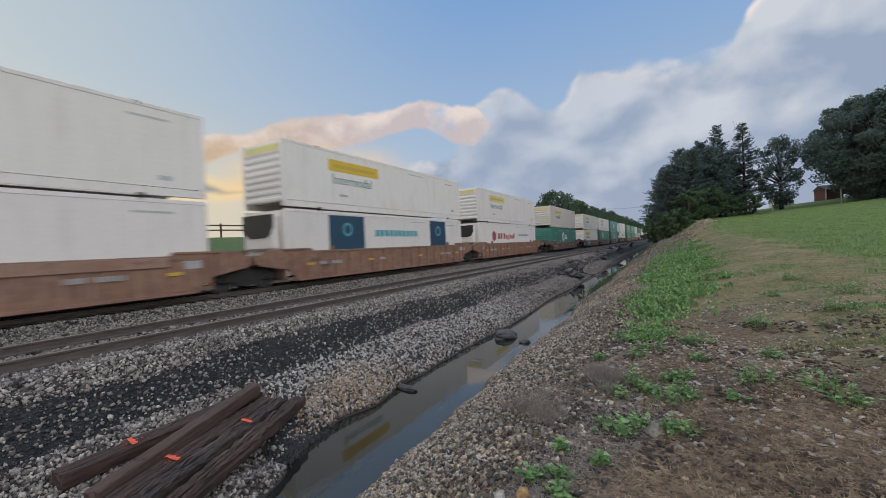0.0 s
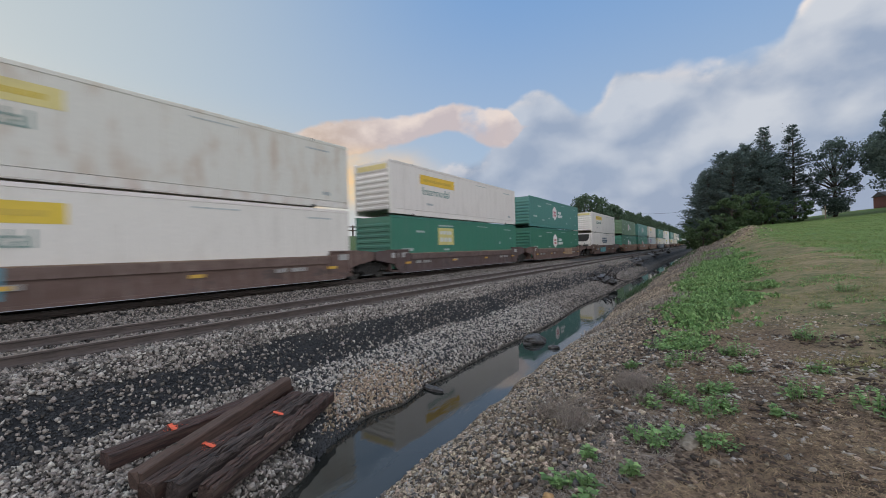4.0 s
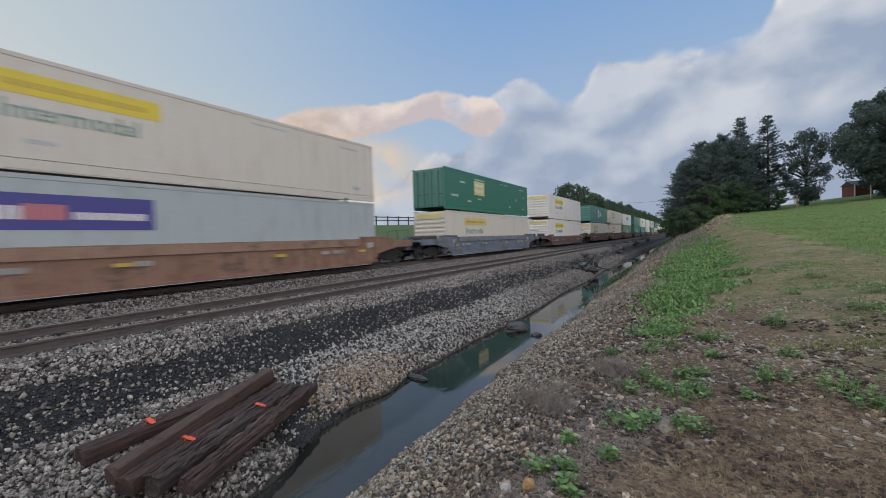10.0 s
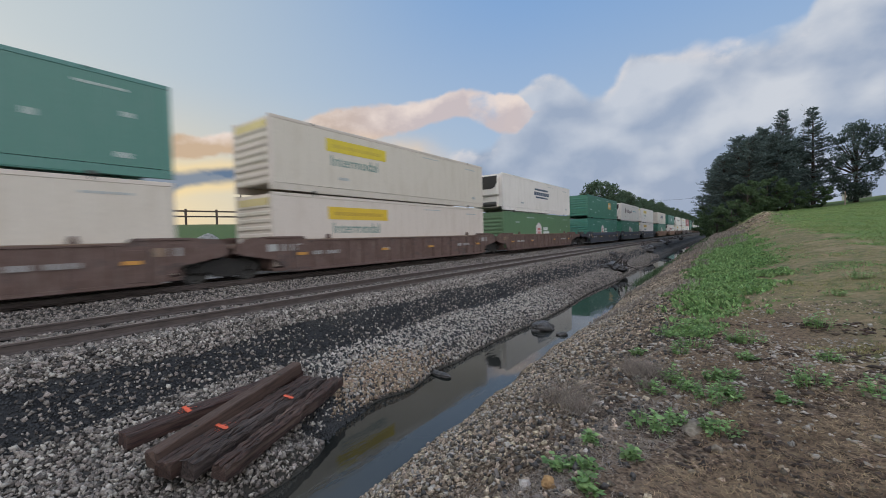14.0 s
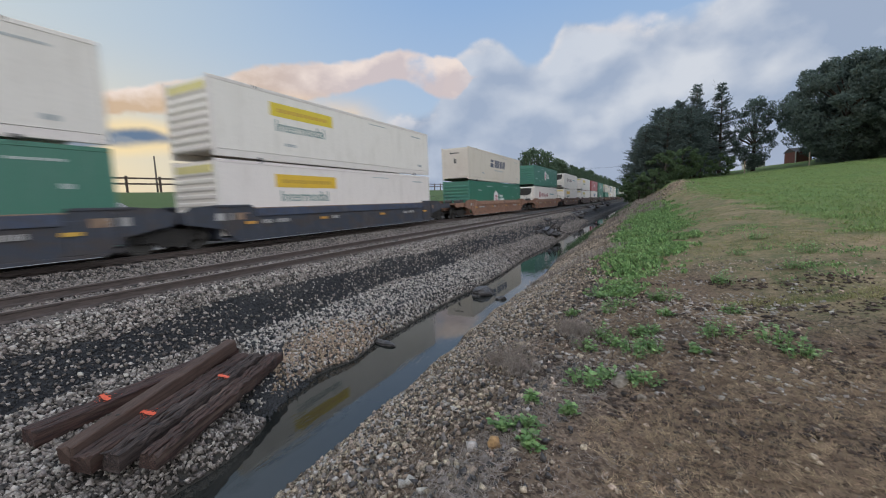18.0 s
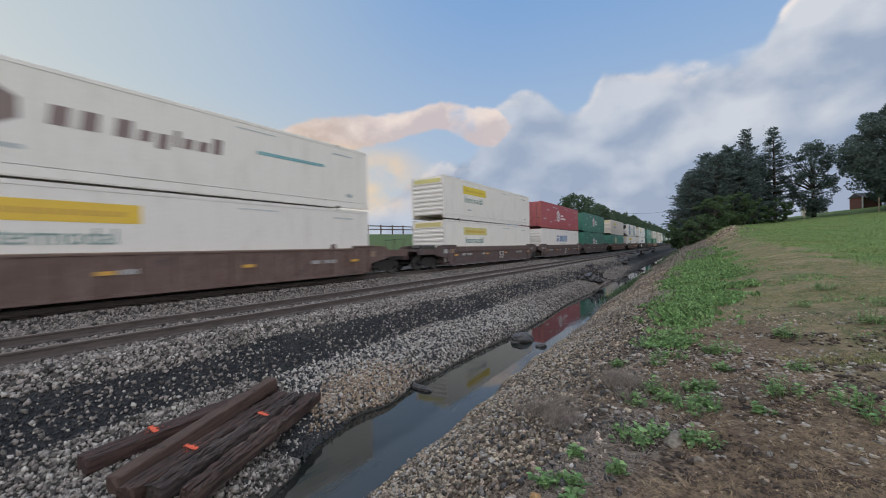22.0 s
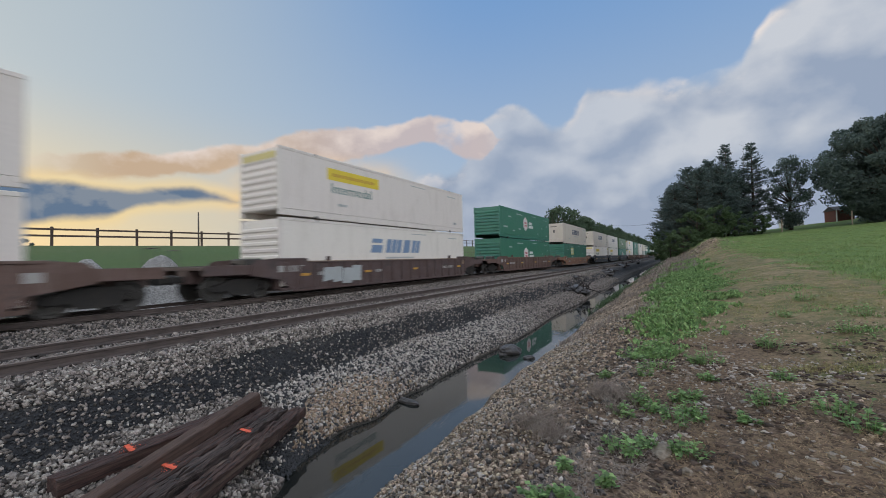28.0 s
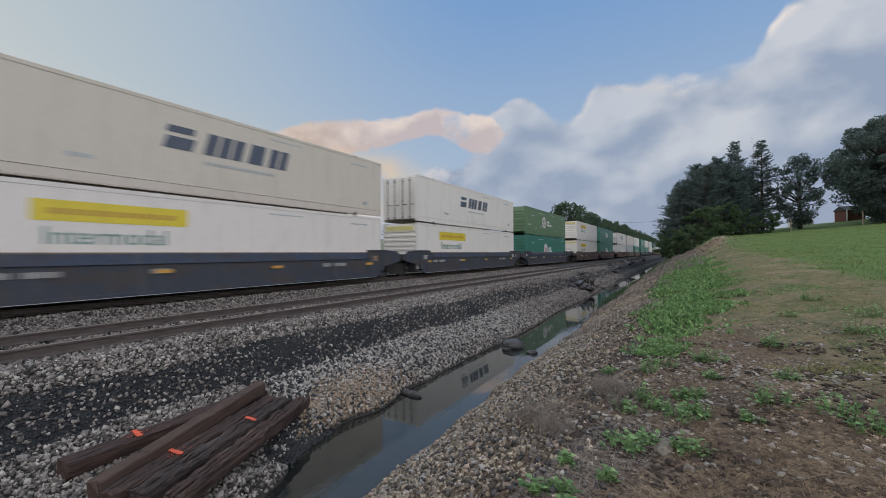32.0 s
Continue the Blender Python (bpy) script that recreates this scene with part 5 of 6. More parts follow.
# ---- trees ----
def leaf_cloud(rng, centres, radii, each, size, flat=1.0):
    """Small leaf-shaped quads round the clump centres."""
    c = np.repeat(centres, each, 0)
    r = np.repeat(radii, each)
    p = rng.normal(size=c.shape)
    p /= np.linalg.norm(p, axis=1, keepdims=True)
    p *= (rng.uniform(0.25, 1.0, len(p)) ** 0.5)[:, None] * r[:, None]
    p[:, 2] *= flat
    p += c
    a = rng.normal(size=p.shape)
    a /= np.linalg.norm(a, axis=1, keepdims=True)
    b_ = np.cross(a, rng.normal(size=p.shape))
    b_ /= np.linalg.norm(b_, axis=1, keepdims=True)
    s = size * rng.uniform(0.6, 1.3, len(p))[:, None]
    v = np.stack([p - a * s, p + b_ * s * 0.55, p + a * s, p - b_ * s * 0.55], 1).reshape(-1, 3)
    return v, np.arange(len(v)).reshape(-1, 4)


def broadleaf(name, h, w, seed, leaf=0.22, clumps=70, each=90, bare=0.22, mat=None, label="", category="tree", spread=0.08):
    rng = np.random.RandomState(seed)
    tree = tagged(new(name), label or "full dark green broadleaf tree in summer leaf", category)
    s = Shape()
    lean = rng.uniform(-0.03, 0.03, 2) * h
    s.tube([(0, 0, -0.4), (lean[0] * 0.3, lean[1] * 0.3, h * 0.25), (lean[0], lean[1], h * 0.72)], [h * 0.028, h * 0.021, h * 0.008], 9)
    cs, rs = [], []
    for k in range(clumps):
        u = rng.uniform(bare, 1.0)
        ring = math.sin(math.pi * min(0.97, (u - bare * 0.75) / (1.06 - bare * 0.75))) ** 0.6
        a, q = rng.uniform(0, 6.28), rng.uniform(0.35, 1.0) ** 0.6
        c = np.array([math.cos(a) * ring * q * w / 2, math.sin(a) * ring * q * w / 2, h * u * 0.95]) + rng.normal(size=3) * h * 0.02
        cs.append(c)
        rs.append(h * spread * rng.uniform(0.65, 1.35))
        if k % 4 == 0:
            z = h * (0.2 + 0.45 * u)
            s.tube([(lean[0] * z / h, lean[1] * z / h, z * 0.8), tuple(c * 0.5 + np.array([0, 0, z * 0.42])), tuple(c)], [h * 0.009, h * 0.006, h * 0.002], 5)
    part("trunk", s.mesh("trunk", BARK, True), tree)
    v, f = leaf_cloud(rng, np.array(cs), np.array(rs), each, leaf, 0.75)
    part("crown", mesh_of("crown", v, f, mat or OAK), tree)
    return tree


def conifer(name, h, w, seed, label="", taper=0.95, low=0.06, gap=0.026, thick=1.0):
    """Whorls of boughs, each feathered with flat sprays of needles on both sides."""
    rng = np.random.RandomState(seed)
    tree = tagged(new(name), label or "tall dark green pine with layered boughs", "tree")
    s = Shape().tube([(0, 0, -0.4), (0, 0, h * 0.5), (0, 0, h * 0.99)], [h * 0.02, h * 0.012, h * 0.0015], 8)
    base, way_, side, ln = [], [], [], []
    z = h * low
    while z < h * 0.985:
        u = z / h
        for k in range(rng.randint(5, 8)):
            a = rng.uniform(0, 6.28)
            reach = w / 2 * (1 - u) ** taper * rng.uniform(0.5, 1.18) + 0.25
            lift = rng.uniform(-0.12, 0.14) + 0.40 * u
            tip = np.array([math.cos(a) * reach, math.sin(a) * reach, z + reach * lift])
            s.tube([(0, 0, z), tuple(tip)], [0.035, 0.008], 4, False)
            d = (tip - np.array([0, 0, z])) / np.linalg.norm(tip - np.array([0, 0, z]))
            n = np.array([-math.sin(a), math.cos(a), 0.0])
            m = max(5, int(reach * 9.0 * thick))
            for j in range(m):
                q = 0.18 + 0.84 * j / m
                base.append(np.array([0, 0, z]) * (1 - q) + tip * q + rng.normal(size=3) * 0.05)
                way_.append(d)
                side.append(n * (1 if j % 2 else -1))
                ln.append((0.22 + 0.30 * (1.05 - q)) * rng.uniform(0.6, 1.3))
        z += h * gap * rng.uniform(0.8, 1.25)
    part("trunk", s.mesh("trunk", BARK, True), tree)
    base, way_, side, ln = np.array(base), np.array(way_), np.array(side), np.array(ln)[:, None]
    quads_ = []
    for k in range(3):
        go = way_ * rng.uniform(0.2, 1.0, ln.shape) + side * rng.uniform(0.3, 1.0, ln.shape) + rng.normal(size=base.shape) * 0.22 + np.array([0, 0, 0.10])
        go /= np.linalg.norm(go, axis=1, keepdims=True)
        o = np.cross(go, rng.normal(size=base.shape) + np.array([0, 0, 1.2]))
        o *= 0.045 / np.linalg.norm(o, axis=1, keepdims=True) * rng.uniform(0.7, 1.5, ln.shape)
        p = base + rng.normal(size=base.shape) * 0.05
        quads_.append(np.stack([p, p + go * ln * 0.55 + o, p + go * ln, p + go * ln * 0.55 - o], 1))
    v = np.concatenate(quads_).reshape(-1, 3)
    part("crown", mesh_of("crown", v, np.arange(len(v)).reshape(-1, 4), PINE), tree)
    return tree


def stand(ob, x, y, turn=0.0, sink=0.0):
    ob.matrix_world = pose(x, y, gz(x, y) - sink, 0, 0, turn)
    return ob


def grove(protos, spots, group):
    rnd = random.Random(11)
    used = set()
    for k, x, y in spots:
        ob = protos[k]
        if k in used:
            ob = copy_thing(ob, pose(x, y, gz(x, y), 0, 0, rnd.uniform(0, 360)))
        else:
            stand(ob, x, y, rnd.uniform(0, 360))
            used.add(k)
        tagged(ob, group=group)


# the stand of pines and oaks on the hill
PINES = [conifer("pine_tree", 13.6, 6.0, 21, taper=0.62, gap=0.027, thick=1.1), conifer("pine_tree", 11.4, 8.6, 22, taper=0.5), conifer("pine_tree", 10.0, 7.8, 23, taper=0.55)]
grove(PINES, [(0, 6.6, 73), (0, 10.0, 75.5), (1, 4.2, 71), (1, 1.6, 70), (2, -0.2, 67), (2, 2.6, 66), (1, 5.4, 76), (2, 7.0, 78), (2, 8.4, 76.5), (1, 0.6, 78),
              (2, -1.0, 76), (1, 3.2, 82), (2, 5.6, 69), (0, -0.6, 92), (1, -1.2, 104), (2, -1.6, 118), (1, -1.8, 136)], "pines on the hill")
OAKS = [broadleaf("oak_tree", 10.8, 6.4, 31, 0.12, 105, 150, 0.08, spread=0.060), broadleaf("oak_tree", 13.6, 13.5, 32, 0.19, 250, 165, 0.02, spread=0.085)]
grove(OAKS, [(0, 14.3, 76), (1, 23.4, 72), (1, 29.0, 68), (1, 27.5, 78), (1, 38.0, 80), (1, 46, 86), (1, 30, 60)], "oaks on the hill")
SHRUBS = [broadleaf("roadside_shrub", 4.6, 5.0, 41, 0.11, 60, 150, 0.05, SHRUB, "leafy green shrub on the brow of the cutting", "shrub"),
          broadleaf("roadside_shrub", 3.2, 4.2, 42, 0.10, 50, 140, 0.03, SHRUB, "leafy green shrub on the brow of the cutting", "shrub")]
grove(SHRUBS, [(0, 2.2, 62), (0, 4.3, 64), (1, -0.8, 58), (1, 0.6, 57), (1, -1.6, 62), (0, -1.2, 68), (1, -1.9, 74), (1, 6.6, 66), (1, -2.0, 84), (1, 9.2, 70), (1, -2.0, 96)], "shrubs below the pines")
dead = tagged(new("dead_snag"), "bare grey dead treetop among the pines", "dead tree")
s = Shape()
for dx, hh in ((0, 14.2), (0.5, 13.7)):
    s.tube([(dx, 0, 0), (dx, 0, hh * 0.6), (dx + 0.1, 0, hh)], [0.07, 0.035, 0.008], 6)
    for k in range(9):
        z = hh * (0.74 + 0.035 * k)
        s.tube([(dx, 0, z), (dx + 0.6 * math.cos(k * 2.1), 0.6 * math.sin(k * 2.1), z + 0.35)], [0.014, 0.004], 4)
part("trunk", s.mesh("trunk", TWIG, True), dead)
stand(dead, 9.3, 78.0)

# the long wood behind the train
WOODS = [broadleaf("woodland_tree", 12.0, 9.0, 51, 0.26, 62, 70, 0.03, WOOD_LEAF), broadleaf("woodland_tree", 10.6, 8.5, 52, 0.26, 62, 70, 0.03, WOOD_LEAF), broadleaf("woodland_tree", 13.0, 9.5, 53, 0.26, 62, 70, 0.03, WOOD_LEAF)]
rnd = random.Random(8)
spots = [(0, -22.8, 88.5), (1, -22.5, 94), (2, -23.5, 99), (1, -22.6, 104.5)]
y = 108.0
while y < 560:
    spots.append((rnd.randrange(3), -22.6 + rnd.uniform(-1.4, 1.2), y))
    y += rnd.uniform(4.2, 6.5) * (1 + (y - 108) / 500)
grove(WOODS, spots, "trees of the wood behind the train")
# low far trees on the skyline of the meadow
FAR = [broadleaf("skyline_tree", 3.4, 4.2, 61, 0.22, 30, 50, 0.05), broadleaf("skyline_tree", 8.2, 4.6, 62, 0.24, 34, 44, 0.25, WOOD_LEAF)]
grove(FAR, [(0, -92, 73), (0, -120, 97), (1, -118, 18.2), (1, -119, 23.0), (1, -118, 12.4), (1, -117, 15.2), (0, -112, 26), (1, -120, 6.0)], "trees on the skyline")


# ---- board fence along the top of the meadow ----
def fence():
    f = tagged(new("board_fence"), "brown wooden two-rail fence along the meadow's brow", "fence")
    post = Shape().box(-0.07, 0.07, -0.07, 0.07, -0.4, 1.28, 0.012).mesh("post", FENCE)
    board = Shape().box(-0.02, 0.02, -1.23, 1.23, -0.065, 0.065, 0.006).mesh("board", FENCE)
    for k in range(57):
        y = 7.45 + 2.44 * k
        z0, z1 = gz(-36, y), gz(-36, y + 2.44)
        part("post", post, f, (-36, y, z0))
        for hh in (1.10, 0.66):
            b3 = part("board", board, f, (-35.91, y + 1.22, (z0 + z1) / 2 + hh))
            b3.rotation_euler = (math.atan2(z1 - z0, 2.44), 0, 0)
    return f


fence()


def gravel_heap(x, y, rx, ry, h, seed):
    """A heap of spare ballast on the far side of the tracks."""
    rng = np.random.RandomState(seed)
    n, m = 22, 9
    v = [(0, 0, h)]
    for j in range(1, m + 1):
        q = j / m
        for k in range(n):
            a = 2 * math.pi * k / n
            w = 1 + 0.10 * math.sin(3 * a + seed) + rng.uniform(-0.04, 0.04)
            v.append((math.cos(a) * rx * q * w, math.sin(a) * ry * q * w, h * (0.5 + 0.5 * math.cos(math.pi * min(1.0, q * 0.97))) ** 0.8 + rng.uniform(-0.05, 0.05) - 0.25 * q))
    f = [(0, 1 + k, 1 + (k + 1) % n) for k in range(n)]
    f += [(1 + (j - 1) * n + k, 1 + j * n + k, 1 + j * n + (k + 1) % n, 1 + (j - 1) * n + (k + 1) % n) for j in range(1, m) for k in range(n)]
    ob = tagged(new("gravel_heap", tidy(mesh_of("gravel_heap", v, f, HEAP, True))), "grey heap of crushed stone beyond the tracks", "gravel heap")
    ob.matrix_world = pose(x, y, gz(x, y))


gravel_heap(-20.8, 6.8, 1.7, 1.6, 1.88, 1)
gravel_heap(-21.0, 9.6, 1.8, 1.9, 2.0, 2)


def utility_pole(x, y, h):
    p = tagged(new("utility_pole"), "thin bare wooden pole beyond the fence", "pole")
    part("shaft", Shape().tube([(0, 0, -0.5), (0, 0, h)], [0.13, 0.09], 8).mesh("shaft", POLE, True), p)
    part("cap", Shape().tube([(0, 0, h), (0, 0, h + 0.05)], [0.10, 0.06], 8).mesh("cap", STEEL), p)
    p.matrix_world = pose(x, y, gz(x, y))
    return p


utility_pole(-60, 32.3, 5.4)
cable = tagged(new("overhead_cable"), "thin black overhead cable across the railway", "cable")
pts = [(-26 + 3.4 * k, 150, 12.6 - 1.2 * (1 - (2 * k / 8 - 1) ** 2)) for k in range(9)]
part("wire", Shape().tube(pts, [0.03] * 9, 5).mesh("wire", IRON), cable)


# ---- far buildings on the hill ----
def barn(x, y):
    b3 = tagged(new("farm_shed"), "small red boarded shed under the trees", "shed")
    part("wall", Shape().box(-1.2, 1.2, -1.4, 1.4, -0.4, 1.6, 0.02).mesh("wall", BRICK_RED), b3)
    part("roof", tidy(Shape().prism([(-1.65, 1.55), (1.65, 1.55), (0, 2.3)], -1.35, 1.35).mesh("roof", ROOFING)), b3)
    part("post", Shape().box(-1.3, -1.18, -1.7, -1.58, -0.4, 1.6).mesh("post", CHALK), b3)
    b3.matrix_world = pose(x, y, gz(x, y), 0, 0, 15)


def house(x, y):
    b3 = tagged(new("white_outbuilding"), "low white outbuilding with a pale roof far up the hill", "building")
    part("wall", Shape().box(-1.4, 1.4, -1.2, 1.2, -0.4, 0.9, 0.02).mesh("wall", CHALK), b3)
    part("roof", tidy(Shape().prism([(-1.4, 0.86), (1.4, 0.86), (0, 1.35)], -1.55, 1.55).mesh("roof", GREY)), b3)
    b3.matrix_world = pose(x, y, gz(x, y), 0, 0, 5)


barn(22.6, 88)
house(17.2, 91)
for x, y in ((11.9, 68), (18.9, 69)):
    p = tagged(new("fence_post"), "thin pale wooden post on the hillside", "post")
    part("shaft", Shape().tube([(0, 0, -0.3), (0, 0, 1.7)], [0.07, 0.06], 6).mesh("shaft", TAN_STONE), p)
    p.matrix_world = pose(x, y, gz(x, y))


# ---- the pile of old sleepers beside the ditch ----
def old_sleeper(x0, y0, x1, y1, z, roll, mat_seed, marks, worn=0.004, wide=1.0, wood=None, rise=0.0):
    rng = np.random.RandomState(mat_seed)
    d = Vector((x1 - x0, y1 - y0, 0))
    ln = d.length
    t = tagged(new("old_sleeper"), "old creosoted wooden railway sleeper with an orange paint mark" if marks else "old brown creosoted wooden railway sleeper", "railway sleeper", "pile of old sleepers")
    n, ring = 26, [(-0.106, -0.09), (0.106, -0.09), (0.115, -0.07), (0.115, 0.07), (0.10, 0.088), (0.045, 0.092), (0.035, 0.092 - worn * 2), (0.025, 0.092), (-0.03, 0.090), (-0.04, 0.090 - worn * 2.5), (-0.05, 0.088), (-0.10, 0.088), (-0.115, 0.07), (-0.115, -0.07)]
    v = []
    for i in range(n + 1):
        for a, b_ in ring:
            bite = worn * 3 * max(0.0, noise.noise(Vector((a * 9, i * 0.55, mat_seed * 3.3 + b_ * 9)))) if b_ > 0 else 0.0
            v.append((a * wide * (1 - bite * 3) + rng.normal() * worn * 0.7, (i / n - 0.5) * ln + (rng.normal() * 0.016 if i in (0, n) else 0), b_ - bite * 2.2 + rng.normal() * worn * 0.7))
    m = len(ring)
    f = [(i * m + k, i * m + (k + 1) % m, (i + 1) * m + (k + 1) % m, (i + 1) * m + k) for i in range(n) for k in range(m)]
    f += [tuple(range(m))[::-1], tuple(n * m + k for k in range(m))]
    part("timber", tidy(mesh_of("timber", v, f, wood or CREOSOTE)), t)
    for q in (-0.30, 0.30):
        for e_ in (-0.05, 0.05):
            part("spike_hole", shared("hole", lambda: Shape().box(-0.014, 0.014, -0.014, 0.014, 0, 0.003).mesh("spike_hole", IRON)), t, (e_, q * ln, 0.0935))
    for q in marks:
        part("paint_mark", shared(("mark", q > 0), lambda: tidy(paint_mark(3 if q > 0 else 4))), t, (0, q * ln, 0.097), label="orange sprayed mark").scale = (wide, 0.8, 1)
    t.matrix_world = Matrix.Translation(((x0 + x1) / 2, (y0 + y1) / 2, z)) @ Matrix.Rotation(math.atan2(-d.x, d.y), 4, "Z") @ Matrix.Rotation(math.atan2(rise, ln), 4, "X") @ Matrix.Rotation(roll, 4, "Y")
    return t


def paint_mark(seed):
    """A sprayed band across the timber, ragged at its edges and run down one side, with flecks of overspray."""
    rng = np.random.RandomState(seed)
    s = Shape()
    n = 12
    v = []
    for k in range(n + 1):
        x = -0.112 + 0.224 * k / n
        mid, half = -0.22 * x + rng.uniform(-0.006, 0.006), rng.uniform(0.030, 0.052) * (1.0 - 0.5 * abs(k / n - 0.4))
        v += [(x, mid - half, 0.004), (x, mid + half, 0.004)]
    s.add(v, [(2 * k, 2 * k + 2, 2 * k + 3, 2 * k + 1) for k in range(n)])
    for k in range(34):
        x, y, r = rng.normal() * 0.06, rng.normal() * 0.06, rng.uniform(0.003, 0.008)
        s.box(max(-0.105, min(0.098, x)), max(-0.098, min(0.105, x + r)), y, y + r * 1.6, 0, 0.0035)
    return s.mesh("paint_mark", SPRAY)


SLEEPERS = [(-5.74, 1.60, -6.00, 4.14, -0.955, 0.06, 1, (-0.22,), 0.005, 1.0, CREOSOTE), (-4.95, 1.62, -5.91, 4.06, -0.88, 0.02, 2, (), 0.002, 0.72, BROWN_TIMBER, 0.14), (-4.75, 1.66, -5.70, 4.10, -1.02, 0.06, 3, (-0.205,), 0.005, 0.9, CREOSOTE),
            (-4.57, 1.80, -5.53, 4.26, -1.04, 0.10, 4, (0.155,), 0.010, 0.82, GREY_TIMBER), (-4.27, 1.98, -5.35, 4.46, -1.06, 0.16, 5, (), 0.011, 0.86, RED_TIMBER)]
SLEEPERS += [(-6.15, -2.75, -6.48, -0.02, -0.98, 0.05, 6, (), 0.006), (-5.15, -2.45, -5.78, 0.16, -0.95, 0.04, 7, (), 0.006), (-4.85, -2.4, -5.45, 0.20, -1.02, 0.08, 8, (), 0.009)]
for row in SLEEPERS:
    old_sleeper(*row)


# ---- boulder, clods and drift wood in the ditch ----
def lump(name, label, category, x, y, z, sx_, sy, sz, seed, mat):
    rng = np.random.RandomState(seed)
    bm = bmesh.new()
    bmesh.ops.create_icosphere(bm, subdivisions=3, radius=1)
    off = Vector(rng.uniform(-9, 9, 3))
    for v in bm.verts:
        k = 1 + 0.35 * noise.noise(v.co * 1.1 + off) + 0.16 * noise.noise(v.co * 2.7 + off)
        v.co = Vector((v.co.x * sx_ * k, v.co.y * sy * k, v.co.z * sz * k))
    me = bpy.data.meshes.new(name)
    bm.to_mesh(me)
    bm.free()
    me.materials.append(mat)
    ob = tagged(new(name, me), label, category)
    ob.matrix_world = pose(x, y, z, 0, 0, rng.uniform(0, 360))
    return ob


lump("boulder", "wet dark boulder lying in the ditch water", "boulder", -4.45, 11.4, WATER + 0.05, 0.27, 0.38, 0.18, 5, BOULDER)
lump("clod", "dark clod of earth at the water's edge", "clod", -3.72, 11.0, WATER + 0.02, 0.16, 0.12, 0.07, 6, BOULDER)
lump("clod", "dark clod of earth at the water's edge", "clod", -4.75, 6.6, WATER + 0.02, 0.10, 0.28, 0.05, 7, BOULDER)


def brushwood(x, y, size, seed):
    rng = np.random.RandomState(seed)
    t = tagged(new("brushwood_heap"), "dark heap of roots, clods and dead brush on the gravel", "brushwood")
    s = Shape()
    for k in range(70):
        a, r = rng.uniform(0, 6.28), size * rng.uniform(0, 0.7)
        p = Vector((math.cos(a) * r, math.sin(a) * r * 1.6, size * rng.uniform(0, 0.25)))
        q = p + Vector(rng.normal(size=3)) * size * 0.35
        q.z = abs(q.z) * 0.8
        s.tube([tuple(p), tuple((p + q) / 2 + Vector(rng.normal(size=3)) * 0.05), tuple(q)], [0.035 * size, 0.022 * size, 0.008], 5)
    part("stick_tangle", s.mesh("stick_tangle", ROOTS), t)
    bm = bmesh.new()
    bmesh.ops.create_icosphere(bm, subdivisions=3, radius=1)
    for v in bm.verts:
        k = 1 + 0.5 * noise.noise(v.co * 1.6 + Vector((seed, 0, 0)))
        v.co = Vector((v.co.x * size * 0.6 * k, v.co.y * size * k, v.co.z * size * 0.28 * k))
    me = bpy.data.meshes.new("clod")
    bm.to_mesh(me)
    bm.free()
    me.materials.append(BOULDER)
    part("clod", me, t, (0, 0, 0.05))
    t.matrix_world = pose(x, y, gz(x, y), 0, 0, rng.uniform(-20, 20))


for x, y, sz, sd in ((-6.1, 28.6, 1.25, 1), (-6.5, 27.0, 0.6, 2), (-6.9, 47.5, 1.3, 3), (-7.2, 33.0, 0.45, 4), (-7.3, 66.0, 1.2, 5), (-7.5, 90.0, 1.3, 6)):
    brushwood(x, y, sz, sd)


# ---- weeds ----
def weed(x, y, r, seed, mat=None):
    """Upright stems with pairs of pointed leaves, thickest in the middle of the clump."""
    rng = np.random.RandomState(seed)
    t = tagged(new("weed_clump"), "low clump of fresh green weeds on bare earth", "weed", "weeds on the bank")
    s = Shape()
    v = []
    for k in range(int(8 + r * 70)):
        a, q = rng.uniform(0, 6.28), r * rng.uniform(0, 1) ** 0.75
        tall = (0.03 + r) * rng.uniform(0.30, 0.85) * (1.15 - q / r * 0.6)
        foot = Vector((math.cos(a) * q * 0.85, math.sin(a) * q * 0.6, -0.02))
        tip = foot + Vector((math.cos(a) * q * 0.3, math.sin(a) * q * 0.25, tall + 0.02))
        s.tube([tuple(foot), tuple((foot + tip) / 2 + Vector((0, 0, 0.01))), tuple(tip)], [0.003, 0.0025, 0.0012], 4, False)
        for j in range(7):
            p = foot.lerp(tip, 0.25 + 0.75 * j / 6)
            b_ = rng.uniform(0, 6.28)
            d = Vector((math.cos(b_), math.sin(b_), rng.uniform(-0.25, 0.6))).normalized()
            ln = rng.uniform(0.024, 0.058)
            o = d.cross(Vector((rng.uniform(-0.3, 0.3), rng.uniform(-0.3, 0.3), 1))).normalized() * ln * 0.36
            v += [tuple(p), tuple(p + d * ln * 0.5 + o), tuple(p + d * ln + Vector((0, 0, -0.004))), tuple(p + d * ln * 0.5 - o)]
    part("greenery", s.mesh("greenery", mat or WEED), t)
    part("foliage", mesh_of("foliage", v, np.arange(len(v)).reshape(-1, 4).tolist(), mat or WEED), t)
    t.matrix_world = pose(x, y, gz(x, y) + 0.01)
    return t


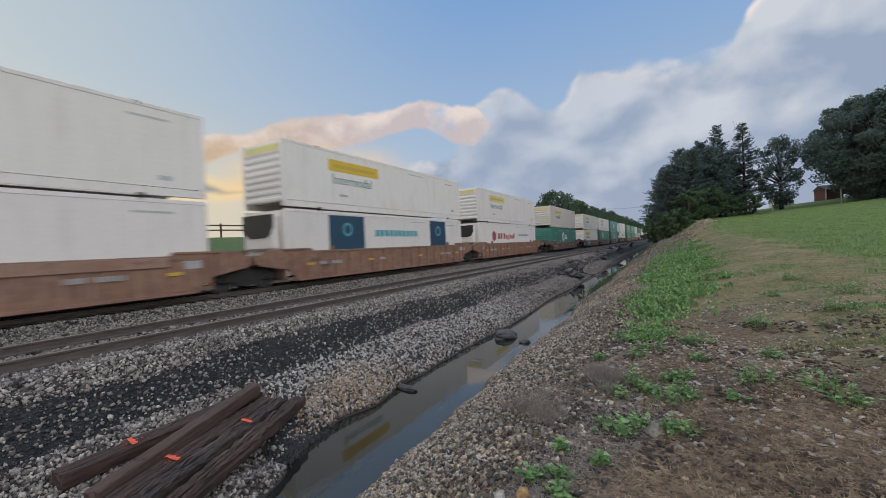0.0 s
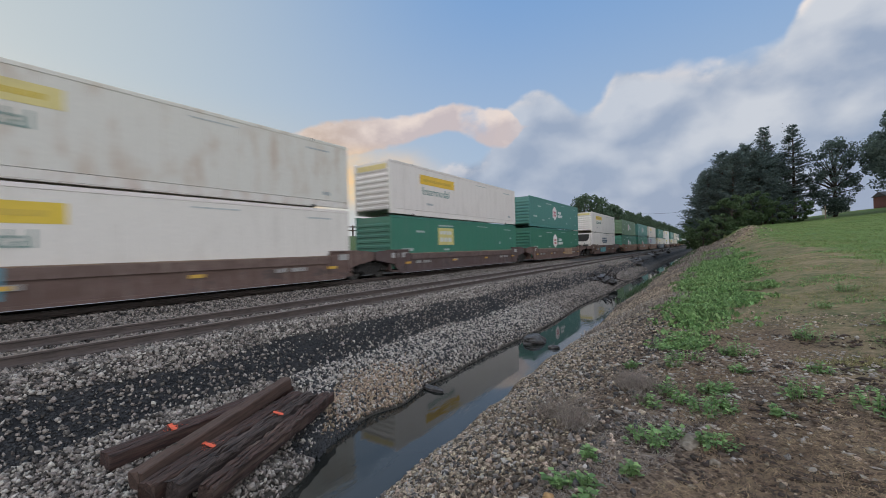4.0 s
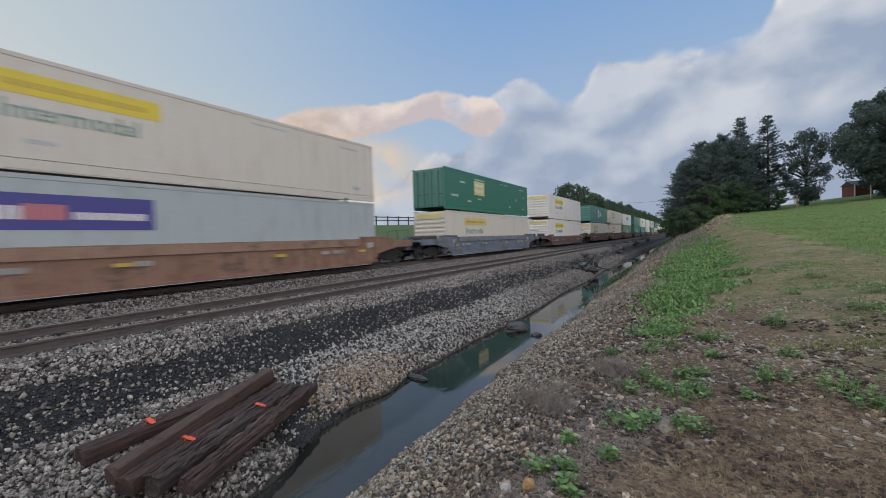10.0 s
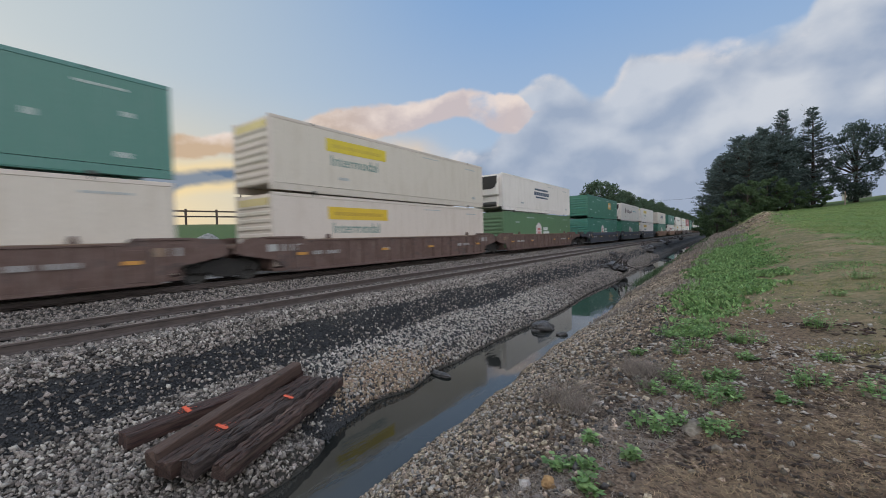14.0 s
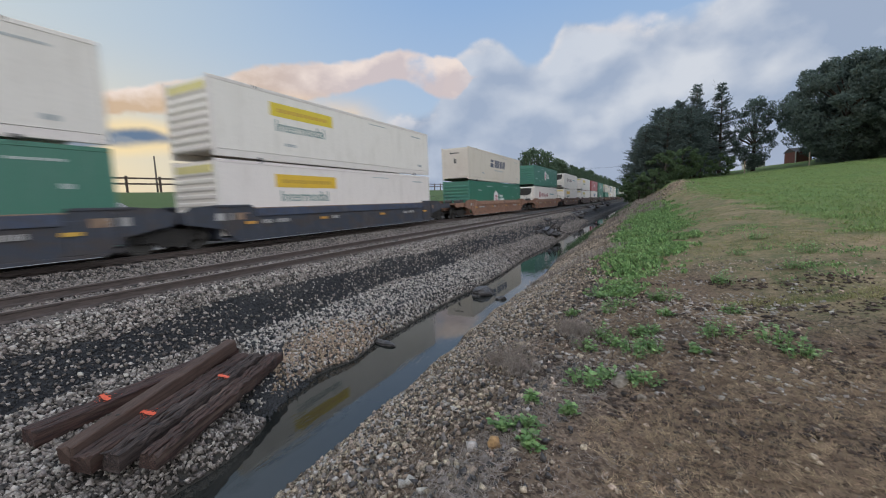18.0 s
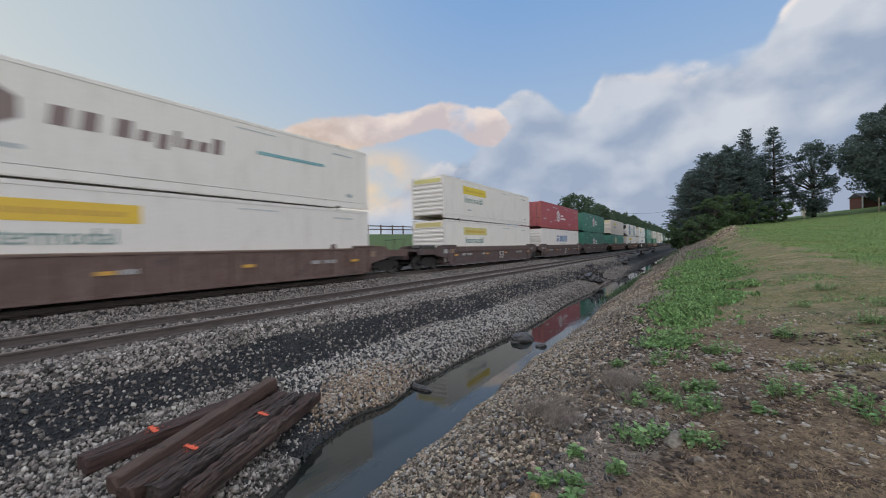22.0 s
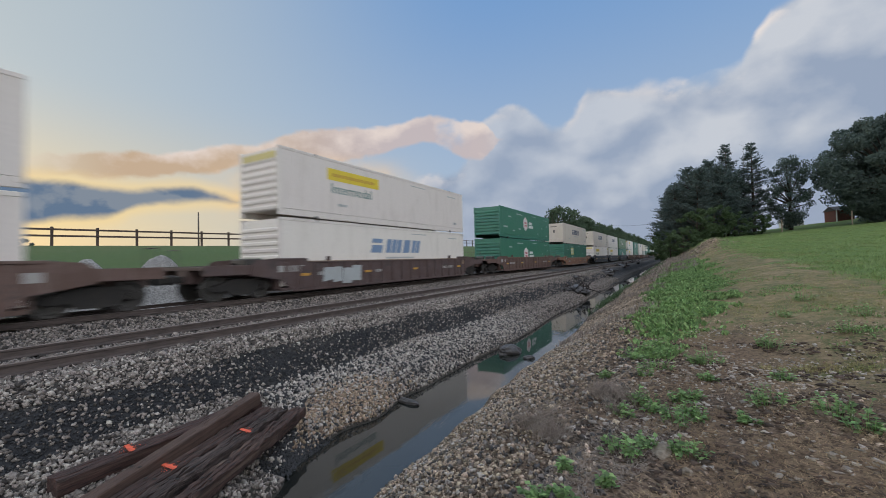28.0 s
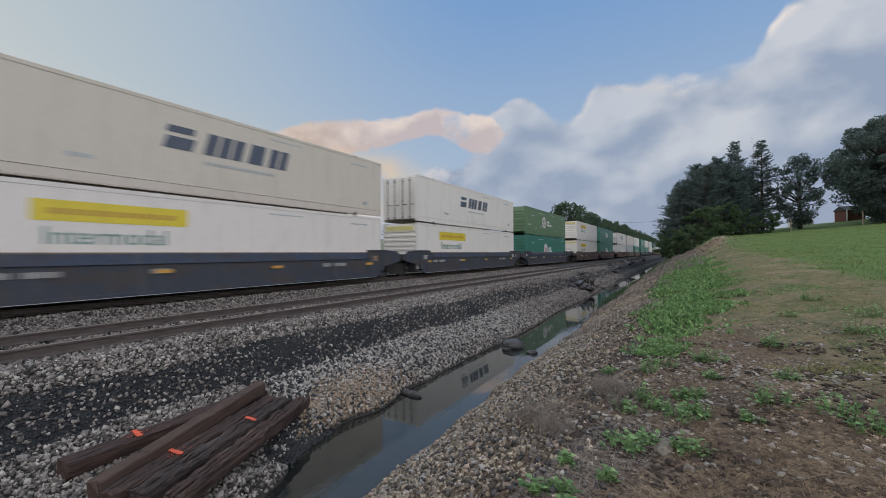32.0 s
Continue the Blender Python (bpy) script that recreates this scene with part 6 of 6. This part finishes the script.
WEEDS = [(-0.79, 2.46, 0.10), (-0.65, 2.47, 0.06), (-0.72, 2.84, 0.06), (-0.58, 2.28, 0.08), (-0.45, 2.78, 0.07), (-0.47, 3.36, 0.17), (-0.33, 3.62, 0.13), (-0.01, 3.64, 0.15), (-0.50, 4.22, 0.12),
         (-0.36, 4.58, 0.17), (-0.26, 4.42, 0.10), (-0.03, 4.25, 0.20), (0.08, 4.42, 0.13), (-0.05, 4.75, 0.12), (0.27, 6.36, 0.22), (0.14, 6.30, 0.12), (-0.30, 5.85, 0.20), (-0.42, 5.50, 0.13), (0.25, 5.47, 0.11),
         (0.69, 4.74, 0.20), (0.46, 4.34, 0.09), (1.14, 4.66, 0.22), (1.22, 4.38, 0.15), (1.08, 7.30, 0.24), (0.93, 5.71, 0.12), (-0.84, 5.40, 0.09), (0.09, 4.82, 0.11), (-0.11, 6.74, 0.18), (2.03, 7.76, 0.24),
         (2.18, 10.9, 0.28), (-0.50, 6.75, 0.22), (-0.32, 6.5, 0.15), (2.6, 9.2, 0.2), (1.6, 9.4, 0.18), (-0.62, 6.25, 0.14)]
for k, (x, y, r) in enumerate(WEEDS):
    weed(x, y, r, 100 + k)


def carpet(name, label, rng, x, y, mat, size, tall, per=3, category="plants"):
    """Many leaves and blades in one mesh, standing on the ground."""
    n = len(x)
    z = ground(x, y)
    base = np.stack([x, y, z], -1)
    v, f = [], []
    for k in range(per):
        a = rng.uniform(0, 6.28, n)
        w = size * rng.uniform(0.6, 1.3, n)
        lean = rng.uniform(0.1, 0.9, n) * tall
        d = np.stack([np.cos(a), np.sin(a), np.zeros(n)], -1)
        o = np.stack([-np.sin(a), np.cos(a), np.zeros(n)], -1) * w[:, None]
        off = rng.uniform(-0.06, 0.06, (n, 3)) * np.array([1, 1, 0])
        up = np.zeros((n, 3))
        up[:, 2] = tall
        tip = base + off + d * lean[:, None] + up * rng.uniform(0.45, 1.1, n)[:, None]
        mid = (base + off + tip) / 2 + up * 0.15
        v.append(np.stack([base + off, mid + o, tip, mid - o], 1))
    v = np.concatenate(v).reshape(-1, 3)
    return tagged(new(name, mesh_of(name, v, np.arange(len(v)).reshape(-1, 4), mat)), label, category, kind="stuff")


rng = np.random.RandomState(77)


def strewn(n, x0, x1, y0, y1, power=1.0):
    return rng.uniform(x0, x1, n), y0 + (y1 - y0) * rng.uniform(0, 1, n) ** power


x, y = strewn(30000, -1.4, 3.4, 6.4, 40, 1.6)
left = -0.62 - 0.012 * (y - 7) + 0.30 * waves(x, y, 1.7, 9) + 0.12 * waves(x, y, 4.3, 8)
right = np.interp(y, [6.4, 7.4, 8.2, 10, 13, 22, 40], [-0.45, -0.15, 0.05, 0.60, 1.0, 1.4, 1.2]) + 0.35 * waves(x, y, 1.9, 10) + 0.14 * waves(x, y, 4.9, 11)
inside = np.minimum(x - left, right - x)
keep = inside + 0.10 * waves(x, y, 6.5, 13) + rng.normal(0, 0.20, len(x)) > 0.03 + 0.9 * soft_step((waves(x, y, 3.1, 18) - 0.45) / 0.5) + 0.4 * soft_step((y - 22) / 16)
x, y = x[keep], y[keep]
bushy = 0.55 + 0.75 * soft_step(0.5 + 0.5 * waves(x, y, 2.6, 28)) + 0.35 * waves(x, y, 7.5, 29)
carpet("creeper_patch", "dense patch of bright green creeping weeds", rng, x, y, WEED, 0.022 + 0.008 * bushy, 0.10 * np.clip(bushy, 0.3, 1.7), 5)
x, y = strewn(34000, 1.6, 26, 11, 66, 1.6)
keep = x + 0.058 * y > 4.6 + 0.5 * waves(x, y, 0.9, 12) + rng.normal(0, 0.3, len(x))
carpet("meadow_grass", "long soft green meadow grass on the hillside", rng, x[keep], y[keep], BLADE, 0.009, 0.10, 4, "grass")
x, y = strewn(26000, -0.8, 5.4, 6.2, 46, 1.7)
keep = (x > 0.9 - 0.05 * (y - 7) + 0.4 * waves(x, y, 1.4, 19)) & (waves(x, y, 1.6, 15) + 0.6 * waves(x, y, 4.4, 17) + rng.normal(0, 0.25, len(x)) > 0.15)
carpet("brow_grass", "short green and yellow grass on the brow", rng, x[keep], y[keep], DRY_BLADE, 0.005, 0.035, 4, "grass")
x, y = strewn(16000, 0.6, 5.4, 6.6, 46, 1.5)
keep = (x > 0.95 - 0.02 * (y - 7)) & (waves(x, y, 2.3, 25) + 0.4 * waves(x, y, 6.1, 26) + rng.normal(0, 0.12, len(x)) > 0.55)
carpet("grass_tufts", "green tufts of grass and clover on the dry brow", rng, x[keep], y[keep], WEED, 0.010, 0.05, 4, "grass")
x, y = strewn(6000, -3.6, -0.5, 9, 70, 1.3)
keep = (waves(x, y, 0.6, 14) > -0.15) & (x > -3.2 - 0.02 * y + 0.9 * soft_step((14 - y) / 6))
carpet("dead_bank_grass", "dull tan dead grass on the ditch bank", rng, x[keep], y[keep], TWIG, 0.008, 0.16, 4, "dry grass")
x, y = strewn(2600, -2.2, 2.6, 26, 56, 1.0)
keep = (waves(x, y, 1.1, 65) > 0.1) & (x < 0.9 + 0.6 * waves(x, y, 0.7, 66))
carpet("dead_bank_grass", "tall dead weeds below the earth mound", rng, x[keep], y[keep], TWIG, 0.012, 0.34, 4, "dry grass")
x, y = strewn(1300, -3.9, -1.2, 34, 75, 1.0)
keep = waves(x, y, 0.5, 16) > 0.1
carpet("bank_plants", "rank green plants on the ditch bank", rng, x[keep], y[keep], SHRUB, 0.03, 0.30, 4)
x, y = rng.normal(-3.75, 0.25, 500), rng.normal(27, 2.2, 500)
carpet("ditch_rushes", "grassy green rushes beside the ditch", rng, x, y, SHRUB, 0.012, 0.32, 4)


def straw_litter(n, x0, x1, y0, y1, seed, mask, mat=None, length=0.046):
    r = np.random.RandomState(seed)
    x, y = r.uniform(x0, x1, n), y0 + (y1 - y0) * r.uniform(0, 1, n) ** 1.5
    k = mask(x, y)
    x, y = x[k], y[k]
    n = len(x)
    a = r.uniform(0, 6.28, n)
    ln = length * r.uniform(0.4, 1.4, n)
    tilt = r.uniform(-0.1, 0.35, n)
    d = np.stack([np.cos(a) * np.cos(tilt), np.sin(a) * np.cos(tilt), np.sin(tilt)], -1) * ln[:, None]
    o = np.stack([-np.sin(a), np.cos(a), np.zeros(n)], -1) * 0.0014
    p = np.stack([x, y, ground(x, y) + 0.006 + r.uniform(0, 0.012, n)], -1)
    up = np.array([0, 0, 0.0025])
    bend = np.stack([-np.sin(a), np.cos(a), np.zeros(n)], -1) * (ln * r.normal(0, 0.16, n))[:, None]
    v = np.stack([p - o, p + o, p + d * 0.5 + o + up + bend, p + d * 0.5 - o + up + bend, p + d], 1).reshape(-1, 3)
    q = np.arange(n)[:, None] * 5
    f = np.concatenate([q + np.array([0, 1, 2, 3])], 0).tolist() + (q + np.array([3, 2, 4])).tolist()
    return tagged(new("dry_straw", mesh_of("dry_straw", v, f, mat or STRAW)), "brown dry straw and cut grass lying on the earth", "straw", kind="stuff")


straw_litter(170000, -0.5, 3.8, -1.5, 9.5, 5, lambda x, y: -1.6 * soft_step((0.8 - y) / 2.2) - 1.4 * soft_step((x - 2.9) / 0.8) + waves(x, y, 1.7, 21) + 0.6 * waves(x, y, 4.1, 23) + 0.45 * soft_step((x - 0.6) / 1.2) + 1.5 * soft_step((4.1 - y) / 1.0) * soft_step((x + 0.35) / 0.5) - 0.35 * soft_step((y - 4.1) / 0.6) + 0.9 * waves(x, y, 13.0, 61) + 0.7 * waves(x, y, 24.0, 62) > 0.45)
straw_litter(26000, -0.3, 2.8, 1.4, 4.4, 9, lambda x, y: waves(x, y, 2.6, 27) + 1.1 * waves(x, y, 15.0, 63) > 0.15, PALE_STRAW, 0.055)
straw_litter(17000, -1.3, 0.1, 1.6, 4.6, 6, lambda x, y: (np.abs(x + 0.55 - 0.28 * (y - 3.1)) < 0.26 + 0.12 * waves(x, y, 3.0, 22)), TWIG, 0.055)
straw_litter(9000, -2.4, 0.2, 0.6, 8.0, 16, lambda x, y: waves(x, y, 2.0, 22) > 0.35, TWIG, 0.07)


straw_litter(26000, -0.9, 3.0, 2.2, 8.6, 12, lambda x, y: waves(x, y, 2.9, 33) + 0.4 * waves(x, y, 6.7, 34) > 0.0, ROOTS, 0.05)
straw_litter(14000, -0.6, 3.2, 4.0, 8.6, 13, lambda x, y: waves(x, y, 2.4, 35) + 0.5 * waves(x, y, 7.0, 36) > 0.25, PALE_STRAW, 0.05)


def dead_brush(x, y, r, seed, long_sticks=0):
    rng = np.random.RandomState(seed)
    t = tagged(new("dead_brush"), "tangle of thin grey dead twigs on the bank", "dead brush")
    s = Shape()
    for k in range(260):
        a = rng.uniform(0, 6.28)
        p = Vector((rng.normal() * r * 0.40, rng.normal() * r * 0.28, 0))
        q = p + Vector((math.cos(a) * r * rng.uniform(0.2, 0.8), math.sin(a) * r * rng.uniform(0.2, 0.8), r * rng.uniform(0.1, 0.75)))
        s.tube([tuple(p), tuple((p + q) / 2 + Vector((0, 0, 0.15 * r))), tuple(q)], [0.0028, 0.002, 0.001], 3, False)
    part("tangle", s.mesh("tangle", TWIG), t)
    for k in range(long_sticks):
        a = rng.uniform(-0.6, 0.6)
        ln = rng.uniform(0.25, 0.55)
        p = Vector((rng.normal() * 0.06, rng.normal() * 0.10, rng.uniform(0.04, 0.12)))
        q = p + Vector((math.cos(a) * ln, math.sin(a) * ln, ln * rng.uniform(0.36, 0.52)))
        stick = Shape().tube([tuple(p), tuple((p + q) / 2 + Vector((0, 0, 0.03))), tuple(q)], [0.0045, 0.0032, 0.0015], 5)
        stick.tube([tuple((p + q) / 2 + Vector((0, 0, 0.03))), tuple((p + q) / 2 + Vector((0.12, 0.10 * (-1) ** k, 0.12)))], [0.003, 0.001], 4)
        part("stick", stick.mesh("stick", PALE_TWIG), t)
    t.matrix_world = pose(x, y, gz(x, y))


for x, y, r, sd, sticks in ((-0.64, 4.58, 0.26, 1, 0), (-0.98, 3.60, 0.22, 2, 0), (-1.29, 4.08, 0.36, 3, 8), (-0.72, 4.75, 0.20, 4, 3), (-0.58, 4.25, 0.14, 5, 0)):
    dead_brush(x, y, r, sd, sticks)

# stones half buried in the bare earth of the brow
lump("half_buried_rock", "blocky orange-tan rock on the stony bank", "rock", -0.81, 2.25, gz(-0.81, 2.25) + 0.02, 0.045, 0.035, 0.045, 17, RUSTY_ROCK)
lump("half_buried_rock", "flat tan rock half buried in earth beside weeds", "rock", -0.17, 3.60, gz(-0.15, 3.60) + 0.005, 0.13, 0.07, 0.035, 11, TAN_ROCK)
lump("half_buried_rock", "small pale rock lying on bare earth", "rock", 0.0, 3.32, gz(0.0, 3.32) + 0.01, 0.035, 0.03, 0.028, 12, TAN_ROCK)
lump("half_buried_rock", "small pale rock lying on bare earth", "rock", 1.02, 4.62, gz(1.02, 4.62) + 0.01, 0.06, 0.04, 0.03, 13, TAN_ROCK)
lump("half_buried_rock", "small pale rock lying on bare earth", "rock", 0.72, 5.35, gz(0.72, 5.35) + 0.008, 0.05, 0.04, 0.025, 14, TAN_ROCK)


# ---- loose stones ----
PHI = 1.618
ICO = np.array([(-1, PHI, 0), (1, PHI, 0), (-1, -PHI, 0), (1, -PHI, 0), (0, -1, PHI), (0, 1, PHI), (0, -1, -PHI), (0, 1, -PHI), (PHI, 0, -1), (PHI, 0, 1), (-PHI, 0, -1), (-PHI, 0, 1)]) / 1.9
ICOF = np.array([(0, 11, 5), (0, 5, 1), (0, 1, 7), (0, 7, 10), (0, 10, 11), (1, 5, 9), (5, 11, 4), (11, 10, 2), (10, 7, 6), (7, 1, 8), (3, 9, 4), (3, 4, 2), (3, 2, 6), (3, 6, 8), (3, 8, 9), (4, 9, 5), (2, 4, 11), (6, 2, 10), (8, 6, 7), (9, 8, 1)])

OCTA = np.array([(1, 0, 0), (-1, 0, 0), (0, 1, 0), (0, -1, 0), (0, 0, 1), (0, 0, -1)]) * 1.25
OCTAF = np.array([(0, 2, 4), (2, 1, 4), (1, 3, 4), (3, 0, 4), (2, 0, 5), (1, 2, 5), (3, 1, 5), (0, 3, 5)])


def stones(name, label, x, y, size, mat, seed, sink=0.28, plain=False, flat=1.0):
    r = np.random.RandomState(seed)
    n = len(x)
    solid, sides = (OCTA, OCTAF) if plain else (ICO, ICOF)
    m = len(solid)
    v = solid[None] * (1 + r.uniform(-0.36, 0.36, (n, m, 1)))
    v = v * (size[:, None, None] * r.uniform(0.40, 1.2, (n, 1, 3)) * 0.5)
    q = r.normal(size=(n, 4))
    q /= np.linalg.norm(q, axis=1, keepdims=True)
    w, a, b_, c = q.T
    rot = np.stack([1 - 2 * (b_ * b_ + c * c), 2 * (a * b_ - c * w), 2 * (a * c + b_ * w), 2 * (a * b_ + c * w), 1 - 2 * (a * a + c * c), 2 * (b_ * c - a * w),
                    2 * (a * c - b_ * w), 2 * (b_ * c + a * w), 1 - 2 * (a * a + b_ * b_)], -1).reshape(n, 3, 3)
    v = np.einsum("nij,nkj->nki", rot, v) * np.array([1, 1, flat])
    v += np.stack([x, y, ground(x, y) + size * sink], -1)[:, None]
    f = (sides[None] + m * np.arange(n)[:, None, None]).reshape(-1, 3)
    me = bpy.data.meshes.new(name)
    me.vertices.add(m * n)
    me.vertices.foreach_set("co", v.astype(np.float32).ravel())
    me.loops.add(f.size)
    me.loops.foreach_set("vertex_index", f.astype(np.int32).ravel())
    me.polygons.add(len(f))
    me.polygons.foreach_set("loop_start", np.arange(0, f.size, 3, dtype=np.int32))
    me.polygons.foreach_set("loop_total", np.full(len(f), 3, np.int32))
    me.update(calc_edges=True)
    me.validate()
    me.materials.append(mat)
    return tagged(new(name, me), label, "stones", kind="stuff")


rs = np.random.RandomState(12)


def field(n, x0, x1, y0, y1, power=1.0):
    return rs.uniform(x0, x1, n), y0 + (y1 - y0) * rs.uniform(0, 1, n) ** power


def drift_of(y):
    return -0.021 * np.clip(y - 5, -4, 60) + 0.10 * np.sin(y * 0.55) * soft_step((y - 3) / 8)


def in_strip(x, y):
    return (x > -7.15 + 0.12 * waves(x, y, 1.2, 31)) & (x < -6.35 + 0.16 * waves(x, y, 0.9, 32))


x, y = field(76000, -7.9, -3.9, -4.5, 15, 1.0)
keep = ground(x, y) > WATER + 0.015
spill = ((x + 4.85 + 0.10 * waves(x, y, 4.0, 36)) / 0.32) ** 2 + ((y - 4.02) / 0.60) ** 2 < 1
dark = (in_strip(x, y) & (rs.uniform(0, 1, len(x)) < 0.86 + 0.14 * waves(x, y, 2.2, 38))) | spill
light = keep & ~dark
stones("ballast", "sharp grey crushed ballast stones", x[light], y[light], 0.032 + 0.048 * rs.uniform(0, 1, light.sum()) ** 1.5, STONE, 1, 0.22, True)
stones("coal_fines", "black wet fines and dark stones", x[dark], y[dark], rs.uniform(0.022, 0.045, dark.sum()), DARK_STONE, 2, 0.2, True)
x, y = field(34000, -8.0, -4.8, 15, 48, 1.25)
keep = (x < -4.85 + drift_of(y)) & ~(in_strip(x, y) & (rs.uniform(0, 1, len(x)) < 0.8))
stones("ballast", "sharp grey crushed ballast stones", x[keep], y[keep], rs.uniform(0.055, 0.105, keep.sum()), STONE, 3, plain=True)
x, y = field(62000, -13.9, -7.5, -4.0, 44, 1.15)
keep = (np.abs(np.abs(x - RAIL_X) - GAUGE / 2) > 0.1)
stones("ballast", "sharp grey crushed ballast stones", x[keep], y[keep], rs.uniform(0.05, 0.09, keep.sum()), STONE, 4, plain=True)
x, y = field(52000, -3.5, -0.4, -2.6, 15, 1.1)
keep = (x > -3.25 + drift_of(y)) & (rs.uniform(0, 1, len(x)) < np.clip(1.28 - (x + 3.3) * 0.42 + 0.14 * waves(x, y, 2.4, 41), 0.10, 1) * soft_step((y + 2.6) / 1.5))
stones("bank_stones", "tan and brown broken stones on the ditch bank", x[keep], y[keep], (0.019 + 0.048 * rs.uniform(0, 1, keep.sum()) ** 2.0), TAN_STONE, 5, 0.2, True, 0.7)
x, y = field(15000, -4.6, -0.9, 15, 46, 1.3)
keep = (x > -3.15 + drift_of(y)) & (x < -0.75 - 0.03 * (y - 15) + 0.35 * waves(x, y, 1.1, 42))
stones("bank_stones", "brown broken stones far along the ditch bank", x[keep], y[keep], rs.uniform(0.04, 0.09, keep.sum()), TAN_STONE, 15, 0.2, True, 0.7)
x, y = field(9000, -0.9, 3.2, -1.0, 10, 1.1)
keep = waves(x, y, 2.0, 37) + rs.uniform(-0.7, 0.7, len(x)) > 0.0
x, y = x[keep], y[keep]
stones("bank_stones", "scattered small pale stones on bare earth", x, y, 0.012 + 0.050 * rs.uniform(0, 1, len(x)) ** 2.2, TAN_STONE, 6, 0.10, False, 0.65)
x, y = rs.normal(-5.22, 0.28, 3600), rs.normal(5.35, 0.75, 3600)
keep = (ground(x, y) > WATER + 0.02) & (y > 4.3 - 1.2 * (x + 5.2))
stones("ballast", "rusty tan gravel beside the sleepers", x[keep], y[keep], rs.uniform(0.035, 0.07, keep.sum()), RUSTY_STONE, 8, 0.62)
# spill of black fines at the end of the sleeper pile
x, y = rs.normal(-4.84, 0.15, 1700), rs.normal(4.03, 0.27, 1700)
stones("coal_fines", "spill of black fines beside the sleepers", x, y, rs.uniform(0.03, 0.055, 1700), DARK_STONE, 7, 0.42)

# rubble on the bare mound
x, y = rs.normal(1.7, 1.1, 900), rs.normal(42, 3.4, 900)
stones("bank_stones", "tan rubble on the bare earth mound", x, y, rs.uniform(0.06, 0.20, 900), TAN_STONE, 16, 0.1, True, 0.7)

# paler stones strewn over the ballast
x, y = field(19000, -7.8, -4.1, -4.0, 16, 1.0)
keep = (ground(x, y) > WATER + 0.03) & ~(in_strip(x, y) & (rs.uniform(0, 1, len(x)) < 0.88))
stones("ballast", "pale crushed stones among the ballast", x[keep], y[keep], 0.028 + 0.044 * rs.uniform(0, 1, keep.sum()) ** 1.5, PALE_STONE, 10, 0.40, True)
x, y = field(6500, -3.3, -0.7, -1.5, 14, 1.1)
keep = (x > -3.1 + drift_of(y)) & (rs.uniform(0, 1, len(x)) < np.clip(1.2 - (x + 3.3) * 0.45, 0.1, 1))
stones("bank_stones", "pale broken stones on the ditch bank", x[keep], y[keep], 0.022 + 0.05 * rs.uniform(0, 1, keep.sum()) ** 1.8, PALE_STONE, 11, 0.30, True, 0.7)
x, y = field(3800, -3.2, -0.4, -1.5, 12, 1.1)
keep = x > -3.0 + drift_of(y)
stones("bank_stones", "dark brown clods and stones on the ditch bank", x[keep], y[keep], 0.02 + 0.04 * rs.uniform(0, 1, keep.sum()) ** 1.8, BOULDER, 12, 0.28, True)

# flat pale chips gathered on the bare earth
x, y = rs.normal(0.60, 0.42, 700), rs.normal(5.6, 0.60, 700)
stones("bank_stones", "flat pale stone chips on bare brown earth", x, y, 0.016 + 0.042 * rs.uniform(0, 1, 700) ** 2.0, PALE_STONE, 9, 0.05, True, 0.5)

# clods and larger pale stones that break up the bare earth of the brow
x, y = field(4200, -0.9, 2.6, 2.6, 7.6, 1.0)
keep = waves(x, y, 2.6, 71) + 0.8 * waves(x, y, 7.0, 72) > 0.0
stones("earth_clods", "dark brown clods of loose earth on the brow", x[keep], y[keep], 0.03 + 0.06 * rs.uniform(0, 1, keep.sum()) ** 2, CLOD, 21, 0.06, True, 0.45)
x, y = field(2200, -0.9, 1.9, 3.4, 8.6, 1.1)
keep = waves(x, y, 1.8, 73) + 0.8 * waves(x, y, 6.0, 74) > 0.15
stones("bank_stones", "pale flat stones lying on the brow", x[keep], y[keep], 0.022 + 0.05 * rs.uniform(0, 1, keep.sum()) ** 2, PALE_STONE, 22, 0.06, True, 0.5)
# larger pale and dark stones along the shoulder above the water
x, y = field(5200, -6.35, -4.6, 4.4, 17, 1.2)
keep = ground(x, y) > WATER + 0.04
stones("ballast", "larger pale stones on the ballast shoulder", x[keep], y[keep], rs.uniform(0.05, 0.09, keep.sum()), PALE_STONE, 23, 0.36, True)
x, y = field(5200, -6.35, -4.6, 4.4, 17, 1.2)
keep = ground(x, y) > WATER + 0.04
stones("ballast", "larger dark stones on the ballast shoulder", x[keep], y[keep], rs.uniform(0.05, 0.085, keep.sum()), DARK_STONE, 24, 0.40, True)

# the single larger stones nearest to the camera
one = []
for k in range(5):
    r = np.random.RandomState(40 + k)
    v = ICO * (1 + r.uniform(-0.38, 0.30, (12, 1))) * r.uniform(0.7, 1.2, 3) * 0.5
    one.append(mesh_of("stone", v, ICOF, (STONE, TAN_STONE)[k % 2]))
x, y = field(300, -3.2, -0.8, 1.6, 5.5, 1.2)
for k in range(300):
    sz = rs.uniform(0.035, 0.08)
    st = part("stone", one[k % 5], earth_sheet, (x[k], y[k], gz(x[k], y[k]) + sz * 0.15))
    st.rotation_euler = tuple(rs.uniform(0, 6.28, 3))
    st.scale = (sz, sz, sz)


# ---- the train rolls past at an even pace ----
def motions():
    for thing in TRAIN:
        p = thing.matrix_world.translation.copy()
        walk(thing, [(t, pose(p.x, p.y - SPEED * t, p.z)) for t in (0.0, 8.0, 16.0, 24.0, 32.0)])


motions()
